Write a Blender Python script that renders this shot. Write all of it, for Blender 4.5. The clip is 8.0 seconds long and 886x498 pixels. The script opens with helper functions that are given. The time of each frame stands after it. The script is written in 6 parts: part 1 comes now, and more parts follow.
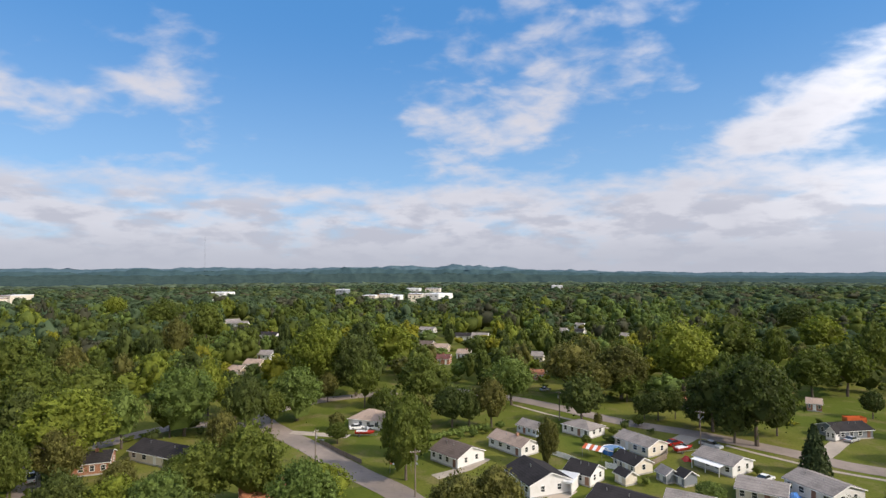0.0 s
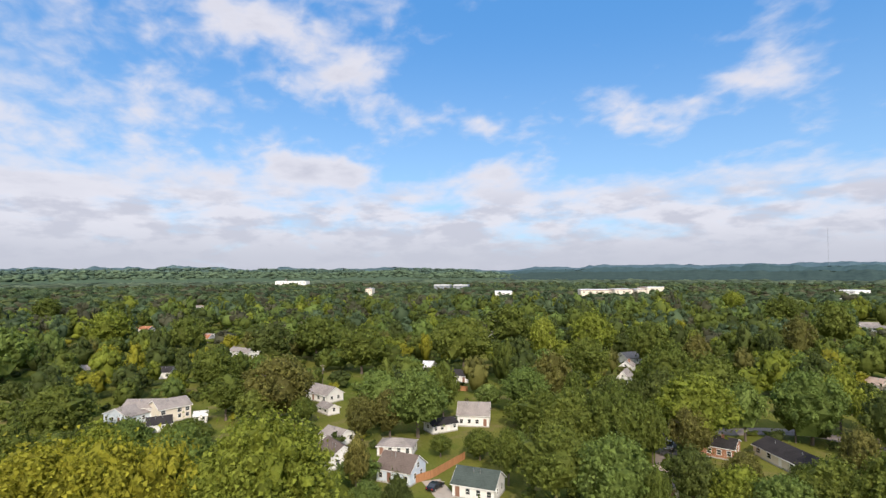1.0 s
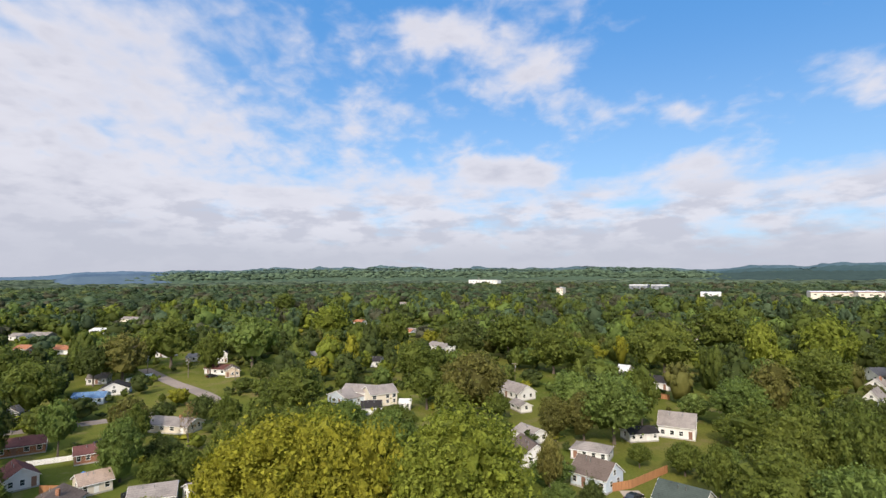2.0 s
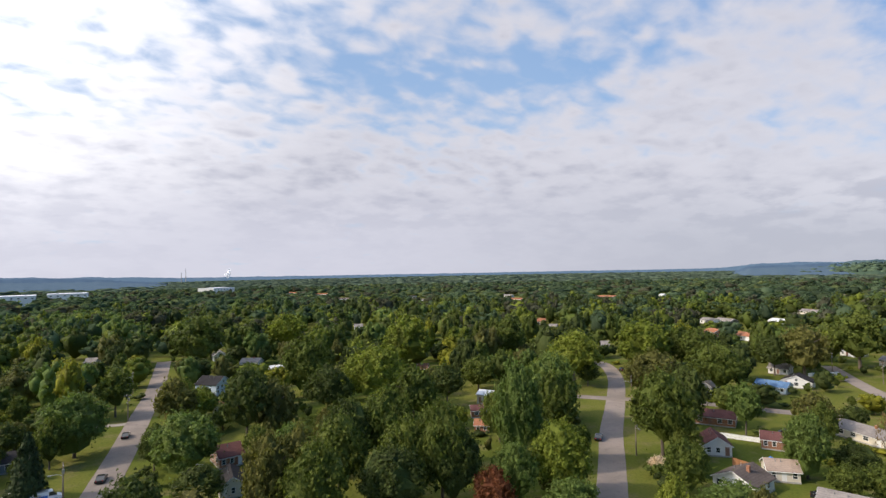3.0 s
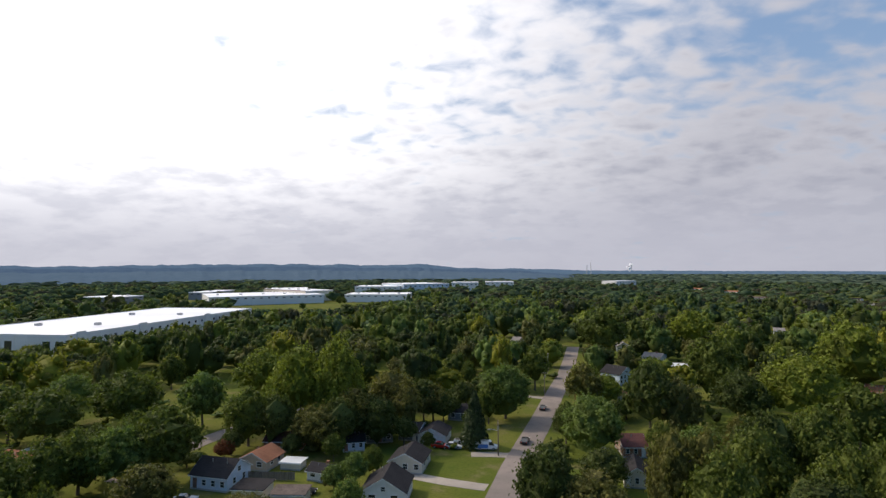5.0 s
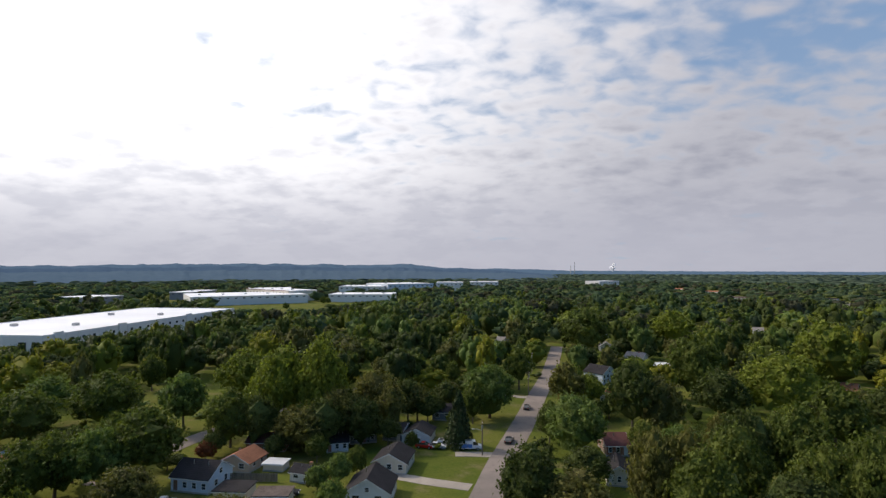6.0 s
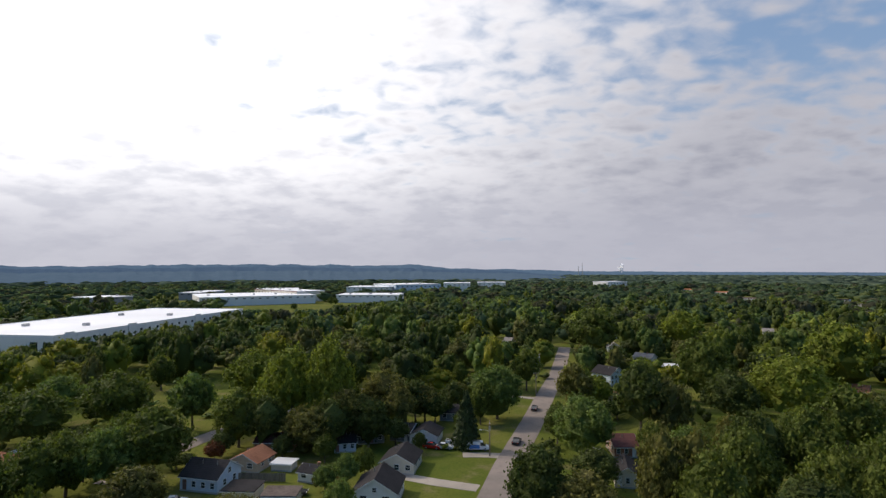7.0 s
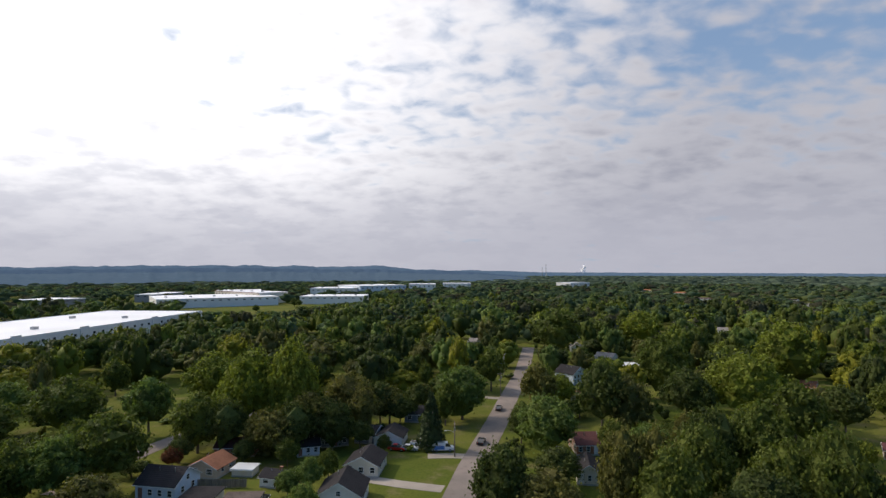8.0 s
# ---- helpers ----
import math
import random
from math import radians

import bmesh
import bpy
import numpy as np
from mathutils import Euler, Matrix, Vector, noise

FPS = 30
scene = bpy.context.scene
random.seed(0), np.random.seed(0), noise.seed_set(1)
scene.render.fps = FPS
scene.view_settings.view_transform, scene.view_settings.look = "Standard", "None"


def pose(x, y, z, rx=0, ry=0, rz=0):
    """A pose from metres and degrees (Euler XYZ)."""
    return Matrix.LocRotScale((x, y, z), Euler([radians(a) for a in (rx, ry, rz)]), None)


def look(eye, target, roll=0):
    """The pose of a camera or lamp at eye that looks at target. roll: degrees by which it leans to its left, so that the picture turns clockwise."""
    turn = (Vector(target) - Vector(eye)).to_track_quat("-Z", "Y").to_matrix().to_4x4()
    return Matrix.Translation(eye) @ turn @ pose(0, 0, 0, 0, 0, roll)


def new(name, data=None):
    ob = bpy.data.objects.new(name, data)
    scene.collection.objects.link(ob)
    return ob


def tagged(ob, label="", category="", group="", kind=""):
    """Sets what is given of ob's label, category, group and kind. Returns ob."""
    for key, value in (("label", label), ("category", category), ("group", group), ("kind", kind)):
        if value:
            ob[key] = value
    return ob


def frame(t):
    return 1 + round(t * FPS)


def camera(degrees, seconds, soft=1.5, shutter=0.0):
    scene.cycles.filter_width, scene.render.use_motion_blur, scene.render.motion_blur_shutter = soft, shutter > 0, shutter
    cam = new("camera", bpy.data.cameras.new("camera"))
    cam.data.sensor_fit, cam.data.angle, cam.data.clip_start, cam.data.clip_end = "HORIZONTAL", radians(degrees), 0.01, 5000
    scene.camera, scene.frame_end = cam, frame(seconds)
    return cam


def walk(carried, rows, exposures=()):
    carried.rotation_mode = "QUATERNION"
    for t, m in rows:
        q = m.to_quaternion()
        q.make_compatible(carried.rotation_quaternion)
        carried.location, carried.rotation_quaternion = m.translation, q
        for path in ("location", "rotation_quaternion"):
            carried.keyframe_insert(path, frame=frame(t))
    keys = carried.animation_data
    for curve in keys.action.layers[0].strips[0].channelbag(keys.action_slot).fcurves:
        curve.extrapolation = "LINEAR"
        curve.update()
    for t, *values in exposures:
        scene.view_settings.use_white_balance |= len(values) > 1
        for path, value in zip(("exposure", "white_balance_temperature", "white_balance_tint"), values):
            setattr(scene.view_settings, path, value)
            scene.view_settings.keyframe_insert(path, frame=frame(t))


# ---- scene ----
cam = camera(78.15, 8.0, 1.4)
HEIGHT = 45.0
PATH = [
    (0.0, 0.00, 2.44, 0.19),
    (0.1, 1.84, 2.39, 0.21),
    (0.2, 8.64, 2.34, 0.24),
    (0.3, 18.22, 2.30, 0.26),
    (0.4, 28.22, 2.25, 0.29),
    (0.5, 38.30, 2.20, 0.31),
    (0.6, 48.31, 2.20, 0.30),
    (0.7, 55.95, 2.20, 0.29),
    (0.8, 58.77, 2.20, 0.29),
    (1.0, 58.84, 2.20, 0.27),
    (1.5, 59.54, 2.25, 0.26),
    (1.6, 62.45, 2.25, 0.28),
    (1.7, 66.13, 2.24, 0.30),
    (1.8, 72.45, 2.24, 0.32),
    (2.0, 78.61, 2.23, 0.37),
    (2.2, 80.61, 2.26, 0.55),
    (3.3, 154.21, 2.31, 0.50),
    (3.5, 154.36, 2.35, 0.18),
    (3.7, 155.17, 2.34, 0.18),
    (3.9, 158.18, 2.33, 0.18),
    (4.0, 160.79, 2.32, 0.19),
    (4.2, 166.91, 2.25, 0.20),
    (4.3, 170.36, 2.22, 0.21),
    (4.5, 177.39, 2.15, 0.23),
    (4.6, 180.83, 2.11, 0.22),
    (4.7, 182.84, 2.07, 0.22),
    (5.8, 180.54, 2.06, 0.12),
    (6.0, 180.81, 2.06, 0.10),
    (6.5, 181.25, 2.12, 0.08),
    (7.0, 181.58, 2.12, 0.11),
    (7.5, 181.07, 2.15, 0.08),
    (8.0, 177.95, 2.23, 0.11),
]
walk(cam, [(t, pose(0, 0, HEIGHT, 90 + tilt, lean, turn)) for t, turn, tilt, lean in PATH],
     [(0.0, 0.02), (1.0, 0.2), (2.2, 0.15), (3.3, -0.02), (4.5, -0.24), (6.0, -0.42), (8.0, -0.44)])

# ---- sun and sky ----
SUN_TURN, SUN_HIGH = 246.0, 36.0
sun_way = Vector((-math.sin(radians(SUN_TURN)) * math.cos(radians(SUN_HIGH)),
                  math.cos(radians(SUN_TURN)) * math.cos(radians(SUN_HIGH)), math.sin(radians(SUN_HIGH))))
sun = new("sun", bpy.data.lights.new("sun", "SUN"))
sun.data.energy, sun.data.angle, sun.data.color = 3.7, radians(0.9), (1.0, 0.87, 0.72)
sun.matrix_world = look((0, 0, 0), -sun_way)


class Nodes:
    """A short way to write node trees."""

    def __init__(self, tree):
        self.tree = tree
        tree.nodes.clear()

    def add(self, kind, values=()):
        n = self.tree.nodes.new(kind)
        for key, value in dict(values).items():
            if isinstance(value, bpy.types.NodeSocket):
                self.tree.links.new(value, n.inputs[key])
            else:
                n.inputs[key].default_value = value
        return n

    def math(self, op, a, b=0.0, c=0.0, clamp=False):
        n = self.add("ShaderNodeMath", {0: a, 1: b, 2: c})
        n.operation, n.use_clamp = op, clamp
        return n.outputs[0]

    def vec(self, op, a, b=(0, 0, 0)):
        n = self.add("ShaderNodeVectorMath", {0: a, 1: b})
        n.operation = op
        return n.outputs["Value"] if op in ("DOT_PRODUCT", "LENGTH", "DISTANCE") else n.outputs[0]

    def noise(self, vector, scale, detail=4.0, rough=0.55, twist=0.0):
        return self.add("ShaderNodeTexNoise", {"Vector": vector, "Scale": scale, "Detail": detail, "Roughness": rough,
                                               "Distortion": twist}).outputs[0]

    def step(self, value, low, high, to_low=0.0, to_high=1.0):
        n = self.add("ShaderNodeMapRange", {0: value, 1: low, 2: high, 3: to_low, 4: to_high})
        n.interpolation_type = "SMOOTHSTEP"
        return n.outputs[0]

    def bands(self, vector, scale, twist=0.0, detail=2.0):
        n = self.add("ShaderNodeTexWave", {"Vector": vector, "Scale": scale, "Distortion": twist, "Detail": detail})
        n.wave_type, n.bands_direction = "BANDS", "Z"
        return n

    def mix(self, factor, a, b, kind="MIX"):
        n = self.add("ShaderNodeMix")
        n.data_type, n.blend_type = "RGBA", kind
        for i, value in ((0, factor), (6, a), (7, b)):
            if isinstance(value, bpy.types.NodeSocket):
                self.tree.links.new(value, n.inputs[i])
            else:
                n.inputs[i].default_value = (*value, 1) if i and len(value) == 3 else value
        return n.outputs[2]


def heading(turn, high=0.0):
    """The unit vector towards a turn from +y to the left and a height, in degrees."""
    return (-math.sin(radians(turn)) * math.cos(radians(high)), math.cos(radians(turn)) * math.cos(radians(high)),
            math.sin(radians(high)))


def make_sky():
    world = bpy.data.worlds.new("sky")
    scene.world = world
    world.use_nodes = True
    n = Nodes(world.node_tree)
    way = n.add("ShaderNodeTexCoord").outputs["Generated"]
    parts = n.add("ShaderNodeSeparateXYZ", {0: way})
    z = n.math("MAXIMUM", parts.outputs[2], 0.0)
    flat = n.math("ADD", z, 0.30)
    u, v = n.math("DIVIDE", parts.outputs[0], flat), n.math("DIVIDE", parts.outputs[1], flat)
    deck = n.add("ShaderNodeCombineXYZ", {0: u, 1: v, 2: 0.0}).outputs[0]
    sky = n.add("ShaderNodeTexSky")
    sky.sky_type, sky.sun_disc = "NISHITA", False
    sky.sun_elevation, sky.sun_rotation = radians(SUN_HIGH), radians(-SUN_TURN)
    sky.altitude, sky.dust_density, sky.ozone_density = 100.0, 0.6, 2.5
    clear = n.mix(n.step(z, 0.0, 0.45), (3.4, 5.6, 8.2), (0.78, 2.95, 6.8))
    blue = n.mix(0.75, n.mix(1.0, sky.outputs[0], (1.3, 1.5, 1.75), "MULTIPLY"), clear)
    # how closed the cloud deck is: broken on one side, nearly shut towards the sun
    side = n.vec("DOT_PRODUCT", way, heading(200))
    shut = n.step(side, -0.35, 0.45)
    blue = n.mix(n.math("MULTIPLY", shut, 0.42), blue, (5.6, 6.5, 7.8))
    tall = n.vec("MULTIPLY", way, (1.0, 1.0, 2.2))
    puff = n.noise(tall, 6.5, 5.0, 0.52, 0.25)
    layer = n.vec("MULTIPLY", way, (1.0, 1.0, 3.2))
    bank = n.noise(layer, 9.0, 5.0, 0.52, 0.25)
    big = n.noise(deck, 1.4, 3.0, 0.5, 0.2)
    slant = n.add("ShaderNodeMapping", {0: deck, 2: (0, 0, radians(SLANT)), 3: (1.0, 1.25, 1.0)}).outputs[0]
    cells = n.add("ShaderNodeTexVoronoi", {"Vector": n.vec("ADD", slant, n.vec("MULTIPLY", n.add("ShaderNodeTexNoise", {
        "Vector": slant, "Scale": 8.0, "Detail": 2.0}).outputs[1], (0.12, 0.12, 0.0))), "Scale": 11.5})
    cells.feature = "SMOOTH_F1"
    cells.inputs["Smoothness"].default_value = 0.7
    ripple = n.noise(slant, 11.5, 4.0, 0.5, 0.3)
    ripple = n.math("ADD", n.math("MULTIPLY", ripple, 0.62), n.math("MULTIPLY_ADD", cells.outputs[0], -0.42, 0.36))
    low = n.step(z, 0.20, 0.12)
    open_side = n.math("ADD", n.math("MULTIPLY", puff, 0.65), n.math("MULTIPLY", big, 0.35))
    streak = n.noise(slant, 10.5, 4.0, 0.52, 0.3)
    open_side = n.math("ADD", open_side, n.math("MULTIPLY_ADD", n.math("SUBTRACT", streak, 0.5), 0.40, -0.05))
    open_side = n.mix(n.math("MULTIPLY", low, 0.75), n.add("ShaderNodeCombineXYZ", {0: open_side}).outputs[0],
                      n.add("ShaderNodeCombineXYZ", {0: n.math("ADD", bank, 0.29)}).outputs[0])
    open_side = n.add("ShaderNodeSeparateXYZ", {0: open_side}).outputs[0]
    open_side = n.math("ADD", open_side, n.step(z, 0.09, 0.0, 0.0, 0.16))
    shut_side = n.math("ADD", n.math("MULTIPLY", ripple, 0.85), n.math("MULTIPLY", big, 0.35))
    shut_side = n.math("ADD", shut_side, n.step(n.vec("DOT_PRODUCT", way, tuple(sun_way)), 0.35, 0.9, 0.0, 0.16))
    shut_side = n.math("ADD", shut_side, n.step(z, 0.28, 0.12, 0.13, 0.34))
    thick = n.math("ADD", n.math("MULTIPLY", open_side, n.math("SUBTRACT", 1.0, shut)), n.math("MULTIPLY", shut_side, shut))
    for turn, high, wide, up_wide, lean, amount in CLOUDS:
        across, up = Vector(heading(turn + 90)), Vector(heading(turn, high + 90))
        c, s = math.cos(radians(lean)), math.sin(radians(lean))
        a, b = -across * c + up * s, across * s + up * c
        du = n.math("MULTIPLY", n.vec("DOT_PRODUCT", way, tuple(a)), 1 / math.sin(radians(wide)))
        dv = n.math("MULTIPLY", n.vec("DOT_PRODUCT", way, tuple(b)), 1 / math.sin(radians(up_wide)))
        r = n.math("ADD", n.math("MULTIPLY", du, du), n.math("MULTIPLY", dv, dv))
        front = n.step(n.vec("DOT_PRODUCT", way, heading(turn, high)), 0.3, 0.6)
        bump = n.math("MULTIPLY", n.math("EXPONENT", n.math("MULTIPLY", r, -1.0)), front)
        thick = n.math("ADD", thick, n.math("MULTIPLY", bump, amount))
    cover = n.step(thick, n.math("MULTIPLY_ADD", shut, -0.02, 0.47), n.math("MULTIPLY_ADD", shut, 0.05, 0.78))
    # bright thin edges, greyer thick middles, and the glow of the veiled sun
    toward = n.math("MAXIMUM", n.vec("DOT_PRODUCT", way, tuple(sun_way)), 0.0)
    body = n.step(thick, 0.62, 1.15)
    shade = n.noise(n.vec("MULTIPLY", way, (1.0, 1.0, 3.0)), 12.0, 5.0, 0.55)
    grey = n.math("MULTIPLY", body, n.step(shade, 0.38, 0.62, 0.3, 1.0))
    grey = n.math("MAXIMUM", grey, n.math("MULTIPLY", n.step(shade, 0.40, 0.60), n.step(z, 0.17, 0.10, 0.0, 0.75)))
    cloud = n.mix(grey, (7.2, 7.05, 7.65), (4.7, 4.7, 5.5))
    cloud = n.mix(n.step(toward, 0.04, 0.75), cloud, n.mix(grey, (16.5, 16.1, 16.3), (10.5, 10.4, 11.2)))
    dusk = n.math("MULTIPLY", n.step(z, n.math("MULTIPLY_ADD", shut, 0.12, 0.09), 0.015, 0.0, 0.85), 1.0)
    cloud = n.mix(dusk, cloud, n.mix(n.step(side, 0.0, 0.8), (4.9, 4.95, 5.7), (6.6, 6.5, 7.5)))
    glow = n.math("MULTIPLY", n.math("POWER", toward, 5.0), 13.0)
    glow = n.math("MULTIPLY", glow, n.step(z, 0.04, 0.28, 0.05, 1.0))
    tint = n.mix(1.0, (1.0, 0.98, 0.93), n.add("ShaderNodeCombineXYZ", {0: glow, 1: glow, 2: glow}).outputs[0], "MULTIPLY")
    cloud = n.mix(1.0, cloud, tint, "ADD")
    sky_all = n.mix(n.math("MULTIPLY", cover, 0.92), blue, cloud)
    back = n.add("ShaderNodeBackground", {"Color": sky_all, "Strength": 0.1})
    n.tree.links.new(back.outputs[0], n.add("ShaderNodeOutputWorld").inputs[0])


SLANT = 30.0
# clouds and clearings that stand apart from the rest: turn, height, half width, half height, lean, thickness
CLOUDS = [
    (-8, 14.5, 6, 2.2, 25, 0.30), (-13, 23, 11, 5, 20, 0.20), (26, 23, 4, 4, 0, 0.15), (29, 17, 5, 2.5, 0, 0.15), (37, 14, 4, 2, 0, 0.12),
    (-32, 12.5, 9, 2.0, 15, 0.30), (-30, 6, 14, 3, 0, 0.12), (-38, 17, 8, 2.2, 20, 0.16), (71.5, 10.5, 6.5, 1.7, 3, 0.36), (71, 19, 5, 1.6, 12, 0.24),
    (78, 24, 12, 2.6, -10, 0.22), (54.6, 15, 2.2, 1.2, 0, 0.28), (54, 10, 3.6, 1.2, 0, 0.22), (41, 15.5, 3.4, 1.4, 0, 0.24), (35, 15, 2.6, 1.4, 0, 0.2),
    (1, 16, 4, 2.2, 0, 0.16), (13, 18, 8, 9, 0, -0.16), (50, 22, 10, 4, 0, -0.12), (92, 12, 12, 8, 0, 0.10), (108, 18, 12, 9, 0, 0.16),
    (137, 19.5, 13, 3.0, 6, -0.24), (148, 21, 7, 2.4, 12, -0.16), (168, 16, 13, 8, 0, 0.10), (118, 12, 9, 8, 0, 0.12), (1, 7, 5, 1.6, 0, 0.12)]
make_sky()
scene.world.cycles.sampling_method = "AUTOMATIC"


# ---- materials ----
def material(name, build):
    m = bpy.data.materials.new(name)
    m.use_nodes = True
    n = Nodes(m.node_tree)
    shader = build(n)
    n.tree.links.new(shader, n.add("ShaderNodeOutputMaterial").inputs[0])
    return m


def paint(name, colour, rough=0.7, grain=0.6, wear=0.18, bump=0.15, metal=0.0, second=None, big=0.25):
    """A painted or raw solid surface: patches at a large scale, grain at a small one."""
    def build(n):
        spot = n.add("ShaderNodeTexCoord").outputs["Object"]
        chance = n.add("ShaderNodeObjectInfo").outputs["Random"]
        spot = n.vec("ADD", spot, n.add("ShaderNodeCombineXYZ", {0: n.math("MULTIPLY", chance, 40.0)}).outputs[0])
        patch = n.step(n.noise(spot, big, 4.0), 0.35, 0.7)
        fine = n.noise(spot, 6.0, 5.0, 0.6)
        dark = second or tuple(c * (1 - wear * 1.6) for c in colour)
        tone = n.mix(patch, colour, dark)
        tone = n.mix(n.math("MULTIPLY", n.step(fine, 0.4, 0.75), grain * 0.5), tone, tuple(c * 0.6 for c in colour))
        rise = n.add("ShaderNodeBump", {"Height": fine, "Strength": bump, "Distance": 0.05}).outputs[0]
        return n.add("ShaderNodeBsdfPrincipled", {"Base Color": tone, "Roughness": rough, "Metallic": metal,
                                                  "Normal": rise}).outputs[0]
    return material(name, build)


def shingle(name, colour):
    """Roof shingles: courses and stains."""
    def build(n):
        spot = n.add("ShaderNodeTexCoord").outputs["Object"]
        rows = n.bands(spot, 1.4, 1.5, 3.0).outputs[0]
        stain = n.step(n.noise(spot, 0.35, 5.0, 0.6), 0.35, 0.7)
        fine = n.noise(spot, 3.5, 4.0, 0.7)
        tone = n.mix(stain, colour, tuple(c * 0.62 for c in colour))
        tone = n.mix(n.step(fine, 0.35, 0.7, 0.0, 0.5), tone, tuple(min(1, c * 1.5) for c in colour))
        tone = n.mix(n.step(rows, 0.0, 0.3, 0.3, 0.0), tone, tuple(c * 0.5 for c in colour))
        rise = n.add("ShaderNodeBump", {"Height": rows, "Strength": 0.3, "Distance": 0.05}).outputs[0]
        return n.add("ShaderNodeBsdfPrincipled", {"Base Color": tone, "Roughness": 0.95, "Specular IOR Level": 0.08, "Normal": rise}).outputs[0]
    return material(name, build)


def siding(name, colour):
    """Painted boards laid one above another."""
    def build(n):
        spot = n.add("ShaderNodeTexCoord").outputs["Object"]
        boards = n.bands(spot, 2.2)
        boards.wave_profile = "SAW"
        rows = boards.outputs[0]
        dirt = n.step(n.noise(spot, 0.7, 5.0, 0.6), 0.4, 0.75, 0.0, 0.35)
        tone = n.mix(dirt, colour, tuple(c * f for c, f in zip(colour, (0.7, 0.66, 0.58))))
        rise = n.add("ShaderNodeBump", {"Height": rows, "Strength": 0.35, "Distance": 0.04}).outputs[0]
        return n.add("ShaderNodeBsdfPrincipled", {"Base Color": tone, "Roughness": 0.6, "Normal": rise}).outputs[0]
    return material(name, build)


def bricks(name, a, b):
    def build(n):
        spot = n.add("ShaderNodeTexCoord").outputs["Object"]
        turned = n.add("ShaderNodeMapping", {0: spot, 2: (radians(90), 0, 0)}).outputs[0]
        tex = n.add("ShaderNodeTexBrick", {"Vector": turned, "Color1": (*a, 1), "Color2": (*b, 1), "Mortar": (0.4, 0.36, 0.3, 1),
                                           "Scale": 4.0, "Mortar Size": 0.012})
        stain = n.step(n.noise(spot, 0.6, 4.0), 0.4, 0.7, 0.0, 0.4)
        tone = n.mix(stain, tex.outputs[0], tuple(c * 0.55 for c in a))
        return n.add("ShaderNodeBsdfPrincipled", {"Base Color": tone, "Roughness": 0.9}).outputs[0]
    return material(name, build)


def foliage(name, colour, other, sheer=0.34, far=1.0, gloss=0.15, relief=0.5, grain=0.9):
    """Leaves: each clump, each tree and each part of the wood has its own tone, and light comes through."""
    def build(n):
        spot = n.add("ShaderNodeNewGeometry")
        place = n.add("ShaderNodeTexCoord").outputs["Object"]
        tree = n.add("ShaderNodeObjectInfo").outputs["Random"]
        leaf = spot.outputs["Random Per Island"]
        wide = n.step(n.noise(spot.outputs["Position"], 0.045 * far, 3.0), 0.35, 0.65)
        mid = n.step(n.noise(spot.outputs["Position"], 0.12 * far, 2.0), 0.35, 0.65)
        patch = n.math("ADD", n.math("MULTIPLY", wide, 0.4), n.math("MULTIPLY", mid, 0.35))
        tone = n.mix(n.math("ADD", patch, n.math("MULTIPLY", leaf, 0.25)), colour, other)
        tone = n.mix(n.math("MULTIPLY", tree, 0.5), tone, tuple(c * f for c, f in zip(colour, (0.62, 0.70, 0.75))))
        clump = n.noise(spot.outputs["Position"], grain, 3.0, 0.6)
        tone = n.mix(n.step(clump, 0.30, 0.70, 0.30, 0.0), tone, tuple(c * f for c, f in zip(colour, (0.55, 0.62, 0.65))))
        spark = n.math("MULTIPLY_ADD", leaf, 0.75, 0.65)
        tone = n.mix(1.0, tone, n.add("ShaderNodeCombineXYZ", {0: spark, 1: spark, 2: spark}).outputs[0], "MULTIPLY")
        rise = n.add("ShaderNodeBump", {"Height": clump, "Strength": 0.7, "Distance": relief}).outputs[0]
        a = n.add("ShaderNodeBsdfPrincipled", {"Base Color": tone, "Roughness": 0.7, "Specular IOR Level": gloss, "Normal": rise}).outputs[0]
        lit = n.mix(1.0, tone, (1.15, 1.25, 0.7), "MULTIPLY")
        b = n.add("ShaderNodeBsdfTranslucent", {"Color": lit}).outputs[0]
        return n.add("ShaderNodeMixShader", {0: sheer, 1: a, 2: b}).outputs[0]
    return material(name, build)


def build_ground(n):
    spot = n.add("ShaderNodeNewGeometry").outputs["Position"]
    broad, mid, fine = n.noise(spot, 0.02, 4.0), n.noise(spot, 0.13, 5.0, 0.6), n.noise(spot, 1.6, 5.0, 0.7)
    tone = n.mix(n.step(broad, 0.38, 0.62), (0.086, 0.108, 0.018), (0.142, 0.142, 0.031))
    tone = n.mix(n.step(mid, 0.50, 0.68, 0.0, 0.7), tone, (0.185, 0.150, 0.070))
    tone = n.mix(n.step(mid, 0.45, 0.28, 0.0, 0.5), tone, (0.065, 0.10, 0.016))
    tone = n.mix(n.step(fine, 0.42, 0.7, 0.0, 0.55), tone, (0.05, 0.07, 0.015))
    rise = n.add("ShaderNodeBump", {"Height": fine, "Strength": 0.5, "Distance": 0.15}).outputs[0]
    return n.add("ShaderNodeBsdfPrincipled", {"Base Color": tone, "Roughness": 1.0, "Specular IOR Level": 0.03, "Normal": rise}).outputs[0]


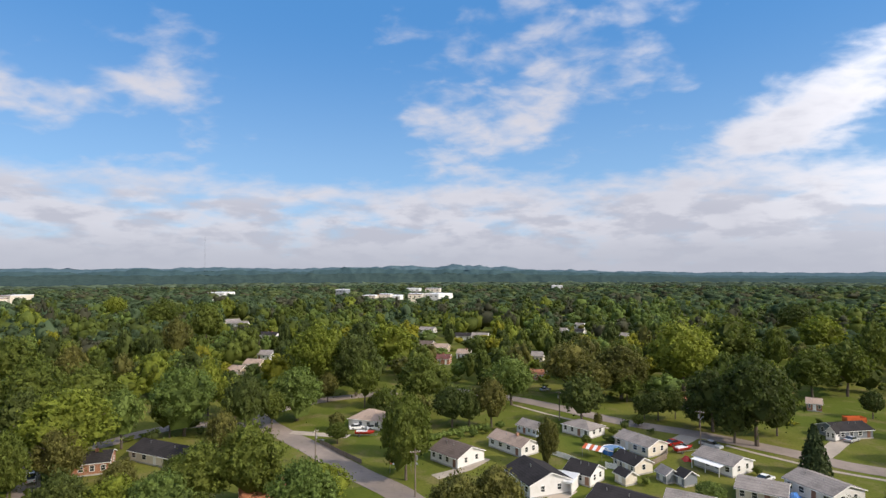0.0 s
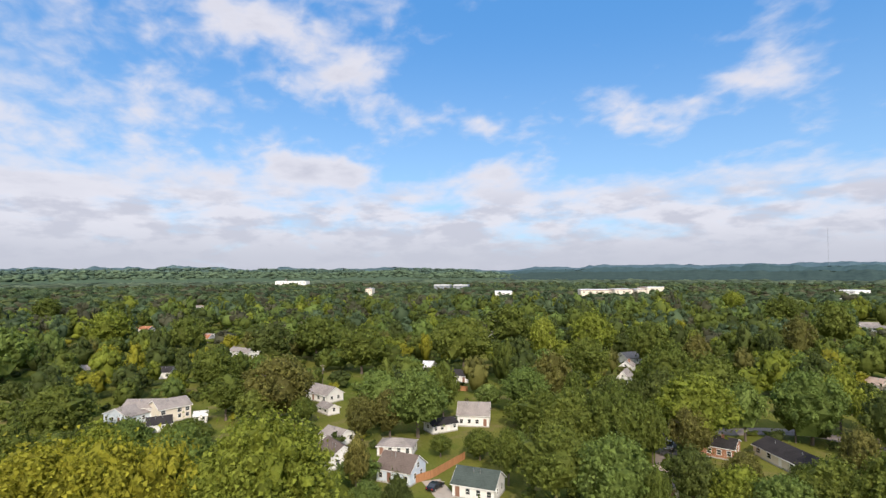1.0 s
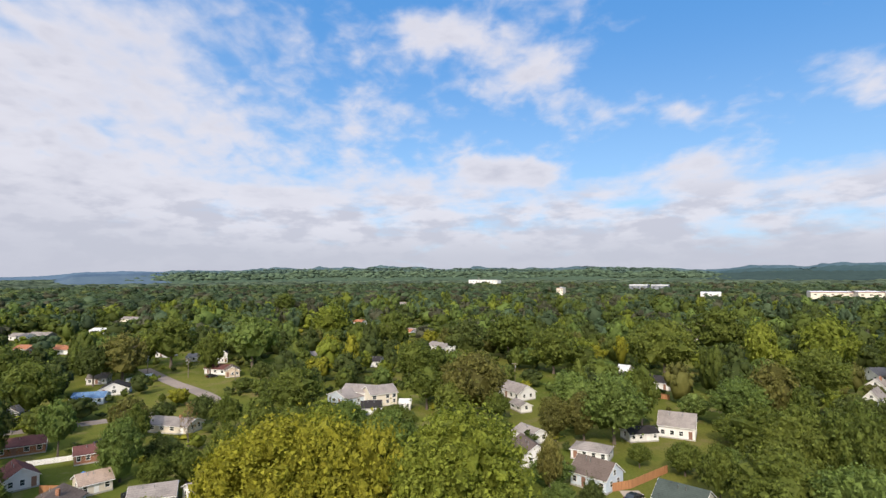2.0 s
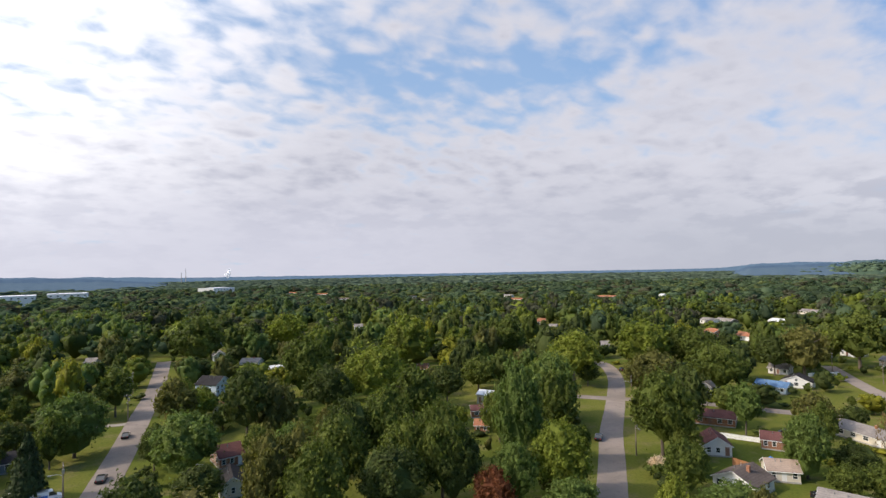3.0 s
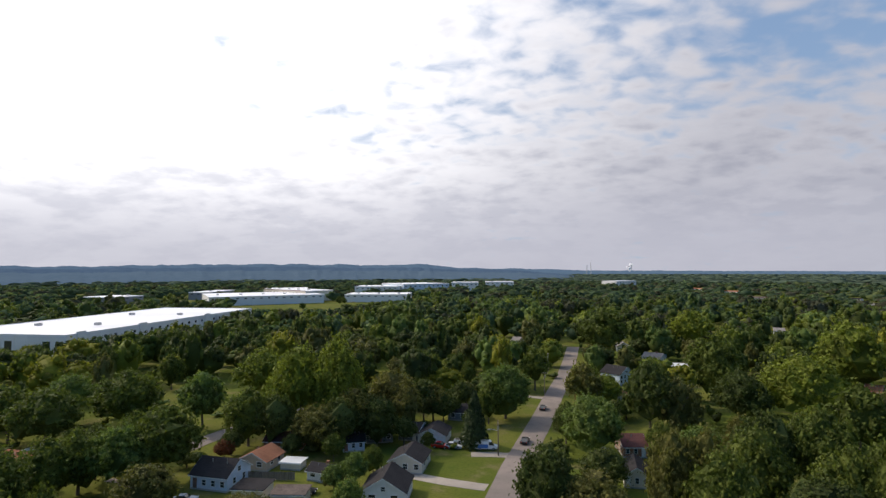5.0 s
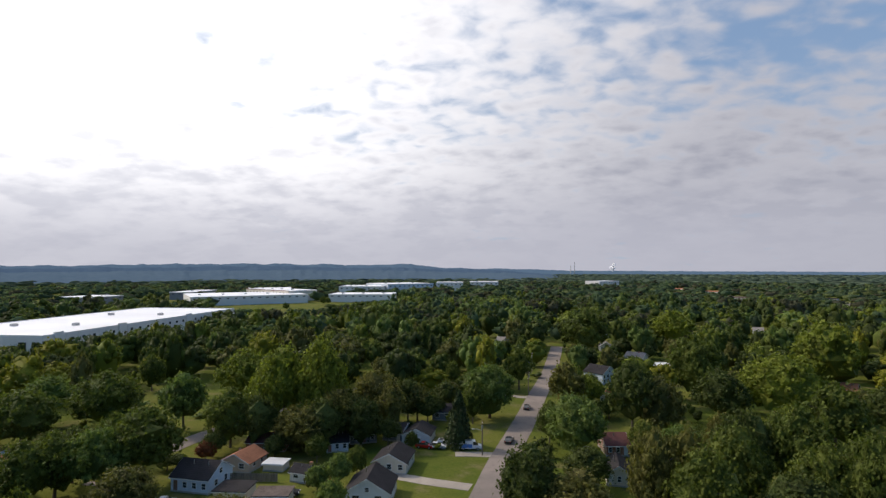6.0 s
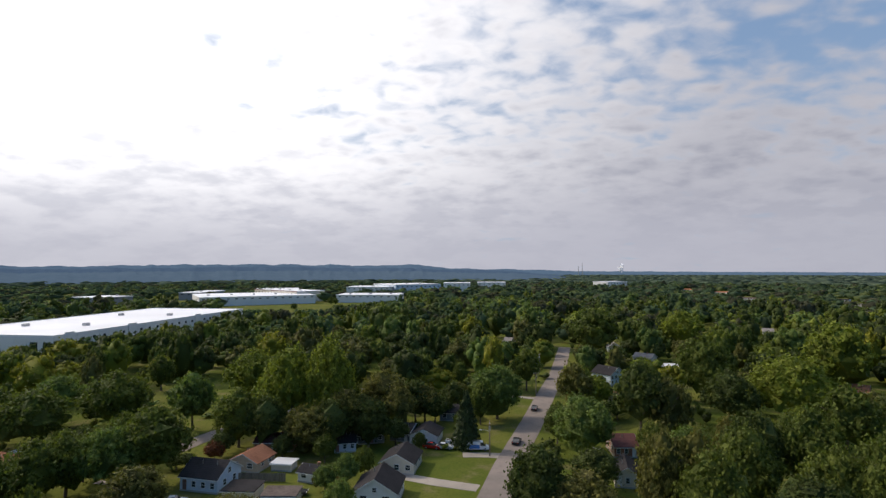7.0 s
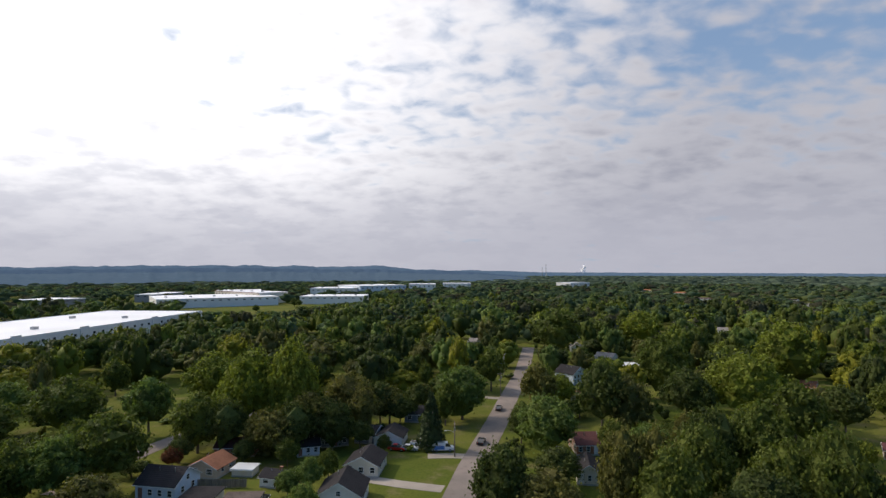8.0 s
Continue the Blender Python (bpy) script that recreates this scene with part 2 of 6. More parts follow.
def build_asphalt(n, light=(0.290, 0.238, 0.205), dark=(0.205, 0.172, 0.150)):
    spot = n.add("ShaderNodeNewGeometry").outputs["Position"]
    patch, mid, fine = n.noise(spot, 0.06, 4.0), n.noise(spot, 0.5, 5.0, 0.65), n.noise(spot, 4.0, 4.0, 0.7)
    tone = n.mix(n.step(patch, 0.35, 0.65), light, dark)
    tone = n.mix(n.step(mid, 0.5, 0.75, 0.0, 0.5), tone, tuple(c * 0.6 for c in dark))
    cells = n.add("ShaderNodeTexVoronoi", {"Vector": spot, "Scale": 0.22})
    cells.feature = "DISTANCE_TO_EDGE"
    cracks = cells.outputs[0]
    tone = n.mix(n.math("MULTIPLY", n.step(cracks, 0.0, 0.012, 0.35, 0.0), n.step(patch, 0.4, 0.6)), tone, (0.10, 0.09, 0.08))
    tone = n.mix(n.step(fine, 0.45, 0.7, 0.0, 0.35), tone, dark)
    return n.add("ShaderNodeBsdfPrincipled", {"Base Color": tone, "Roughness": 0.95, "Specular IOR Level": 0.12}).outputs[0]


GROUND = material("grass", build_ground)
SURFACE = {"asphalt": material("worn asphalt", build_asphalt),
           "concrete": material("concrete", lambda n: build_asphalt(n, (0.40, 0.345, 0.29), (0.30, 0.26, 0.22)))}
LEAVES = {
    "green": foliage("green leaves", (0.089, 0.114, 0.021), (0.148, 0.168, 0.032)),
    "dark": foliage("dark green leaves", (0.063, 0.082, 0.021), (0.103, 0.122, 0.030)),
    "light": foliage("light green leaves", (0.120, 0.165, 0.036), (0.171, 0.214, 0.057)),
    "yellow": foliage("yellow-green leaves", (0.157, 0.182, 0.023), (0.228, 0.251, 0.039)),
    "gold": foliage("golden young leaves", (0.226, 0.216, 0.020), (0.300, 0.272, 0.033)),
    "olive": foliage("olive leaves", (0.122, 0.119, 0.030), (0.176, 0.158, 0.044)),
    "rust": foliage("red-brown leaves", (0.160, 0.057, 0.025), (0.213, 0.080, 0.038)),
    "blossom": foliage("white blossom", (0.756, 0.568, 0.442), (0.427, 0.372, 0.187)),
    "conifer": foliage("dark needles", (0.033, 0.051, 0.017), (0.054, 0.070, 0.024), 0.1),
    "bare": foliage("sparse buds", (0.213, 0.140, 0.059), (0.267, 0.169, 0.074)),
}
# haze over distant trees is mixed into these paler, bluer leaf colours
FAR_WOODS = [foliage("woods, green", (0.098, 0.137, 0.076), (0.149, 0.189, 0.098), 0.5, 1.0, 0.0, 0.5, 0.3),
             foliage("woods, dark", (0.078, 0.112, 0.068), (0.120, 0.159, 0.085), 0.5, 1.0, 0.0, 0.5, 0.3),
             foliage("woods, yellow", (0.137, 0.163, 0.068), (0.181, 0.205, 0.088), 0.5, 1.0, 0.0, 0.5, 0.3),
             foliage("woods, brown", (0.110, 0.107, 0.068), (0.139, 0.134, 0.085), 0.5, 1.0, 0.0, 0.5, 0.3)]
# still more haze painted into the leaf colour of the farthest trees
HAZE_TINTED_WOODS = [foliage("far woods, haze-tinted green", (0.120, 0.159, 0.110), (0.156, 0.195, 0.127), 0.5, 1.0, 0.0, 0.7, 0.12),
              foliage("far woods, haze-tinted dark green", (0.098, 0.134, 0.102), (0.129, 0.168, 0.117), 0.5, 1.0, 0.0, 0.7, 0.12)]
# haze is painted into the hill colours: greener north, blue south, bluer by rank
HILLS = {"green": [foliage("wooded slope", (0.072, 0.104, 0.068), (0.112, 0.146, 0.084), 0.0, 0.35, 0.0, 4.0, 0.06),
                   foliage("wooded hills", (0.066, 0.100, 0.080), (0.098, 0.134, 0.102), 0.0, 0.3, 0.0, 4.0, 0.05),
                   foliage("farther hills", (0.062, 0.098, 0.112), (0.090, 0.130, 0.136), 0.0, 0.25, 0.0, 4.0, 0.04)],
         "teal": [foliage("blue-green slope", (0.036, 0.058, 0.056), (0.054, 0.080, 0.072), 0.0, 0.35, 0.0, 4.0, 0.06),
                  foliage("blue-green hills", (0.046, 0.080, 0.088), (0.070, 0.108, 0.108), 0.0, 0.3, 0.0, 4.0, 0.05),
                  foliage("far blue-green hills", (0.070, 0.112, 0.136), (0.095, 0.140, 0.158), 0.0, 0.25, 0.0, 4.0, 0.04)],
         "blue": [foliage("haze-tinted wooded slope", (0.090, 0.130, 0.172), (0.114, 0.154, 0.192), 0.0, 0.35, 0.0, 4.0, 0.06),
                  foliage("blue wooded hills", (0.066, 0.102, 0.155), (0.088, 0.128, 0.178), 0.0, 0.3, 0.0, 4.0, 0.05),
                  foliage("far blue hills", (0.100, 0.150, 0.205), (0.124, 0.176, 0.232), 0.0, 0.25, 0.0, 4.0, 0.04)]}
STEAM = material("steam", lambda n: n.add("ShaderNodeMixShader", {
    0: 0.5, 1: n.add("ShaderNodeBsdfTransparent").outputs[0],
    2: n.add("ShaderNodeBsdfTranslucent", {"Color": (0.97, 0.97, 0.98, 1)}).outputs[0]}).outputs[0])
BARK = paint("bark", (0.14, 0.11, 0.085), 0.95, 0.8, 0.3, 0.4, big=1.5)
WALL = {"white": siding("white siding", (0.70, 0.69, 0.68)), "cream": siding("cream siding", (0.66, 0.60, 0.50)),
        "pale_blue": siding("pale blue siding", (0.55, 0.62, 0.70)), "slate_wall": siding("grey siding", (0.20, 0.22, 0.25)),
        "tan_wall": siding("tan siding", (0.50, 0.40, 0.30)), "brick": bricks("orange brick", (0.36, 0.15, 0.075), (0.27, 0.11, 0.06))}
ROOF = {"brown": shingle("brown shingles", (0.125, 0.098, 0.085)), "slate": shingle("dark grey shingles", (0.036, 0.033, 0.034)),
        "grey": shingle("grey shingles", (0.25, 0.222, 0.205)), "tan": shingle("tan shingles", (0.34, 0.26, 0.21)),
        "rust": shingle("rust-red shingles", (0.34, 0.15, 0.085)), "maroon": shingle("maroon shingles", (0.13, 0.06, 0.055)),
        "green": shingle("green-black shingles", (0.06, 0.075, 0.068)), "blue": shingle("blue roof sheet", (0.13, 0.22, 0.36)),
        "white": paint("white roof sheet", (0.66, 0.66, 0.66), 0.45, 0.3, 0.1)}
TRIM = paint("white trim", (0.8, 0.79, 0.77), 0.5, 0.2, 0.06)
DOOR = paint("door paint", (0.25, 0.13, 0.09), 0.5)
CONCRETE = paint("raw concrete", (0.42, 0.40, 0.37), 0.9, 0.7, 0.2)
TIMBER = paint("weathered timber", (0.24, 0.19, 0.15), 0.9, 0.8, 0.3)
CEDAR = paint("orange cedar", (0.42, 0.20, 0.09), 0.8, 0.7, 0.2)
STEEL = paint("galvanised steel", (0.45, 0.46, 0.47), 0.4, 0.3, 0.1, metal=0.8)
RUBBER = paint("black rubber", (0.02, 0.02, 0.02), 0.8)
PANEL = paint("white wall panel", (0.77, 0.755, 0.73), 0.6, 0.3, 0.06, big=0.03)
MEMBRANE = paint("white roof membrane", (0.82, 0.82, 0.84), 0.55, 0.25, 0.08, big=0.02)
COATS = {name: paint(name + " car paint", c, 0.25, 0.1, 0.03, 0.0) for name, c in
         (("white", (0.8, 0.8, 0.8)), ("silver", (0.45, 0.46, 0.48)), ("black", (0.015, 0.016, 0.02)), ("red", (0.45, 0.03, 0.02)),
          ("blue", (0.06, 0.2, 0.55)), ("orange", (0.6, 0.14, 0.05)))}


def build_glass(n):
    return n.add("ShaderNodeBsdfPrincipled", {"Base Color": (0.03, 0.035, 0.04, 1), "Roughness": 0.06, "Specular IOR Level": 0.8}).outputs[0]


GLASS = material("window glass", build_glass)

# ---- helpers of this scene ----
rng = random.Random(7)
dice = np.random.default_rng(11)
OPEN = []          # x, y, radius of ground that no wild tree may cover or hide from the camera
HALLS = []         # x, y, turn, length, depth of the large halls
STANDS = []        # x, y, radius of planted trees


def mesh_of(name, verts, faces, mat, smooth=False):
    me = bpy.data.meshes.new(name)
    me.from_pydata([tuple(v) for v in verts], [], [tuple(f) for f in faces])
    me.materials.append(mat)
    me.update()
    if smooth:
        me.shade_smooth()
    return me


def part(name, verts, faces, mat, parent=None, label="", m=None):
    ob = new(name, mesh_of(name, verts, faces, mat))
    if parent is not None:
        ob.parent = parent
    if m is not None:
        ob.matrix_basis = m
    return tagged(ob, label)


def box(x0, y0, z0, x1, y1, z1):
    v = [(x, y, z) for z in (z0, z1) for x, y in ((x0, y0), (x1, y0), (x1, y1), (x0, y1))]
    return v, [(3, 2, 1, 0), (4, 5, 6, 7), (0, 1, 5, 4), (1, 2, 6, 5), (2, 3, 7, 6), (3, 0, 4, 7)]


def joined(*pieces):
    verts, faces = [], []
    for v, f in pieces:
        k = len(verts)
        verts += [tuple(p) for p in v]
        faces += [tuple(i + k for i in q) for q in f]
    return verts, faces


def tube(points, radii, sides=6):
    """A tapered tube along points."""
    verts, faces = [], []
    for k, (p, r) in enumerate(zip(points, radii)):
        p = Vector(p)
        way = (Vector(points[min(k + 1, len(points) - 1)]) - Vector(points[max(k - 1, 0)])).normalized()
        a = way.orthogonal().normalized()
        b = way.cross(a)
        verts += [tuple(p + (a * math.cos(t) + b * math.sin(t)) * r) for t in (2 * math.pi * i / sides for i in range(sides))]
    for k in range(len(points) - 1):
        for i in range(sides):
            j = (i + 1) % sides
            faces.append((k * sides + i, k * sides + j, (k + 1) * sides + j, (k + 1) * sides + i))
    faces += [tuple(range(sides))[::-1], tuple(range((len(points) - 1) * sides, len(points) * sides))]
    return verts, faces


def open_ground(x, y, r):
    OPEN.append((x, y, r))


# ---- trees ----
def ball(subdivisions):
    bm = bmesh.new()
    bmesh.ops.create_icosphere(bm, subdivisions=subdivisions, radius=1.0)
    v = np.array([p.co[:] for p in bm.verts])
    f = np.array([[p.index for p in q.verts] for q in bm.faces])
    bm.free()
    return v, f


BALL = {1: ball(1), 2: ball(2), 3: ball(3)}


def sprays_at(spots, ways, size, gen, loose=0.6):
    """Small tilted leaf sprays, one triangle each, that face roughly along ways."""
    count = len(spots)
    ways = ways + gen.normal(0, loose, (count, 3))
    ways /= np.linalg.norm(ways, axis=1)[:, None] + 1e-9
    side = np.cross(ways, gen.normal(0, 1, (count, 3)))
    side /= np.linalg.norm(side, axis=1)[:, None] + 1e-9
    up = np.cross(ways, side)
    s = size * gen.uniform(0.55, 1.45, (count, 1))
    bent = gen.uniform(-0.4, 0.4, (count, 1)) * s * ways
    corners = [spots + side * s * a + up * s * b + bent * k for a, b, k in ((-1, -0.6, 0), (1, -0.5, 0), (0.1, 1.1, 1))]
    v = np.stack(corners, 1).reshape(-1, 3)
    return v, np.arange(count * 3).reshape(-1, 3)


def crown_lobes(gen, count, low, tight, drop=0.0):
    """Rounded masses of foliage, spread evenly over a crown one unit high and one unit wide, and two to fill it."""
    lobes = []
    mid, half = (low + 1.0) / 2, (1.0 - low) / 2
    start = gen.uniform(0, 6.28)
    for i in range(count):
        up = 1.0 - 1.72 * (i + 0.5) / count + gen.normal(0, 0.07)
        up = min(1.0, max(-0.8, up))
        a = start + i * 2.39996 + gen.normal(0, 0.22)
        r = gen.uniform(0.06, 0.125) * tight
        reach = gen.uniform(0.80, 1.05)
        flat = math.sqrt(1 - up * up) * (1.0 - drop * max(0.0, up)) * reach
        wide = 0.52 - r * 0.75
        lobes.append((np.array((math.cos(a) * flat * wide, math.sin(a) * flat * wide, mid + up * reach * (half - r * 0.75))), r))
    lobes.append((np.array((0, 0, mid - half * 0.12)), min(0.43, half) * 1.08))
    lobes.append((np.array((0, 0, mid + half * 0.42)), min(0.40, half) * 0.66))
    return lobes


def crown_mesh(name, mat, seed, count=30, sprays=1700, low=0.2, size=0.026, tight=1.0, drop=0.3, solid=True):
    gen = np.random.default_rng(seed)
    lobes = crown_lobes(gen, count, low, tight, drop)
    verts, faces, k = [], [], 0
    weights = np.array([r * r for _, r in lobes[:-2]] + [0.05, 0.03])
    share = (weights / weights.sum() * sprays).astype(int)
    for (c, r), many in zip(lobes, share):
        if solid:
            v, f = BALL[1 if r < 0.2 else 2]
            v = v * (1 + gen.normal(0, 0.2, (len(v), 1))) * r * (0.50 if r < 0.2 else 0.72) + c
            verts.append(v), faces.extend((f + k).tolist())
            k += len(v)
        d = gen.normal(0, 1, (many, 3))
        d[:, 2] = np.abs(d[:, 2]) * np.where(gen.random(many) < 0.74, 1, -1)
        d /= np.linalg.norm(d, axis=1)[:, None]
        lift = gen.uniform(0.45, 1.3, (many, 1)) if solid else gen.uniform(0.3, 1.2, (many, 1))
        lift = lift + (gen.random((many, 1)) < 0.08) * gen.uniform(0.05, 0.3, (many, 1))
        v, f = sprays_at(c + d * r * lift, d, size, gen, 0.55 if solid else 0.5)
        verts.append(v), faces.extend((f + k).tolist())
        k += len(v)
    return mesh_of(name, np.concatenate(verts), faces, mat)


def conifer_mesh(name, mat, seed):
    gen = np.random.default_rng(seed)
    verts, faces, k = [], [], 0
    for i in range(26):
        z = 0.10 + 0.88 * i / 26
        reach = 0.5 * (1 - z) ** 0.8 + 0.02
        many = int(30 + 160 * reach)
        a = gen.uniform(0, 2 * math.pi, many)
        r = reach * gen.uniform(0.45, 1.08, many)
        spots = np.stack([np.cos(a) * r, np.sin(a) * r, z - r * 0.12 + gen.normal(0, 0.012, many)], 1)
        ways = np.stack([np.cos(a), np.sin(a), np.full(many, 0.8)], 1)
        v, f = sprays_at(spots, ways, 0.04, gen)
        verts.append(v), faces.extend((f + k).tolist())
        k += len(v)
    core = np.array([(0.36 * math.cos(t), 0.36 * math.sin(t), 0.12) for t in np.linspace(0, 6.0, 9)] + [(0, 0, 0.97)])
    verts.append(core)
    faces += [[k + i, k + (i + 1) % 9, k + 9] for i in range(9)]
    return mesh_of(name, np.concatenate(verts), faces, mat)


def low_tree(seed, lobes, level, quads, size):
    """A tree for the woods: a rounded mass, lobes over it and leaf sprays round the lobes."""
    gen = np.random.default_rng(seed)
    v, f = BALL[level]
    core = 0.82 if lobes else 1.0
    v = v * (1 + gen.normal(0, 0.16, (len(v), 1))) * np.array((0.45, 0.45, 0.43)) * core + np.array((0, 0, 0.50))
    verts, faces, k = [v], [f], len(v)
    start = gen.uniform(0, 6.28)
    spots = []
    for i in range(lobes):
        up = 1.0 - 1.15 * (i + 0.5) / lobes + gen.normal(0, 0.1)
        up = min(1.0, max(-0.3, up))
        a = start + i * 2.39996 + gen.normal(0, 0.3)
        r = gen.uniform(0.08, 0.19) * (1.5 if lobes < 5 else 1.0)
        reach = gen.uniform(0.8, 1.08)
        flat = math.sqrt(1 - up * up) * reach * (0.5 - r * 0.7)
        c = np.array((math.cos(a) * flat, math.sin(a) * flat, min(1.0 - r * 0.7, 0.52 + up * reach * (0.48 - r * 0.7))))
        w, g = BALL[1]
        verts.append(w * (1 + gen.normal(0, 0.22, (len(w), 1))) * r * 0.76 + c), faces.append(g + k)
        k += len(w)
        spots.append((c, r))
    if not lobes:
        return v, f
    pick = gen.integers(0, len(spots), quads)
    d = gen.normal(0, 1, (quads, 3))
    d[:, 2] = np.abs(d[:, 2]) * np.where(gen.random(quads) < 0.8, 1, -1)
    d /= np.linalg.norm(d, axis=1)[:, None]
    c, r = np.array([s[0] for s in spots])[pick], np.array([s[1] for s in spots])[pick][:, None]
    w, f = sprays_at(c + d * r * gen.uniform(0.75, 1.25, (quads, 1)), d, size, gen, 0.45)
    verts.append(w), faces.append(f + k)
    return np.concatenate(verts), np.concatenate(faces)


def trunk_mesh(seed, low=0.25, limbs=6, thick=0.022):
    gen = np.random.default_rng(seed)
    lean = gen.normal(0, 0.02, 2)
    pieces = [tube([(0, 0, -0.01), (lean[0] * 0.4, lean[1] * 0.4, 0.2), (lean[0], lean[1], 0.45), (lean[0] * 2, lean[1] * 2, 0.8)],
                   [thick * 1.35, thick, thick * 0.7, thick * 0.2], 7)]
    for i in range(limbs):
        a = 2 * math.pi * (i + gen.uniform(-0.3, 0.3)) / limbs
        z = gen.uniform(low, 0.55)
        reach, rise = gen.uniform(0.2, 0.38), gen.uniform(0.14, 0.3)
        p = [(lean[0], lean[1], z), (math.cos(a) * reach * 0.5, math.sin(a) * reach * 0.5, z + rise * 0.6),
             (math.cos(a) * reach, math.sin(a) * reach, min(0.93, z + rise))]
        pieces.append(tube(p, [thick * 0.6, thick * 0.42, thick * 0.1], 5))
    return mesh_of("trunk", *joined(*pieces), BARK)


CROWNS, WORDS = {}, {
    "green": "broadleaf tree with a full green crown", "dark": "shady broadleaf tree with a dark green crown",
    "light": "broadleaf tree with a fresh light green crown", "yellow": "broadleaf tree with a yellow-green spring crown",
    "gold": "large tree with golden yellow young leaves", "olive": "half-leafed tree with a thin olive-brown crown",
    "rust": "small tree with red-brown leaves", "blossom": "small garden tree in white blossom",
    "conifer": "dark green conical conifer on a lawn", "bare": "nearly bare pale tree with open branches"}
for i, key in enumerate(LEAVES):
    for shape in range(3):
        seed = 100 + i * 10 + shape
        for fine, many, size in ((0, 1450, 0.0275), (1, 3900, 0.0185), (2, 11000, 0.0125)):
            if fine == 2 and key not in ("gold", "yellow", "green", "light"):
                continue
            if key == "conifer":
                CROWNS[key, shape, fine] = conifer_mesh("crown", LEAVES[key], seed)
            elif key == "bare":
                CROWNS[key, shape, fine] = crown_mesh("crown", LEAVES[key], seed, 34, int(many * 0.2), 0.15, size * 0.9, 0.85, 0.3, False)
            else:
                CROWNS[key, shape, fine] = crown_mesh("crown", LEAVES[key], seed, 54 + shape * 10 + 22 * fine, many, 0.11 + 0.07 * shape, size,
                                                      1.15 - 0.08 * shape - 0.07 * fine, 0.10 + 0.2 * shape)
TRUNKS = [trunk_mesh(40 + i) for i in range(4)]
BRANCHY = [trunk_mesh(60 + i, 0.18, 11, 0.026) for i in range(2)]


def tree(x, y, high, wide, kind):
    shape = rng.randrange(3)
    root = tagged(new("tree"), WORDS[kind], "tree", "trees of the neighbourhood")
    root.matrix_basis = Matrix.Translation((x, y, 0)) @ Matrix.Rotation(rng.uniform(0, 6.28), 4, "Z") @ Matrix.Diagonal((wide, wide, high, 1))
    trunk = new("trunk", (BRANCHY if kind in ("bare", "olive") else TRUNKS)[shape % 2])
    near = math.hypot(x, y)
    fine = 2 if near < 125 and wide > 16 and (kind, shape, 2) in CROWNS else 1 if near < 150 or (near < 240 and wide > 15) else 0
    crown = new("crown", CROWNS[kind, shape, fine])
    trunk.parent = crown.parent = root
    STANDS.append((x, y, wide * 0.5, high))
    return root


# ---- houses ----
def facing(x, y, turn):
    return pose(x, y, 0, 0, 0, turn)


PAINT_WORDS = {"white": "white-sided", "cream": "cream-sided", "pale_blue": "pale blue-sided", "slate_wall": "dark grey-sided",
               "tan_wall": "tan-sided", "brick": "orange-brick"}
ROOF_WORDS = {"brown": "a brown shingle roof", "slate": "a dark grey shingle roof", "grey": "a weathered grey shingle roof", "tan": "a tan shingle roof",
              "rust": "a rust-red roof", "maroon": "a maroon shingle roof", "green": "a green-black shingle roof",
              "blue": "a blue sheet roof", "white": "a white sheet roof"}


def window(parent, x, y, z, wide, high, turn):
    """A framed window; local +y points into the wall."""
    m = pose(x, y, z, 0, 0, turn)
    w = wide / 2
    rim = joined(box(-w - 0.09, -0.05, -0.09, w + 0.09, 0.02, 0), box(-w - 0.09, -0.05, high, w + 0.09, 0.02, high + 0.09),
                 box(-w - 0.09, -0.05, 0, -w, 0.02, high), box(w, -0.05, 0, w + 0.09, 0.02, high),
                 box(-w, -0.035, high / 2 - 0.03, w, 0.0, high / 2 + 0.03))
    ob = part("window", *rim, TRIM, parent, m=m)
    part("pane", *box(-w, -0.015, 0, w, 0.012, high), GLASS, ob)
    return ob


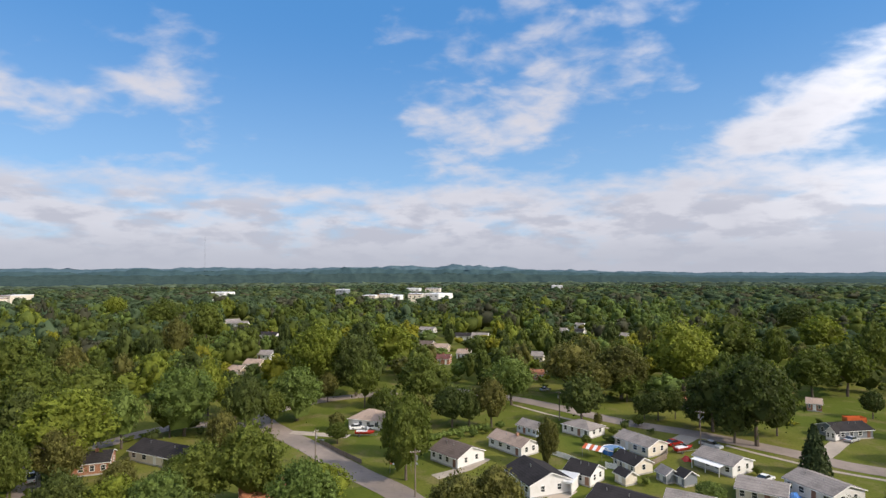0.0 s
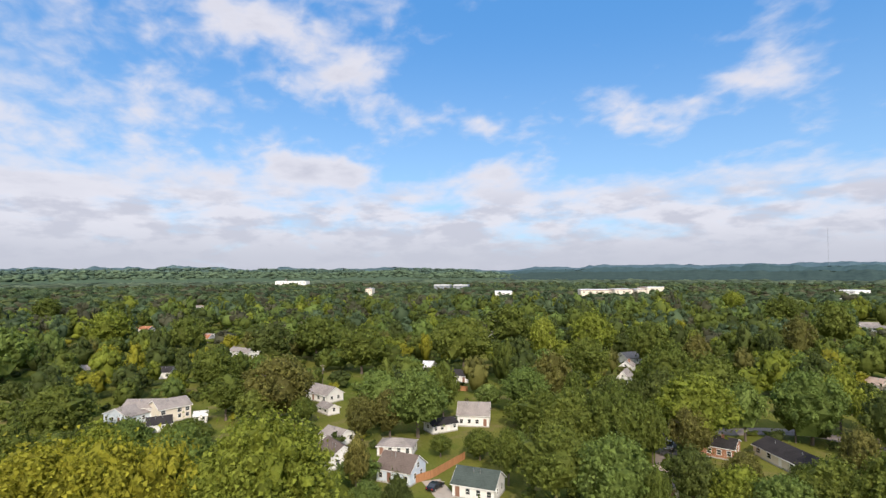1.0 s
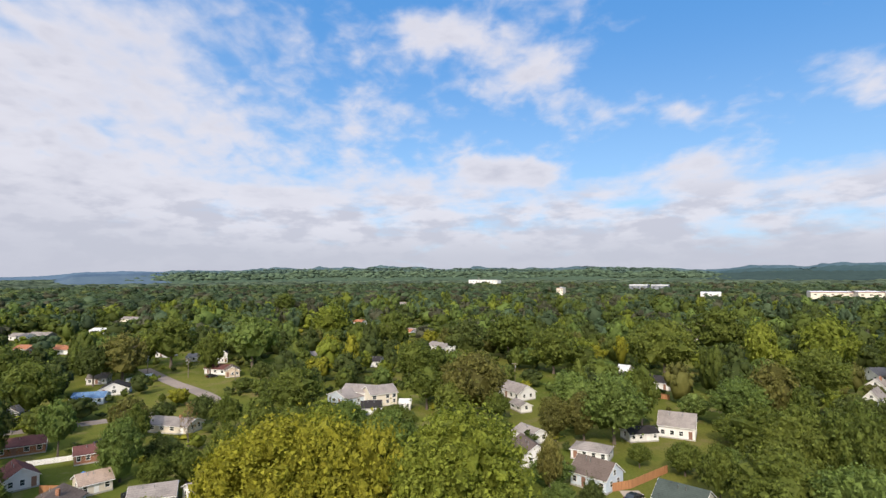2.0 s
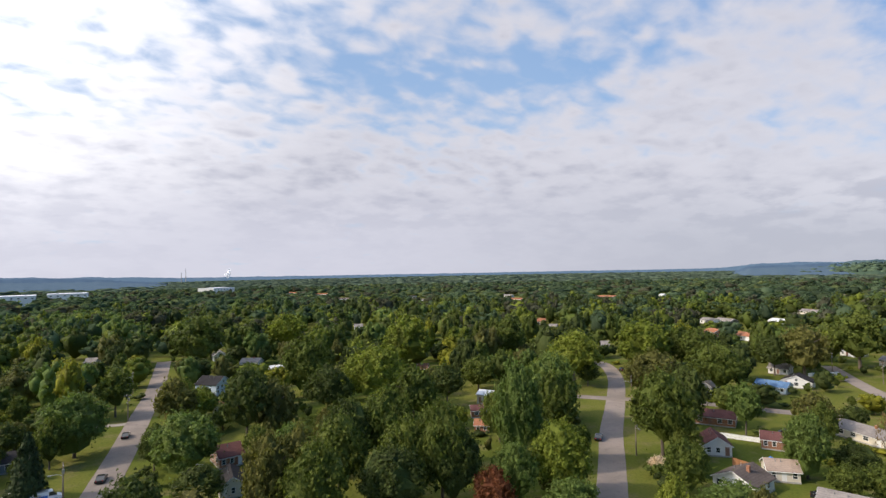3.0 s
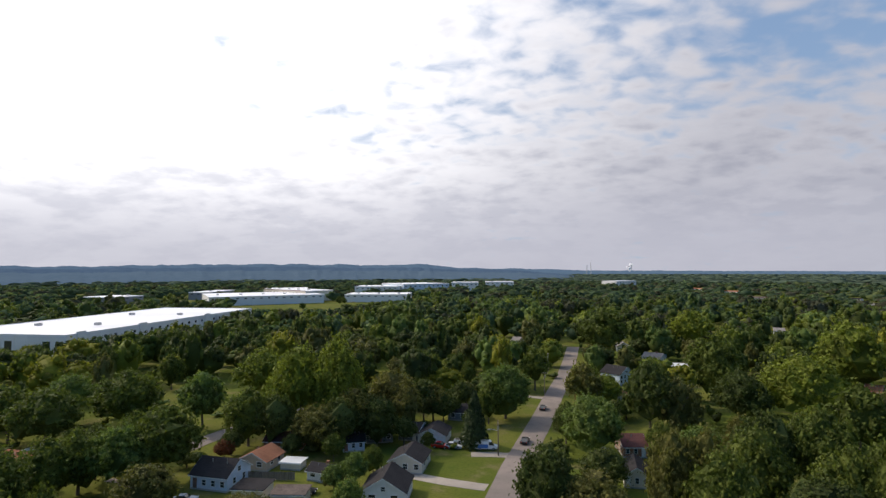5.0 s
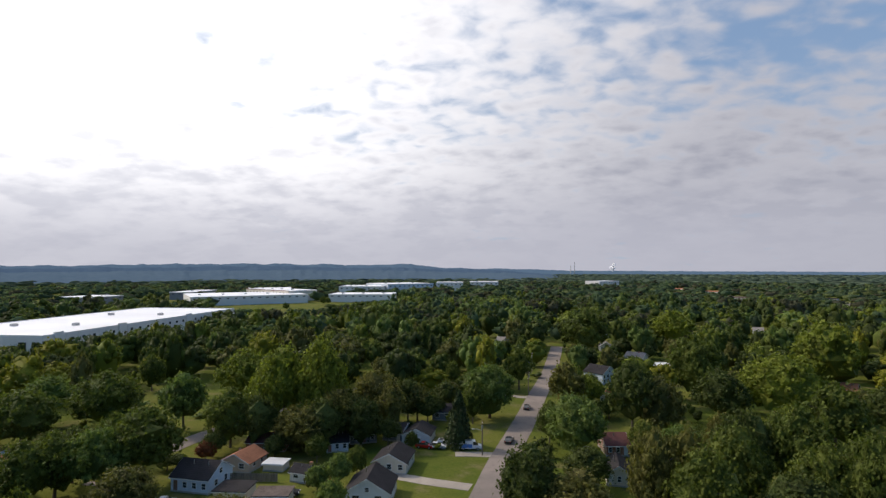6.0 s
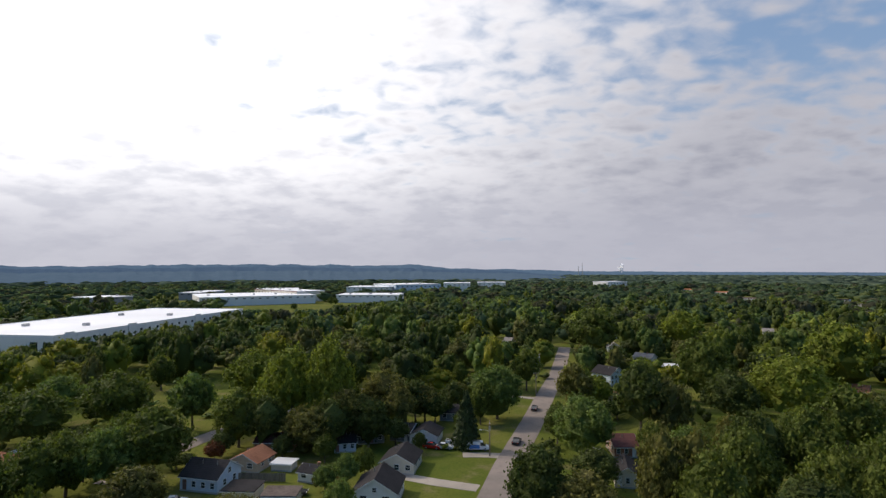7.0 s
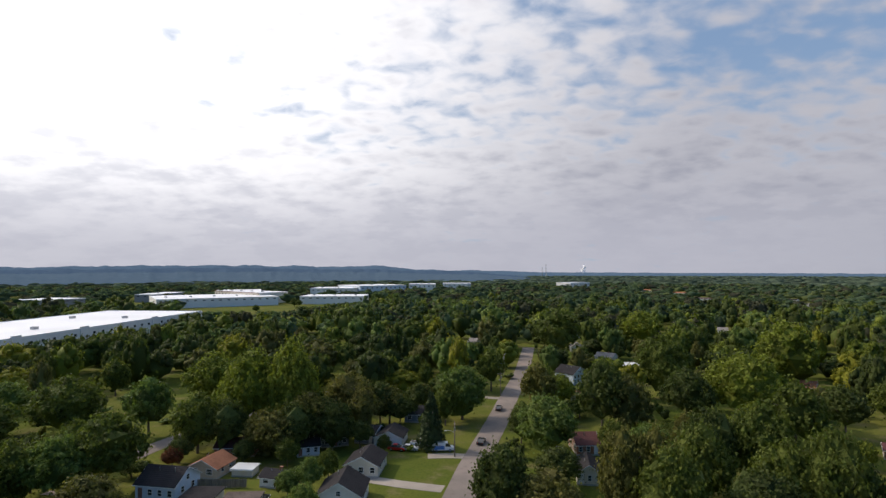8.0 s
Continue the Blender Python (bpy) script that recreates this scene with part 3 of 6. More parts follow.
def house(x, y, turn, length, depth, ridge, wall, rise, skin, top, windows=3):
    small = windows == 0 or length < 4.5
    kind = "shed" if small and length < 5 else "garage" if windows == 0 else "house"
    root = tagged(new(kind), f"{PAINT_WORDS[skin]} {'one-storey' if wall < 4 else 'two-storey'} {kind} with {ROOF_WORDS[top]}", kind,
                  "houses of the neighbourhood" if kind == "house" else "outbuildings")
    root.matrix_basis = facing(x, y, turn)
    L, D, W, e = length * 0.96, depth * 0.88, wall * 0.93, 0.32
    R = W + rise * 0.86
    rise = R - W
    c = [(0, 0), (L, 0), (L, D), (0, D)]
    v = [(a, b, -0.1) for a, b in c] + [(a, b, W) for a, b in c]
    f = [(0, 1, 5, 4), (1, 2, 6, 5), (2, 3, 7, 6), (3, 0, 4, 7), (4, 5, 6, 7), (3, 2, 1, 0)]
    if ridge == "x":
        v += [(0, D / 2, R - 0.05), (L, D / 2, R - 0.05)]
        f = f[:1] + f[2:3] + [(1, 2, 6, 9, 5), (3, 0, 4, 8, 7), (3, 2, 1, 0)]
    elif ridge == "y":
        v += [(L / 2, 0, R - 0.05), (L / 2, D, R - 0.05)]
        f = f[1:2] + f[3:4] + [(0, 1, 5, 8, 4), (2, 3, 7, 9, 6), (3, 2, 1, 0)]
    part("wall", v, f, WALL[skin], root)
    part("foundation", *box(-0.06, -0.06, -0.1, L + 0.06, D + 0.06, 0.32), CONCRETE, root)
    t = 0.16

    def slab(points):
        """A roof plane with thickness."""
        n = len(points)
        return [*points, *[(a, b, h - t) for a, b, h in points]], \
               [tuple(range(n)), tuple(range(2 * n - 1, n - 1, -1))] + [(i, i + n, (i + 1) % n + n, (i + 1) % n) for i in range(n)]

    if ridge == "x":
        k = rise / (D / 2) * e
        a = slab([(-e, -e, W - k + t), (L + e, -e, W - k + t), (L + e, D / 2, R + t), (-e, D / 2, R + t)])
        b = slab([(-e, D / 2, R + t), (L + e, D / 2, R + t), (L + e, D + e, W - k + t), (-e, D + e, W - k + t)])
        roof = joined(a, b)
        gables = [((0, D), 0), ((0, D), L)]
    elif ridge == "y":
        k = rise / (L / 2) * e
        a = slab([(-e, -e, W - k + t), (L / 2, -e, R + t), (L / 2, D + e, R + t), (-e, D + e, W - k + t)])
        b = slab([(L / 2, -e, R + t), (L + e, -e, W - k + t), (L + e, D + e, W - k + t), (L / 2, D + e, R + t)])
        roof = joined(a, b)
    elif ridge == "hip":
        s = min(L, D) / 2
        p, q = ((s, D / 2, R), (L - s + 0.01, D / 2, R)) if L >= D else ((L / 2, s, R), (L / 2, D - s + 0.01, R))
        o = [(-e, -e, W), (L + e, -e, W), (L + e, D + e, W), (-e, D + e, W)]
        rv = o + [p, q] + [(a, b, W - 0.14) for a, b, _ in o]
        if L >= D:
            rf = [(0, 1, 5, 4), (1, 2, 5), (2, 3, 4, 5), (3, 0, 4)]
        else:
            rf = [(0, 1, 4), (1, 2, 5, 4), (2, 3, 5), (3, 0, 4, 5)]
        roof = rv, rf + [(9, 8, 7, 6), (0, 6, 7, 1), (1, 7, 8, 2), (2, 8, 9, 3), (3, 9, 6, 0)]
    else:
        roof = box(-e, -e, W, L + e, D + e, W + max(rise, 0.2))
    part("roof", *roof, ROOF[top], root)
    if ridge in ("x", "hip", "flat"):
        for yy in (-e - 0.1, D + e + 0.0):
            low = W - (rise / (D / 2) * e if ridge == "x" else 0.0)
            part("gutter", *box(-e, yy, low - 0.1, L + e, yy + 0.1, low + 0.02), TRIM, root)
    if ridge == "x":
        for xx in (-e - 0.03, L + e):
            k = rise / (D / 2) * e
            for y0, z0, y1, z1 in ((-e, W - k + t, D / 2, R + t), (D + e, W - k + t, D / 2, R + t)):
                pv = [(xx + dx, yy, zz - dz) for dx in (0, 0.03) for yy, zz, dz in ((y0, z0, 0.02), (y1, z1, 0.02), (y1, z1, 0.22), (y0, z0, 0.22))]
                part("bargeboard", pv, box(0, 0, 0, 1, 1, 1)[1], TRIM, root)
    if ridge == "y":
        for yy in (-e - 0.03, D + e):
            k = rise / (L / 2) * e
            for x0, z0, x1, z1 in ((-e, W - k + t, L / 2, R + t), (L + e, W - k + t, L / 2, R + t)):
                pv = [(xx, yy + dy, zz - dz) for dy in (0, 0.03) for xx, zz, dz in ((x0, z0, 0.02), (x1, z1, 0.02), (x1, z1, 0.22), (x0, z0, 0.22))]
                part("bargeboard", pv, box(0, 0, 0, 1, 1, 1)[1], TRIM, root)
    if windows:
        slots = windows + 1
        door = rng.randrange(slots) if windows > 1 else -1
        high = 1.1
        for i in range(slots):
            cx = L * (i + 0.5) / slots
            if i == door:
                part("door", *box(cx - 0.46, -0.05, 0.3, cx + 0.46, 0.02, 2.3), DOOR if rng.random() < 0.6 else TRIM, root)
            else:
                window(root, cx, -0.01, 1.0, min(1.3, L / slots * 0.4), high, 0)
                if W > 4:
                    window(root, cx, -0.01, W - 1.6, min(1.2, L / slots * 0.5), 1.1, 0)
        for cy in ((D * 0.3, D * 0.7) if D > 6 else (D * 0.5,)):
            window(root, L + 0.01, cy, 1.1, 0.9, high, 90)
            window(root, -0.01, cy, 1.1, 0.9, high, -90)
        if ridge == "y" and rise > 2.0:
            window(root, L / 2, -0.01, W + 0.2, 0.8, 0.8, 0)
        if ridge == "x" and rise > 2.4:
            window(root, L + 0.01, D / 2, W + 0.1, 0.9, 1.0, 90)
        if rng.random() < 0.15 and ridge != "flat":
            part("chimney", *box(L * 0.62, D * 0.42, W, L * 0.62 + 0.6, D * 0.42 + 0.6, R + 0.7), WALL["brick"], root)
        for _ in range(2):
            px, py = (rng.uniform(0.2, 0.8) * L, D * 0.34) if ridge == "x" else (L * 0.36, rng.uniform(0.3, 0.7) * D)
            if ridge in ("x", "y"):
                part("vent_pipe", *tube([(px, py, W), (px, py, R + 0.25)], [0.07, 0.07], 6), STEEL, root)
    elif length > 4.5 and ridge != "flat":
        part("garage_door", *box(L * 0.5 - 1.3, -0.05, 0.05, L * 0.5 + 1.3, 0.02, 2.1), TRIM, root)
    elif length <= 4.5:
        part("door", *box(L * 0.5 - 0.5, -0.05, 0.05, L * 0.5 + 0.5, 0.02, 1.9), TRIM, root)
    mid = root.matrix_basis @ Vector((L / 2, D / 2, 0))
    OPEN.append((mid.x, mid.y, 0.40 * math.hypot(L, D)))
    return root


# ---- roads ----
def road(name, wide, points, surface, kept=True):
    """A strip of paving along a smooth line through points."""
    p = [Vector((a, b, 0)) for a, b in points]
    p = [p[0] * 2 - p[1], *p, p[-1] * 2 - p[-2]]
    line = []
    for i in range(1, len(p) - 2):
        a, b, c, d = p[i - 1:i + 3]
        steps = max(2, int((c - b).length / 4))
        for s in range(steps):
            t = s / steps
            line.append(0.5 * (2 * b + (c - a) * t + (2 * a - 5 * b + 4 * c - d) * t * t + (3 * b - a - 3 * c + d) * t ** 3))
    line.append(p[-2])
    verts, faces = [], []
    lift = (0.05 if name == "road" else 0.045) + 0.002 * (len(OPEN) % 9)
    for i, q in enumerate(line):
        way = (line[min(i + 1, len(line) - 1)] - line[max(i - 1, 0)]).normalized()
        side = Vector((-way.y, way.x, 0)) * (wide / 2)
        rough = 1 + 0.04 * noise.noise(q * 0.2)
        for k in (-1, 1):
            verts += [(q.x + side.x * k * rough, q.y + side.y * k * rough, lift), (q.x + side.x * k * 1.01, q.y + side.y * k * 1.01, -0.1)]
        if i:
            n = 4 * i
            faces += [(n - 4, n - 2, n + 2, n), (n - 3, n - 4, n, n + 1), (n - 2, n - 1, n + 3, n + 2)]
        if kept and i % 2 == 0:
            OPEN.append((q.x, q.y, wide * 0.55))
    ob = new(name, mesh_of(name, verts, [f[::-1] for f in faces], SURFACE[surface]))
    words = {"road": "worn pinkish-grey asphalt street without markings", "driveway": "pale concrete driveway beside the lawn",
             "pavement": "narrow pale footpath along the street"}
    return tagged(ob, words[name],
                  name, "", "structure")


# ---- other things ----
def hall(name, x, y, turn, length, depth, high, skin):
    """A large flat-roofed building with panelled walls, doors and roof units."""
    skins = {"white": PANEL, "grey": WALL["slate_wall"], "blue": WALL["pale_blue"], "tan": WALL["cream"]}
    words = {"warehouse": "long low warehouse with panelled walls and flat pale roof", "shop_building": "flat-roofed commercial building seen above the trees",
             "church": "long white church building among the trees"}
    root = tagged(new(name), f"{skin} {words[name]}", name.replace("_", " "), name.replace("_", " ") + "s in the distance")
    root.matrix_basis = facing(x, y, turn)
    part("wall", *box(0, 0, -0.2, length, depth, high - 0.6), skins[skin], root)
    part("roof", *box(-0.3, -0.3, high - 0.6, length + 0.3, depth + 0.3, high - 0.1), MEMBRANE, root)
    part("parapet", *joined(box(-0.35, -0.35, high - 0.9, length + 0.35, 0.1, high), box(-0.35, 0.1, high - 0.9, 0.1, depth + 0.35, high)),
         TRIM if skin != "tan" else DOOR, root)
    HALLS.append((x, y, radians(turn), length, depth))
    bays = max(3, int(length / 9))
    for i in range(bays):
        cx = length * (i + 0.5) / bays
        part("window", *box(cx - length / bays * 0.16, -0.06, high * 0.70, cx + length / bays * 0.16, 0.05, high * 0.80), GLASS, root)
        if i % 3 == 1:
            part("roof_unit", *box(cx - 1.5, depth * 0.4, high - 0.1, cx + 1.5, depth * 0.4 + 2.5, high + 1.4), STEEL, root)
    return root


def steeple(x, y, high):
    root = tagged(new("church_steeple"), "white church steeple with a pointed grey spire", "steeple")
    root.matrix_basis = facing(x, y, 60)
    part("tower", *box(-2, -2, 0, 2, 2, high * 0.72), PANEL, root)
    part("spire", [(-2.1, -2.1, high * 0.72), (2.1, -2.1, high * 0.72), (2.1, 2.1, high * 0.72), (-2.1, 2.1, high * 0.72), (0, 0, high)],
         [(0, 1, 4), (1, 2, 4), (2, 3, 4), (3, 0, 4), (3, 2, 1, 0)], ROOF["grey"], root)


def great_warehouse():
    """The white distribution hall by the meadow."""
    root = tagged(new("warehouse"), "huge white warehouse with panelled walls and bright flat roof", "warehouse")
    root.matrix_basis = Matrix.Translation((203.5, -270.5, 0)) @ Matrix.Rotation(radians(-96.5), 4, "Z")
    L, D, Hh = 189.0, 82.0, 12.0
    part("wall", *box(0.3, 0.3, -0.2, L - 0.3, D - 0.3, Hh - 0.8), PANEL, root)
    part("roof", *box(0.2, 0.2, Hh - 0.8, L - 0.2, D - 0.2, Hh - 0.35), MEMBRANE, root)
    part("parapet", *joined(box(0, 0, Hh - 0.9, L, 0.35, Hh), box(0, D - 0.35, Hh - 0.9, L, D, Hh), box(0, 0.35, Hh - 0.9, 0.35, D - 0.35, Hh),
                            box(L - 0.35, 0.35, Hh - 0.9, L, D - 0.35, Hh)), TRIM, root)
    step = 7.56
    panel = mesh_of("wall_panel", *box(0.08, 0, 0, step - 0.08, 0.3, Hh - 0.92), PANEL)
    strip = mesh_of("window", *box(-1.0, -0.05, 0, 1.0, 0.05, 1.5), GLASS)
    dock = mesh_of("dock_door", *box(-1.4, -0.06, 0, 1.4, 0.05, 3.6), RUBBER)
    for i in range(25):
        ob = new("wall_panel", panel)
        ob.parent, ob.matrix_basis = root, pose(i * step, 0.0, 0)
        w = new("window", strip)
        w.parent, w.matrix_basis = root, pose((i + 0.5) * step, 0.0, 7.6)
        if i % 3 == 1 or i < 3:
            w = new("dock_door", dock)
            w.parent, w.matrix_basis = root, pose((i + 0.4) * step, 0.0, 2.8 if i > 3 else 3.5)
    # raised wall blocks, slightly proud, that break the parapet line
    for a, wide in ((7.0, 5.5), (53.0, 6.5), (121.0, 6.0)):
        part("stair_tower", *box(a, -0.45, -0.1, a + wide, 0.6, Hh + 0.9), PANEL, root)
    for a in (4.2, 9.4):
        part("glazed_entrance", *box(a, -0.52, 0.5, a + 1.5, -0.02, 7.5), GLASS, root)
    for i in range(10):
        ob = new("wall_panel", panel)
        ob.parent, ob.matrix_basis = root, pose(0.0, (i + 1) * step, 0, 0, 0, -90)
        if i in (0, 1, 4, 7):
            w = new("window", strip)
            w.parent, w.matrix_basis = root, pose(0.0, (i + 0.5) * step, 3.0, 0, 0, -90) @ Matrix.Diagonal((2.2, 1, 3.6, 1))
    for i, (a, b) in enumerate(((40, 57), (48, 24), (117, 56), (121, 20))):
        part("roof_unit", *joined(box(a, b, Hh - 0.35, a + 3.2, b + 2.6, Hh + 1.1), box(a + 0.4, b + 0.4, Hh + 1.1, a + 2.8, b + 2.2, Hh + 1.3)), STEEL, root)


def wheel(parent, x, y, r=0.34):
    tyre = part("wheel", *tube([(x, y - 0.11, r), (x, y + 0.11, r)], [r, r], 12), RUBBER, parent)
    part("rim", *tube([(x, y - 0.125, r), (x, y + 0.125, r)], [r * 0.6, r * 0.6], 8), STEEL, tyre)


def body_shape(profile, half, tuck):
    """A car body from its side profile (x, z), narrower towards the top."""
    n = len(profile)
    top = max(z for _, z in profile)
    v = [(x, s * half * (1 - tuck * max(0, z - 0.8) / top), z) for s in (-1, 1) for x, z in profile]
    return v, [tuple(range(n)), tuple(range(2 * n - 1, n - 1, -1))] + [((i + 1) % n, i, i + n, (i + 1) % n + n) for i in range(n)]


def vehicle(x, y, turn, kind, coat):
    words = {"car": "parked saloon car", "pickup": "parked pickup truck with an open bed", "van": "parked high-roofed van with a blue stripe"}
    root = tagged(new({"car": "car", "pickup": "pickup_truck", "van": "van"}[kind]), f"{coat} {words[kind]}", "vehicle", "parked vehicles")
    root.matrix_basis = Matrix.Translation((x, y, 0.05)) @ Matrix.Rotation(radians(turn), 4, "Z")
    if kind == "car":
        lower = [(-2.25, 0.3), (2.25, 0.3), (2.3, 0.62), (2.1, 0.78), (1.0, 0.92), (-1.75, 0.95), (-2.3, 0.85)]
        cabin = [(0.95, 0.92), (0.2, 1.42), (-1.0, 1.44), (-1.8, 0.95)]
        wheels = (-1.35, 1.4)
    elif kind == "pickup":
        lower = [(-2.8, 0.45), (2.8, 0.45), (2.85, 0.85), (2.7, 1.05), (1.3, 1.15), (-2.8, 1.15)]
        cabin = [(1.35, 1.15), (0.8, 1.8), (-0.7, 1.82), (-0.95, 1.15)]
        wheels = (-1.75, 1.8)
    else:
        lower = [(-2.7, 0.4), (2.7, 0.4), (2.75, 0.95), (1.9, 1.2), (1.2, 2.15), (-2.65, 2.2)]
        cabin = [(1.95, 1.22), (1.3, 2.05), (0.6, 2.05), (0.6, 1.3)]
        wheels = (-1.7, 1.75)
    part("body", *body_shape(lower, 0.92, 0.12), COATS[coat], root)
    part("cabin_glass", *body_shape(cabin, 0.86 if kind != "van" else 0.93, 0.25 if kind != "van" else 0.12), GLASS, root)
    if kind != "van":
        top = [p for p in cabin if p[1] > 1.3]
        part("cabin_roof", *box(top[1][0], -0.62, top[0][1] - 0.02, top[0][0], 0.62, top[0][1] + 0.06), COATS[coat], root)
    else:
        part("stripe", *joined(box(-2.3, -0.935, 0.6, 0.4, -0.90, 1.5), box(-2.3, 0.90, 0.6, 0.4, 0.935, 1.5)), COATS["blue"], root, "blue side stripe")
        part("roof_rack", *box(-2.0, -0.6, 2.22, 0.4, 0.6, 2.34), STEEL, root)
    if kind == "pickup":
        part("bed", *box(-2.65, -0.72, 1.0, -1.0, 0.72, 1.17), RUBBER, root)
    for wx in wheels:
        for wy in (-0.82, 0.82):
            wheel(root, wx, wy)
    for wy in (-0.65, 0.65):
        part("headlight", *box(lower[2][0] - 0.1, wy - 0.18, 0.62, lower[2][0] + 0.03, wy + 0.18, 0.76), TRIM, root)
        part("tail_light", *box(-lower[1][0] - 0.05, wy - 0.12, 0.66, -lower[1][0] + 0.08, wy + 0.12, 0.86), COATS["red"], root)


def utility_pole(x, y, high):
    root = tagged(new("utility_pole"), "weathered wooden utility pole with crossarm and lamp", "utility pole", "poles along the streets")
    root.matrix_basis = facing(x, y, rng.uniform(0, 180))
    part("pole", *tube([(0, 0, -0.2), (0, 0, high)], [0.17, 0.11], 8), TIMBER, root)
    part("crossarm", *box(-1.1, -0.07, high - 0.7, 1.1, 0.07, high - 0.55), TIMBER, root)
    for px in (-0.95, -0.4, 0.4, 0.95):
        part("insulator", *tube([(px, 0, high - 0.55), (px, 0, high - 0.35)], [0.05, 0.04], 6), TRIM, root)
    part("transformer", *tube([(0.28, 0, high - 2.2), (0.28, 0, high - 1.3)], [0.24, 0.24], 10), STEEL, root)
    part("lamp_arm", *tube([(0, 0, high - 2.6), (0, -1.2, high - 2.2), (0, -2.0, high - 2.2)], [0.05, 0.05, 0.05], 6), STEEL, root)
    part("lamp_head", *box(-0.16, -2.5, high - 2.32, 0.16, -1.9, high - 2.14), STEEL, root)


def fence(points, high, stuff):
    mat = {"cedar": CEDAR, "timber": TIMBER, "white": TRIM}[stuff]
    root = tagged(new("fence"), {"cedar": "orange-brown cedar board fence", "timber": "weathered grey timber board fence", "white": "low white board fence"}[stuff], "fence")
    board = mesh_of("board", *box(-0.07, -0.012, 0.05, 0.07, 0.012, high), mat)
    post = mesh_of("post", *box(-0.05, -0.05, -0.2, 0.05, 0.05, high + 0.05), mat)
    for a, b in zip(points, points[1:]):
        a, b = Vector((*a, 0)), Vector((*b, 0))
        turn = math.degrees(math.atan2(b.y - a.y, b.x - a.x))
        count = int((b - a).length / 0.155)
        for i in range(count):
            p = a.lerp(b, (i + 0.5) / count)
            ob = new("board", board)
            ob.parent, ob.matrix_basis = root, pose(p.x, p.y, rng.uniform(-0.03, 0.02), 0, 0, turn + rng.uniform(-2, 2))
        for i in range(int((b - a).length / 2.4) + 1):
            p = a.lerp(b, i * 2.4 / max(0.1, (b - a).length))
            ob = new("post", post)
            ob.parent, ob.matrix_basis = root, pose(p.x, p.y, 0, 0, 0, turn) @ pose(0, 0.07, 0)
        mid = a.lerp(b, 0.5)
        OPEN.append((mid.x, mid.y, (b - a).length * 0.4))


def hedge(points, high):
    """A clipped row of shrubs as one leafy mass."""
    gen = np.random.default_rng(77)
    root = tagged(new("hedge"), "rough bright green hedge beside the lawn", "hedge")
    for a, b in zip(points, points[1:]):
        a, b = np.array(a), np.array(b)
        for i in range(int(np.hypot(*(b - a)) / 1.5)):
            p = a + (b - a) * (i + 0.5) * 1.5 / np.hypot(*(b - a))
            v, f = low_tree(600 + i % 5, 4, 1, 90, 0.07)
            tall, wide = high * gen.uniform(0.8, 1.2), high * gen.uniform(1.0, 1.4)
            part("shrub", v * np.array((wide, wide, tall)) + np.array((p[0], p[1], -0.1 * tall)), f, LEAVES["light"], root)


def carport(x, y, turn, a, b):
    """A flat white roof on posts with one closed side."""
    root = tagged(new("carport"), "white flat-roofed open carport beside a house", "carport")
    root.matrix_basis = facing(x, y, turn)
    part("roof", *box(-0.2, -0.2, 2.45, a + 0.2, b + 0.2, 2.62), ROOF["white"], root)
    part("fascia", *joined(box(-0.24, -0.24, 2.3, a + 0.24, -0.2, 2.66), box(a + 0.2, -0.2, 2.3, a + 0.24, b + 0.2, 2.66)), TRIM, root)
    part("side_wall", *box(a - 0.12, 0, 0, a, b, 2.45), WALL["white"], root)
    part("floor_slab", *box(-0.1, -0.4, 0, a + 0.1, b, 0.07), CONCRETE, root)
    for px, py in ((0.1, 0.1), (a / 2, 0.1), (0.1, b - 0.1)):
        part("post", *box(px - 0.06, py - 0.06, 0, px + 0.06, py + 0.06, 2.45), TRIM, root)
    OPEN.append((x, y, 5.0))


def pool(x, y, r):
    root = tagged(new("garden_pool"), "round above-ground pool with a blue cover", "pool")
    root.matrix_basis = facing(x, y, 0)
    part("wall", *tube([(0, 0, 0), (0, 0, 1.15)], [r, r], 24), COATS["blue"], root)
    part("cover", *tube([(0, 0, 1.15), (0, 0, 1.22)], [r * 0.93, r * 0.9], 24), ROOF["blue"], root)
    part("rim", *joined(*[tube([(r * math.cos(a), r * math.sin(a), 1.18), (r * math.cos(a + 0.28), r * math.sin(a + 0.28), 1.18)], [0.09, 0.09], 5)
                          for a in np.arange(0, 6.28, 0.2618)]), TRIM, root)


def canopy_tent(x, y, turn, a, b, coat):
    root = tagged(new("canopy_tent"), "orange and white striped canopy tent in a garden", "tent")
    root.matrix_basis = facing(x, y, turn)
    for i in range(6):
        x0, x1 = a * i / 6, a * (i + 1) / 6
        v = [(x0, 0, 2.1), (x1, 0, 2.1), (x1, b / 2, 2.9), (x0, b / 2, 2.9), (x1, b, 2.1), (x0, b, 2.1)]
        part("cover_panel", v + [(p, q, z - 0.05) for p, q, z in v], [(0, 1, 2, 3), (3, 2, 4, 5), (9, 8, 7, 6), (11, 10, 8, 9), (0, 6, 7, 1), (5, 4, 10, 11),
             (1, 7, 8, 2), (2, 8, 10, 4), (6, 0, 3, 9), (9, 3, 5, 11)], COATS[coat] if i % 2 == 0 else TRIM, root)
    for px, py in ((0.05, 0.05), (a - 0.05, 0.05), (0.05, b - 0.05), (a - 0.05, b - 0.05)):
        part("leg", *tube([(px, py, 0), (px, py, 2.1)], [0.04, 0.04], 6), STEEL, root)


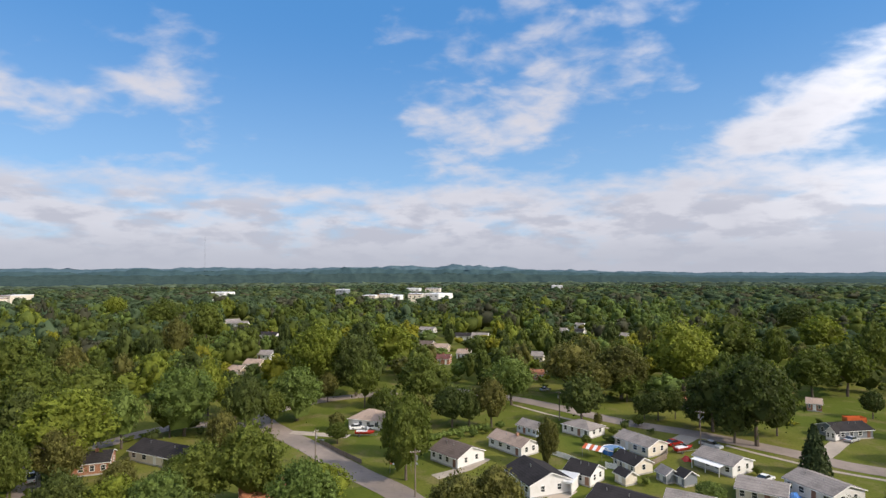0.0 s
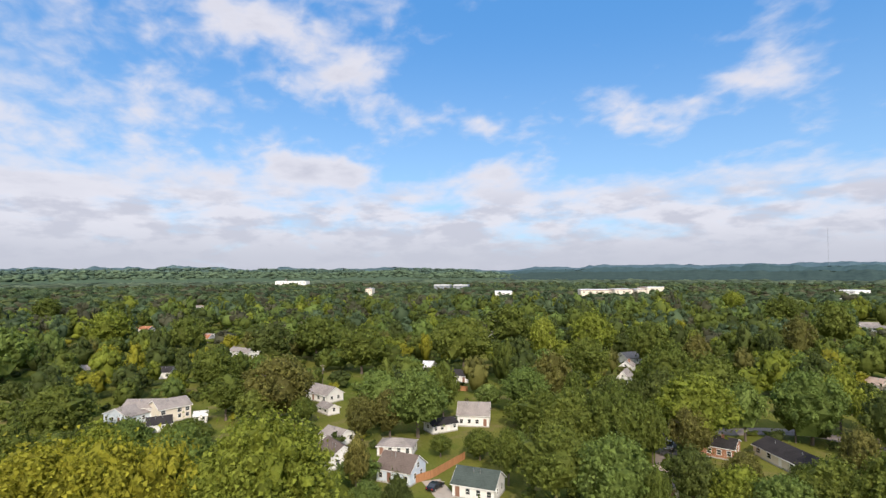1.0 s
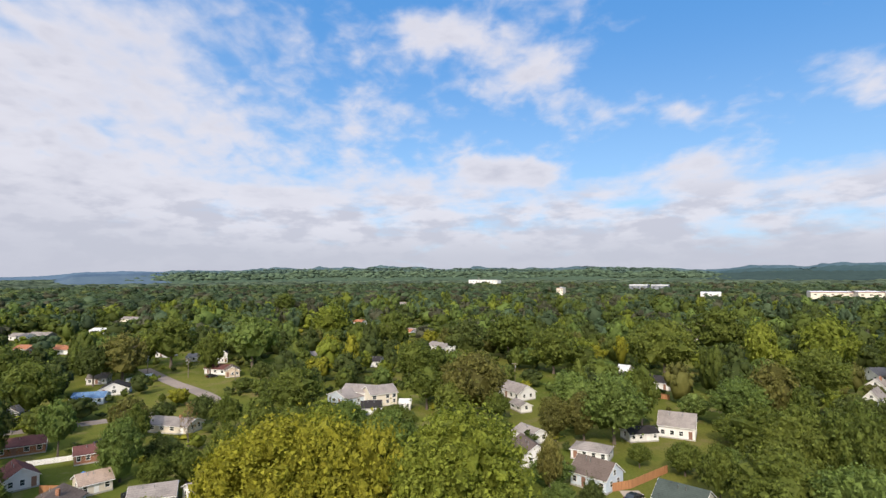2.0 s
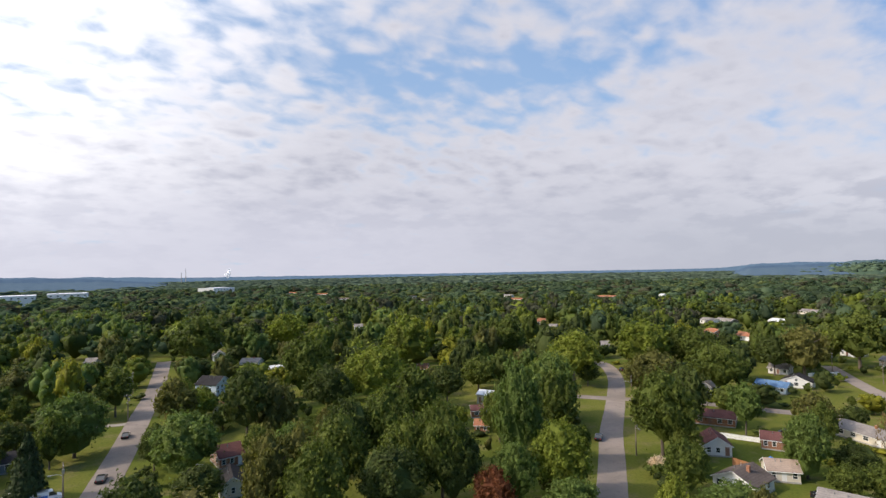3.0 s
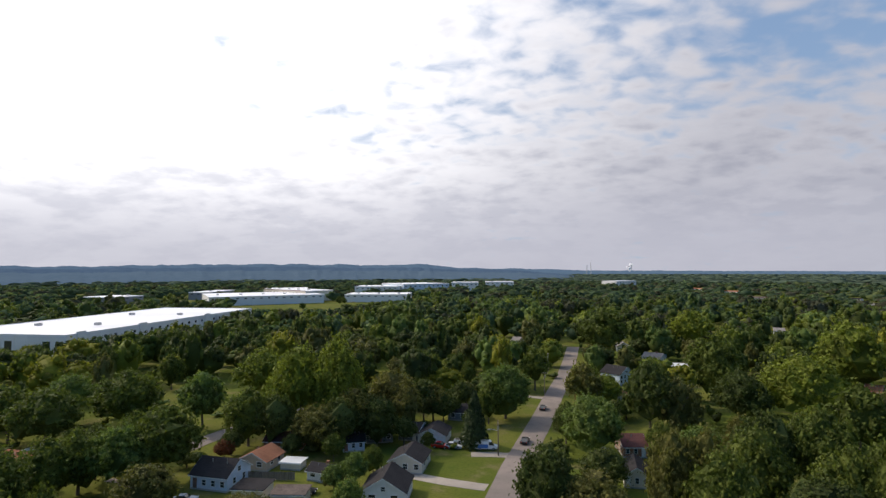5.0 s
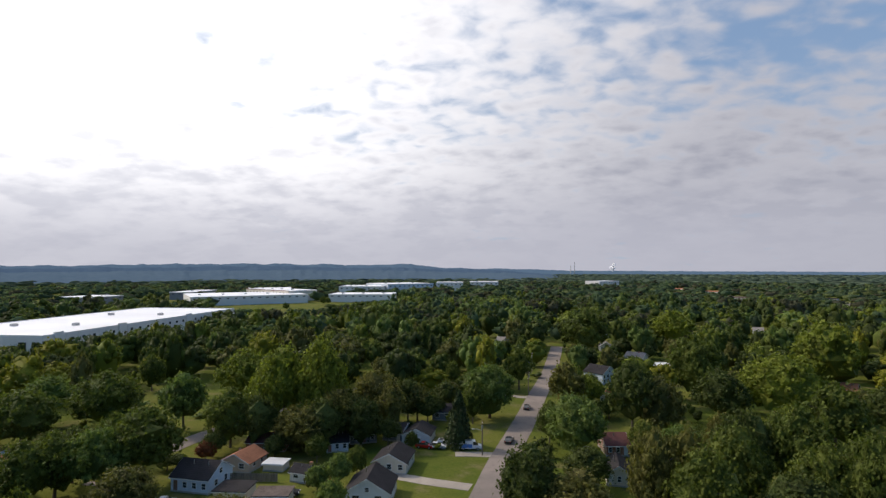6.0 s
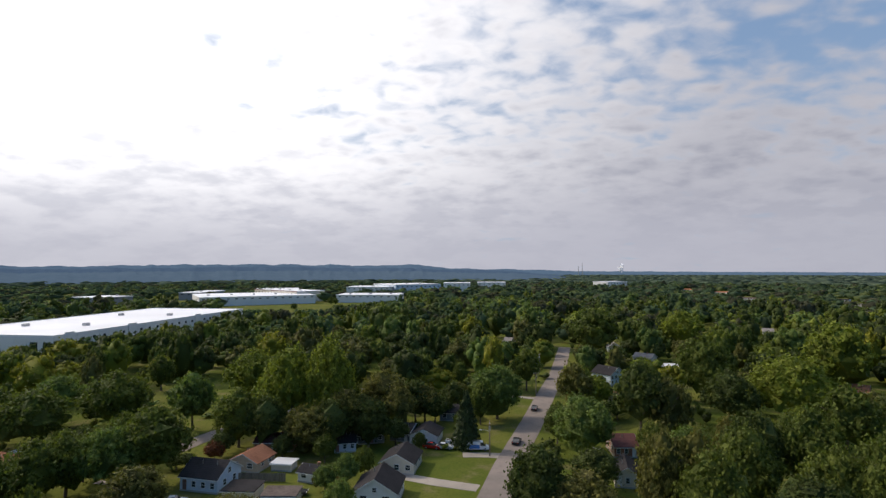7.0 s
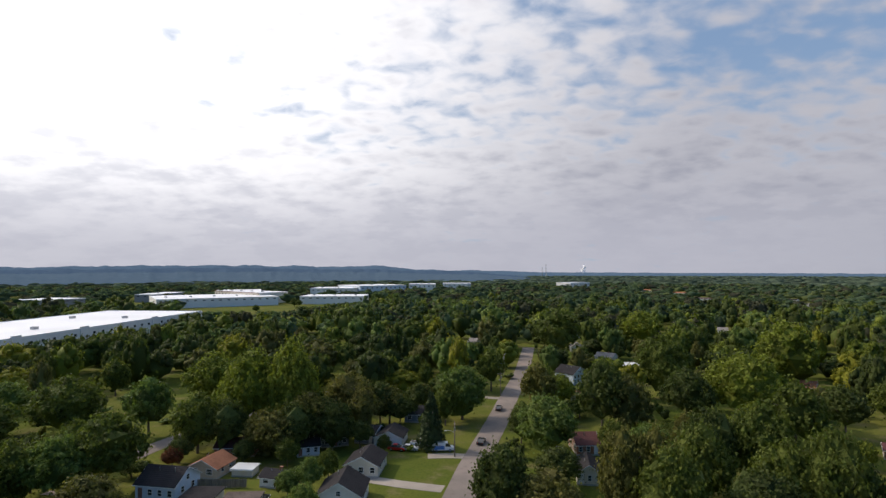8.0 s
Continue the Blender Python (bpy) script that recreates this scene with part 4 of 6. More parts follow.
def skip_container(x, y, turn, coat):
    root = tagged(new("skip_container"), "orange steel skip container standing on grass", "container")
    root.matrix_basis = facing(x, y, turn)
    part("body", *joined(box(0, 0, 0.15, 5.6, 0.12, 1.7), box(0, 2.2, 0.15, 5.6, 2.32, 1.7), box(0, 0.12, 0.15, 0.12, 2.2, 1.7),
                         box(5.48, 0.12, 0.15, 5.6, 2.2, 1.7), box(0.12, 0.12, 0.15, 5.48, 2.2, 0.3)), COATS[coat], root)
    for i in range(6):
        part("rib", *box(0.5 + i, -0.08, 0.2, 0.62 + i, 0, 1.6), COATS[coat], root)
    for i in (0.6, 4.9):
        part("skid", *box(i, 0, -0.05, i + 0.2, 2.3, 0.15), STEEL, root)


def boat_trailer(x, y, turn, coat):
    root = tagged(new("boat"), "red and white motor boat on a trailer", "boat")
    root.matrix_basis = facing(x, y, turn)
    hull = [(0, -0.9, 1.3), (3.6, -0.95, 1.35), (5.6, 0, 1.5), (3.6, 0.95, 1.35), (0, 0.9, 1.3), (0.1, -0.5, 0.65), (3.8, -0.35, 0.6), (5.0, 0, 0.8), (3.8, 0.35, 0.6), (0.1, 0.5, 0.65)]
    part("hull", hull, [(0, 1, 2, 3, 4), (0, 5, 6, 1), (1, 6, 7, 2), (2, 7, 8, 3), (3, 8, 9, 4), (4, 9, 5, 0), (9, 8, 7, 6, 5)], COATS[coat], root)
    part("deck", *box(0.4, -0.6, 1.28, 3.4, 0.6, 1.55), COATS["white"], root)
    part("windscreen", *box(3.0, -0.6, 1.5, 3.08, 0.6, 2.0), GLASS, root)
    part("trailer", *joined(box(-0.1, -0.7, 0.42, 6.2, -0.6, 0.56), box(-0.1, 0.6, 0.42, 6.2, 0.7, 0.56), box(1.2, -0.9, 0.3, 1.5, 0.9, 0.42)), STEEL, root)
    for wy in (-0.95, 0.95):
        wheel(root, 1.35, wy, 0.3)


def tarpaulin_heap(x, y, size, coat):
    """A sagging sheet over a heap."""
    gen = random.Random(int(x * 10))
    n = 9
    v = []
    for i in range(n):
        for j in range(n):
            a, b = i / (n - 1) - 0.5, j / (n - 1) - 0.5
            z = max(0.0, 0.55 - 2.0 * (a * a + b * b)) * size * 0.8 * gen.uniform(0.75, 1.15)
            v.append((a * size, b * size * 0.8, z + 0.02))
    f = [(i * n + j, (i + 1) * n + j, (i + 1) * n + j + 1, i * n + j + 1) for i in range(n - 1) for j in range(n - 1)]
    ob = tagged(new("tarpaulin_heap", mesh_of("tarpaulin_heap", v, f, COATS[coat])), f"{coat} tarpaulin thrown over a garden heap", "tarpaulin")
    ob.matrix_basis = facing(x, y, gen.uniform(0, 90))


def radio_mast():
    root = tagged(new("radio_mast"), "thin steel lattice radio mast far beyond the trees", "mast")
    root.matrix_basis = Matrix.Translation((-1170, 2680, 0))
    for a in range(3):
        t = 2 * math.pi * a / 3
        part("leg", *tube([(2.2 * math.cos(t), 2.2 * math.sin(t), 0), (1.2 * math.cos(t), 1.2 * math.sin(t), 225)], [0.2, 0.14], 4), STEEL, root)
    for i in range(24):
        z = 6 + i * 9
        part("brace", *tube([(2.1, 0, z), (-1.0, 1.7, z + 4.5), (-1.0, -1.7, z + 9)], [0.08, 0.08, 0.08], 4), STEEL, root)


def steam_plume():
    """A distant power plant: two stacks and the steam above them."""
    root = tagged(new("power_plant"), "distant power plant stacks with a white steam plume", "power plant")
    root.matrix_basis = Matrix.Translation((-1018, -3453, 0))
    gen = np.random.default_rng(5)
    pieces = []
    for i in range(16):
        v, f = BALL[2]
        c = np.array((gen.normal(0, 3 + i * 0.3) - i * 0.8, gen.normal(0, 4), 36 + i * 2.5))
        pieces.append((v * (1 + gen.normal(0, 0.1, (len(v), 1))) * (12.5 - i * 0.45) + c, f))
    part("steam", *joined(*[(v.tolist(), f.tolist()) for v, f in pieces]), STEAM, root)
    for px, hh in ((238, 84), (262, 62)):
        part("stack", *tube([(px, 0, 0), (px, 0, hh)], [2.0, 1.3], 10), CONCRETE, root)


great_warehouse()
radio_mast()
steam_plume()



# roads and driveways
road('road', 6.6, [(-3, 102), (-9, 113), (-20, 125), (-32, 140), (-45, 155), (-55, 168), (-57, 178), (-51, 186), (-41, 196), (-18, 207)], 'asphalt')
road('road', 6.2, [(-48, 158), (-57, 162), (-74, 164), (-85, 155), (-90, 145), (-104, 140)], 'asphalt', False)
road('road', 6.6, [(103, 121), (93, 128), (86, 137), (70, 153), (53, 166), (40, 181), (25, 196), (3, 211)], 'asphalt')
road('road', 5.6, [(-278, -86), (-243, -65), (-212, -44), (-181, -31)], 'asphalt')
road('road', 5.6, [(-175, -93), (-179, -83), (-183, -70), (-190, -53)], 'asphalt', False)
road('road', 6.1, [(-91, -65), (-111, -79), (-128, -91), (-156, -109), (-187, -130), (-208, -148), (-218, -161)], 'asphalt')
road('road', 5.0, [(-154, -124), (-161, -113), (-167, -105)], 'asphalt')
road('road', 6.6, [(-5, -101), (-9, -118), (-13, -133), (-22, -164), (-31, -197), (-43, -240), (-61, -317)], 'asphalt')
road('road', 6.0, [(74, -114), (73, -123), (71, -135), (66, -151), (58, -169), (48, -183)], 'asphalt')
road('road', 5.0, [(-81, 108), (-91, 121), (-108, 144)], 'asphalt', False)
road('road', 5.0, [(-158, 150), (-194, 186), (-249, 239), (-308, 294)], 'asphalt', False)
road('driveway', 3.4, [(-1, -134), (-7, -134), (-14, -133)], 'concrete')
road('driveway', 3.6, [(14, -121), (5, -117), (-4, -114)], 'concrete')
road('driveway', 3.0, [(-17, -197), (-25, -193), (-30, -193)], 'concrete')
road('driveway', 3.2, [(-43, 156), (-35, 154), (-26, 152)], 'concrete')
road('driveway', 4.0, [(106, 147), (96, 138), (89, 132)], 'concrete')
road('driveway', 5.0, [(59, 143), (66, 150), (71, 154)], 'concrete')
road('driveway', 3.6, [(19, 105), (23, 111), (26, 115)], 'concrete')
road('driveway', 4.0, [(-93, 57), (-98, 58), (-103, 59)], 'concrete')
road('driveway', 3.0, [(-2, 122), (5, 127), (10, 134)], 'concrete')

road('pavement', 1.3, [(73, 143), (78, 136), (82, 131), (87, 125), (95, 119)], 'concrete', False)
road('pavement', 1.2, [(23, 188), (32, 176), (39, 168), (51, 155)], 'concrete', False)

# gardens, meadows and other open ground
open_ground(-33.0, 174.5, 9.0)
open_ground(-27.7, 139.1, 9.0)
open_ground(-20.0, 134.9, 8.0)
open_ground(-42.9, 171.3, 9.0)
open_ground(-12.2, 125.4, 8.0)
open_ground(5.7, 158.5, 10.0)
open_ground(19.3, 164.2, 12.0)
open_ground(31.1, 173.7, 12.0)
open_ground(11.7, 153.0, 8.0)
open_ground(57.0, 176.8, 14.0)
open_ground(64.7, 173.2, 12.0)
open_ground(8.2, 123.5, 6.0)
open_ground(12.4, 128.8, 6.0)
open_ground(27.4, 125.0, 4.0)
open_ground(51.3, 121.4, 7.0)
open_ground(55.4, 119.7, 7.0)
open_ground(78.8, 130.0, 8.0)
open_ground(55.2, 116.6, 6.0)
open_ground(80.7, 122.8, 9.0)
open_ground(86.9, 119.5, 9.0)
open_ground(106.1, 137.8, 9.0)
open_ground(134.1, 183.1, 12.0)
open_ground(147.6, 190.8, 12.0)
open_ground(133.1, 187.0, 8.0)
open_ground(89.4, 116.3, 8.0)
open_ground(-92.4, 178.7, 10.0)
open_ground(-88.8, 168.6, 10.0)
open_ground(87.8, 152.1, 6.0)
open_ground(41.3, 152.7, 6.0)
open_ground(24.1, 143.0, 5.0)
open_ground(35.7, 142.9, 5.0)
open_ground(-167.6, 55.0, 8.0)
open_ground(-163.2, 50.1, 8.0)
open_ground(-107.7, 64.3, 7.0)
open_ground(-109.4, 68.4, 7.0)
open_ground(-104.3, 69.7, 6.0)
open_ground(-90.7, 171.1, 10.0)
open_ground(-219.7, 91.9, 10.0)
open_ground(-240.5, 71.2, 8.0)
open_ground(-155.6, 51.1, 7.0)
open_ground(-253.0, -54.8, 12.0)
open_ground(-231.9, -41.6, 12.0)
open_ground(-224.1, -54.7, 10.0)
open_ground(-124.2, -44.6, 6.0)
open_ground(-126.3, -43.2, 6.0)
open_ground(-257.9, -46.2, 10.0)
open_ground(-215.6, -60.5, 8.0)
open_ground(-202.9, -62.4, 8.0)
open_ground(-164.5, -65.1, 6.0)
open_ground(-166.5, -61.5, 6.0)
open_ground(-148.5, -96.6, 8.0)
open_ground(-128.0, -82.1, 7.0)
open_ground(-122.8, -93.6, 6.0)
open_ground(-179.0, -134.7, 8.0)
open_ground(-195.2, -126.6, 8.0)
open_ground(-117.2, -75.9, 6.0)
open_ground(-144.6, -110.9, 6.0)
open_ground(-117.4, -146.9, 8.0)
open_ground(-115.2, -136.0, 8.0)
open_ground(-101.4, -80.1, 5.0)
open_ground(4.0, -124.8, 8.0)
open_ground(0.2, -124.9, 8.0)
open_ground(-4.9, -125.0, 6.0)
open_ground(-13.7, -170.5, 7.0)
open_ground(-25.0, -206.3, 7.0)
open_ground(-31.6, -239.7, 8.0)
open_ground(102.0, -203.8, 9.0)
open_ground(95.5, -199.3, 8.0)
open_ground(93.6, -214.1, 8.0)
open_ground(8.6, -163.8, 5.0)
open_ground(46.7, -118.8, 4.0)
open_ground(223.8, -579.2, 26.0)
open_ground(201.5, -603.5, 30.0)
open_ground(177.3, -629.9, 32.0)
open_ground(159.2, -679.1, 30.0)
open_ground(126.1, -712.4, 25.0)
open_ground(263, -658, 17.0)
open_ground(234, -587, 17.0)
open_ground(241, -658, 17.0)
open_ground(214, -587, 17.0)
open_ground(218, -658, 17.0)
open_ground(195, -587, 17.0)
open_ground(196, -658, 17.0)
open_ground(175, -587, 17.0)
open_ground(174, -658, 17.0)
open_ground(155, -587, 17.0)
open_ground(152, -658, 17.0)
open_ground(130, -658, 17.0)
# points within the warehouse that keep its wall clear in the camera's view
open_ground(247.6, -297.6, 7.0)
open_ground(245.5, -315.3, 7.0)
open_ground(241.1, -332.5, 7.0)
open_ground(236.3, -351.8, 7.0)
open_ground(229.0, -370.1, 7.0)
open_ground(220.8, -390.4, 7.0)
open_ground(213.8, -417.0, 7.0)
open_ground(210.5, -447.3, 7.0)

# houses that stand nearest the road bend and its side street
house(-75.8, 133.4, -25.1, 18.8, 9.0, 'x', 2.7, 2.0, 'cream', 'slate', windows=4)  # 153 m
house(-83.4, 121.6, 21.4, 9.0, 9.0, 'x', 3.0, 1.6, 'brick', 'slate')  # 147 m
house(-37.6, 102.8, 21.6, 9.6, 10.0, 'x', 2.7, 2.4, 'brick', 'rust')  # 109 m
house(-27.6, 160.6, -19.2, 10.7, 10.0, 'hip', 2.8, 2.6, 'white', 'tan', windows=3)  # 163 m
house(-3.1, 133.1, -47.4, 9.7, 10.0, 'x', 2.7, 2.0, 'white', 'brown')  # 133 m
house(11.7, 143.2, -52.1, 12.0, 7.0, 'x', 2.6, 1.7, 'white', 'tan')  # 144 m
house(20.7, 155.6, -50.9, 7.5, 6.0, 'x', 2.4, 1.4, 'pale_blue', 'grey')  # 157 m
house(13.2, 120.1, -69.1, 11.3, 11.0, 'x', 2.9, 2.2, 'white', 'slate')  # 121 m
carport(20.4, 114.6, -27.8, 6.0, 5.6)
house(33.4, 155.4, -50.7, 9.4, 8.0, 'hip', 2.6, 1.6, 'white', 'grey')  # 159 m
house(44.2, 142.8, -60.0, 10.9, 8.0, 'x', 2.7, 1.5, 'cream', 'grey')  # 150 m
house(39.2, 128.1, -64.6, 7.0, 6.0, 'x', 2.5, 1.5, 'cream', 'slate')  # 134 m
house(26.2, 120.0, -43.8, 6.3, 7.0, 'x', 2.6, 1.8, 'white', 'slate')  # 123 m
house(36.8, 119.3, -65.9, 3.4, 3.5, 'x', 2.2, 1.0, 'cream', 'slate', windows=0)  # 125 m
house(46.2, 120.5, -73.9, 3.3, 3.5, 'x', 2.1, 1.2, 'slate_wall', 'grey', windows=0)  # 129 m
house(49.2, 117.9, -68.5, 2.6, 4.0, 'x', 2.3, 1.2, 'slate_wall', 'slate', windows=0)  # 128 m
porch_house = house(58.1, 128.7, -59.2, 9.7, 9.0, 'x', 2.7, 1.5, 'white', 'grey')  # 141 m
v, f = box(0.6, -2.0, 2.02, 7.6, -0.1, 2.12)
part("awning", [(a, b, c + 0.18 * (b > -1)) for a, b, c in v], f, TRIM, porch_house, "white porch awning")
for a in (0.8, 4.1, 7.4):
    part("porch_post", *box(a - 0.06, -1.9, 0.0, a + 0.06, -1.78, 2.05), TRIM, porch_house)
house(57.6, 109.5, -35.1, 8.9, 9.0, 'x', 2.6, 1.0, 'cream', 'grey', windows=3)  # 124 m
house(70.0, 114.1, -71.0, 10.4, 10.0, 'x', 2.8, 1.6, 'white', 'grey')  # 134 m
house(27.1, 104.6, -42.3, 11.8, 10.0, 'x', 2.6, 1.8, 'cream', 'slate')  # 108 m
house(40.4, 102.2, -34.1, 8.0, 9.0, 'x', 2.6, 1.6, 'white', 'grey')  # 110 m
house(101.9, 147.4, -56.2, 2.3, 8.0, 'y', 2.6, 1.6, 'white', 'slate', windows=1)  # 179 m
house(104.9, 146.9, 9.5, 11.2, 8.0, 'x', 2.6, 1.5, 'slate_wall', 'slate')  # 180 m
house(77.2, 178.6, -14.8, 5.9, 7.0, 'x', 2.6, 1.4, 'brick', 'rust', windows=2)  # 195 m
house(117.3, 178.1, -31.3, 4.2, 7.0, 'x', 2.6, 1.4, 'brick', 'tan', windows=2)  # 213 m
house(35.6, 230.6, -22.7, 6.4, 8.0, 'x', 2.6, 1.6, 'brick', 'rust', windows=2)  # 233 m

# houses along the wooded streets
house(-190.9, 58.7, 17.8, 12.6, 8.0, 'x', 3.0, 2.6, 'white', 'grey')  # 200 m
house(-171.4, 56.6, 9.8, 7.2, 4.5, 'x', 2.3, 1.2, 'white', 'grey', windows=1)  # 181 m
house(-128.3, 41.6, 3.1, 9.3, 8.0, 'x', 3.0, 2.6, 'white', 'brown')  # 135 m
house(-140.9, 47.2, 20.1, 7.4, 7.0, 'x', 2.5, 1.6, 'white', 'grey')  # 149 m
house(-108.7, 48.9, 33.1, 8.5, 8.0, 'x', 3.2, 2.9, 'pale_blue', 'brown')  # 119 m
house(-123.3, 55.6, 50.3, 9.0, 7.0, 'hip', 2.5, 1.5, 'white', 'grey')  # 135 m
house(-93.3, 58.3, 36.3, 9.1, 8.0, 'x', 3.0, 2.6, 'white', 'green')  # 110 m
house(-130.7, 75.5, 88.4, 8.3, 6.0, 'x', 2.4, 1.3, 'white', 'slate')  # 151 m
house(-133.9, 85.6, 51.0, 9.4, 9.0, 'x', 3.6, 3.2, 'white', 'grey')  # 159 m
house(-73.3, 89.6, 41.3, 7.2, 9.0, 'y', 2.6, 1.9, 'cream', 'tan', windows=2)  # 116 m
house(-192.8, -1.7, 34.5, 11.2, 8.0, 'y', 3.0, 2.2, 'pale_blue', 'grey')  # 193 m
house(-191.9, 2.9, 61.7, 11.1, 9.0, 'x', 4.2, 2.0, 'white', 'grey')  # 192 m
house(-182.0, 12.3, 106.3, 9.7, 10.0, 'x', 4.6, 2.2, 'cream', 'grey')  # 182 m
house(-173.4, 8.9, 90.7, 6.4, 6.0, 'x', 2.4, 1.8, 'white', 'slate')  # 174 m
house(-177.3, 21.1, 78.4, 3.7, 4.0, 'x', 2.5, 1.0, 'white', 'white', windows=1)  # 179 m
house(-305.0, 52.3, 25.5, 17.1, 8.0, 'x', 3.4, 2.0, 'white', 'grey')  # 309 m
house(-148.7, 169.0, 29.7, 4.5, 10.0, 'y', 3.0, 3.0, 'white', 'grey', windows=2)  # 225 m
house(-165.1, 189.1, 30.2, 5.6, 9.0, 'y', 3.0, 2.6, 'white', 'grey', windows=2)  # 251 m
house(-186.3, 210.4, -11.9, 10.2, 9.0, 'y', 3.0, 2.6, 'white', 'grey', windows=2)  # 281 m
house(-189.1, 115.7, 36.6, 9.2, 9.0, 'x', 3.0, 2.0, 'white', 'slate', windows=2)  # 222 m
house(-122.8, -49.5, 124.5, 6.1, 6.5, 'x', 2.6, 1.7, 'cream', 'tan', windows=2)  # 132 m
house(-128.2, -65.5, 126.9, 6.2, 9.0, 'y', 2.8, 2.2, 'white', 'maroon', windows=2)  # 144 m
house(-111.4, -55.4, 87.0, 8.5, 9.0, 'y', 2.6, 2.2, 'white', 'brown', windows=2)  # 124 m
house(-112.7, -26.0, 120.8, 5.9, 7.0, 'x', 2.6, 1.7, 'white', 'grey')  # 116 m
house(-112.8, -37.5, 100.1, 8.4, 8.0, 'x', 2.6, 1.6, 'white', 'grey')  # 119 m
house(-207.1, -86.9, 91.6, 10.5, 8.0, 'x', 2.5, 1.6, 'pale_blue', 'blue')  # 225 m
house(-220.3, -83.1, 100.2, 9.9, 8.0, 'y', 2.6, 2.4, 'white', 'slate', windows=2)  # 235 m
house(-243.7, -96.6, 95.4, 7.5, 8.0, 'x', 2.6, 1.8, 'white', 'grey', windows=2)  # 262 m
house(-168.8, -51.3, 65.1, 13.7, 8.0, 'x', 2.5, 1.6, 'cream', 'grey')  # 176 m
house(-143.2, -59.0, 112.1, 5.7, 7.0, 'x', 2.6, 1.4, 'brick', 'maroon', windows=2)  # 155 m
house(-152.2, -80.1, 111.0, 10.5, 8.0, 'x', 2.6, 1.5, 'brick', 'maroon')  # 172 m
house(-190.6, -99.0, 93.3, 5.1, 8.0, 'y', 2.6, 1.8, 'slate_wall', 'grey', windows=2)  # 215 m
house(-292.9, -63.5, 112.6, 6.0, 9.0, 'x', 4.6, 1.6, 'tan_wall', 'tan', windows=2)  # 300 m
house(-285.9, -55.3, 99.0, 4.5, 8.0, 'y', 5.0, 2.2, 'white', 'slate', windows=2)  # 291 m
house(-258.5, -55.5, 58.6, 12.1, 8.0, 'x', 2.7, 1.8, 'white', 'maroon', windows=2)  # 264 m
house(-246.9, -44.7, 102.4, 6.0, 8.0, 'y', 3.0, 2.0, 'tan_wall', 'brown', windows=2)  # 251 m
house(-294.9, -72.1, 77.3, 8.2, 8.0, 'x', 2.6, 1.6, 'white', 'grey', windows=2)  # 304 m
house(-32.2, -115.1, 167.6, 5.3, 10.0, 'y', 2.7, 1.9, 'cream', 'slate', windows=2)  # 119 m
house(-37.2, -132.9, 179.7, 5.8, 9.0, 'x', 2.8, 2.2, 'brick', 'maroon', windows=2)  # 138 m
house(-49.6, -183.9, 153.6, 4.2, 9.0, 'y', 2.7, 2.0, 'white', 'rust', windows=2)  # 190 m
house(-58.3, -212.2, -140.0, 9.6, 10.0, 'y', 4.6, 2.8, 'pale_blue', 'slate', windows=3)  # 220 m
house(-80.9, -299.1, 171.1, 6.9, 10.0, 'y', 3.0, 2.4, 'white', 'grey', windows=2)  # 310 m
house(-87.5, -239.1, 173.3, 8.6, 9.0, 'flat', 3.0, 0.3, 'tan_wall', 'white', windows=2)  # 255 m
house(-122.2, -139.5, 115.9, 6.9, 7.0, 'x', 3.4, 1.0, 'cream', 'white', windows=2)  # 185 m
house(-99.7, -115.1, 132.9, 4.0, 5.0, 'x', 2.4, 1.2, 'brick', 'rust', windows=1)  # 152 m
house(-109.0, -127.1, 142.8, 6.2, 6.0, 'x', 2.4, 1.2, 'brick', 'maroon', windows=1)  # 167 m

# houses beside the straight road
house(56.9, -111.6, 167.1, 9.1, 9.0, 'x', 3.2, 2.8, 'pale_blue', 'slate')  # 125 m
house(45.8, -105.9, 176.9, 6.5, 6.0, 'flat', 2.4, 0.2, 'cream', 'slate', windows=0)  # 115 m
house(37.3, -103.6, -178.7, 6.7, 5.0, 'flat', 2.4, 0.2, 'cream', 'brown', windows=0)  # 110 m
house(34.1, -116.6, 163.2, 5.9, 5.0, 'x', 2.3, 1.2, 'white', 'slate', windows=1)  # 121 m
house(17.4, -121.8, 171.7, 7.9, 10.0, 'y', 2.6, 2.2, 'cream', 'slate', windows=2)  # 123 m
house(20.3, -104.8, 176.6, 9.0, 10.0, 'y', 2.8, 3.0, 'white', 'slate', windows=1)  # 107 m
house(18.0, -144.8, 161.9, 5.6, 9.0, 'x', 2.5, 1.8, 'slate_wall', 'slate', windows=2)  # 146 m
house(12.6, -141.7, 171.0, 7.5, 9.0, 'y', 2.5, 1.9, 'white', 'slate', windows=0)  # 142 m
house(5.6, -163.8, 173.6, 9.1, 9.0, 'x', 2.6, 1.8, 'slate_wall', 'slate', windows=2)  # 164 m
house(30.6, -134.4, -166.3, 5.7, 8.0, 'x', 2.6, 2.0, 'pale_blue', 'slate', windows=2)  # 138 m
house(25.7, -141.0, -163.7, 7.0, 8.0, 'x', 2.6, 1.8, 'slate_wall', 'slate', windows=2)  # 143 m
house(51.5, -122.7, 165.5, 7.5, 8.0, 'y', 2.4, 2.0, 'tan_wall', 'rust', windows=1)  # 133 m
# this low flat-roofed box stands for a white tarpaulin spread on the ground
house(41.9, -122.6, 173.1, 4.8, 4.0, 'flat', 1.7, 0.2, 'cream', 'white', windows=0)  # 130 m
house(50.4, -135.2, -178.7, 9.8, 8.0, 'x', 2.5, 1.6, 'brick', 'maroon', windows=2)  # 144 m
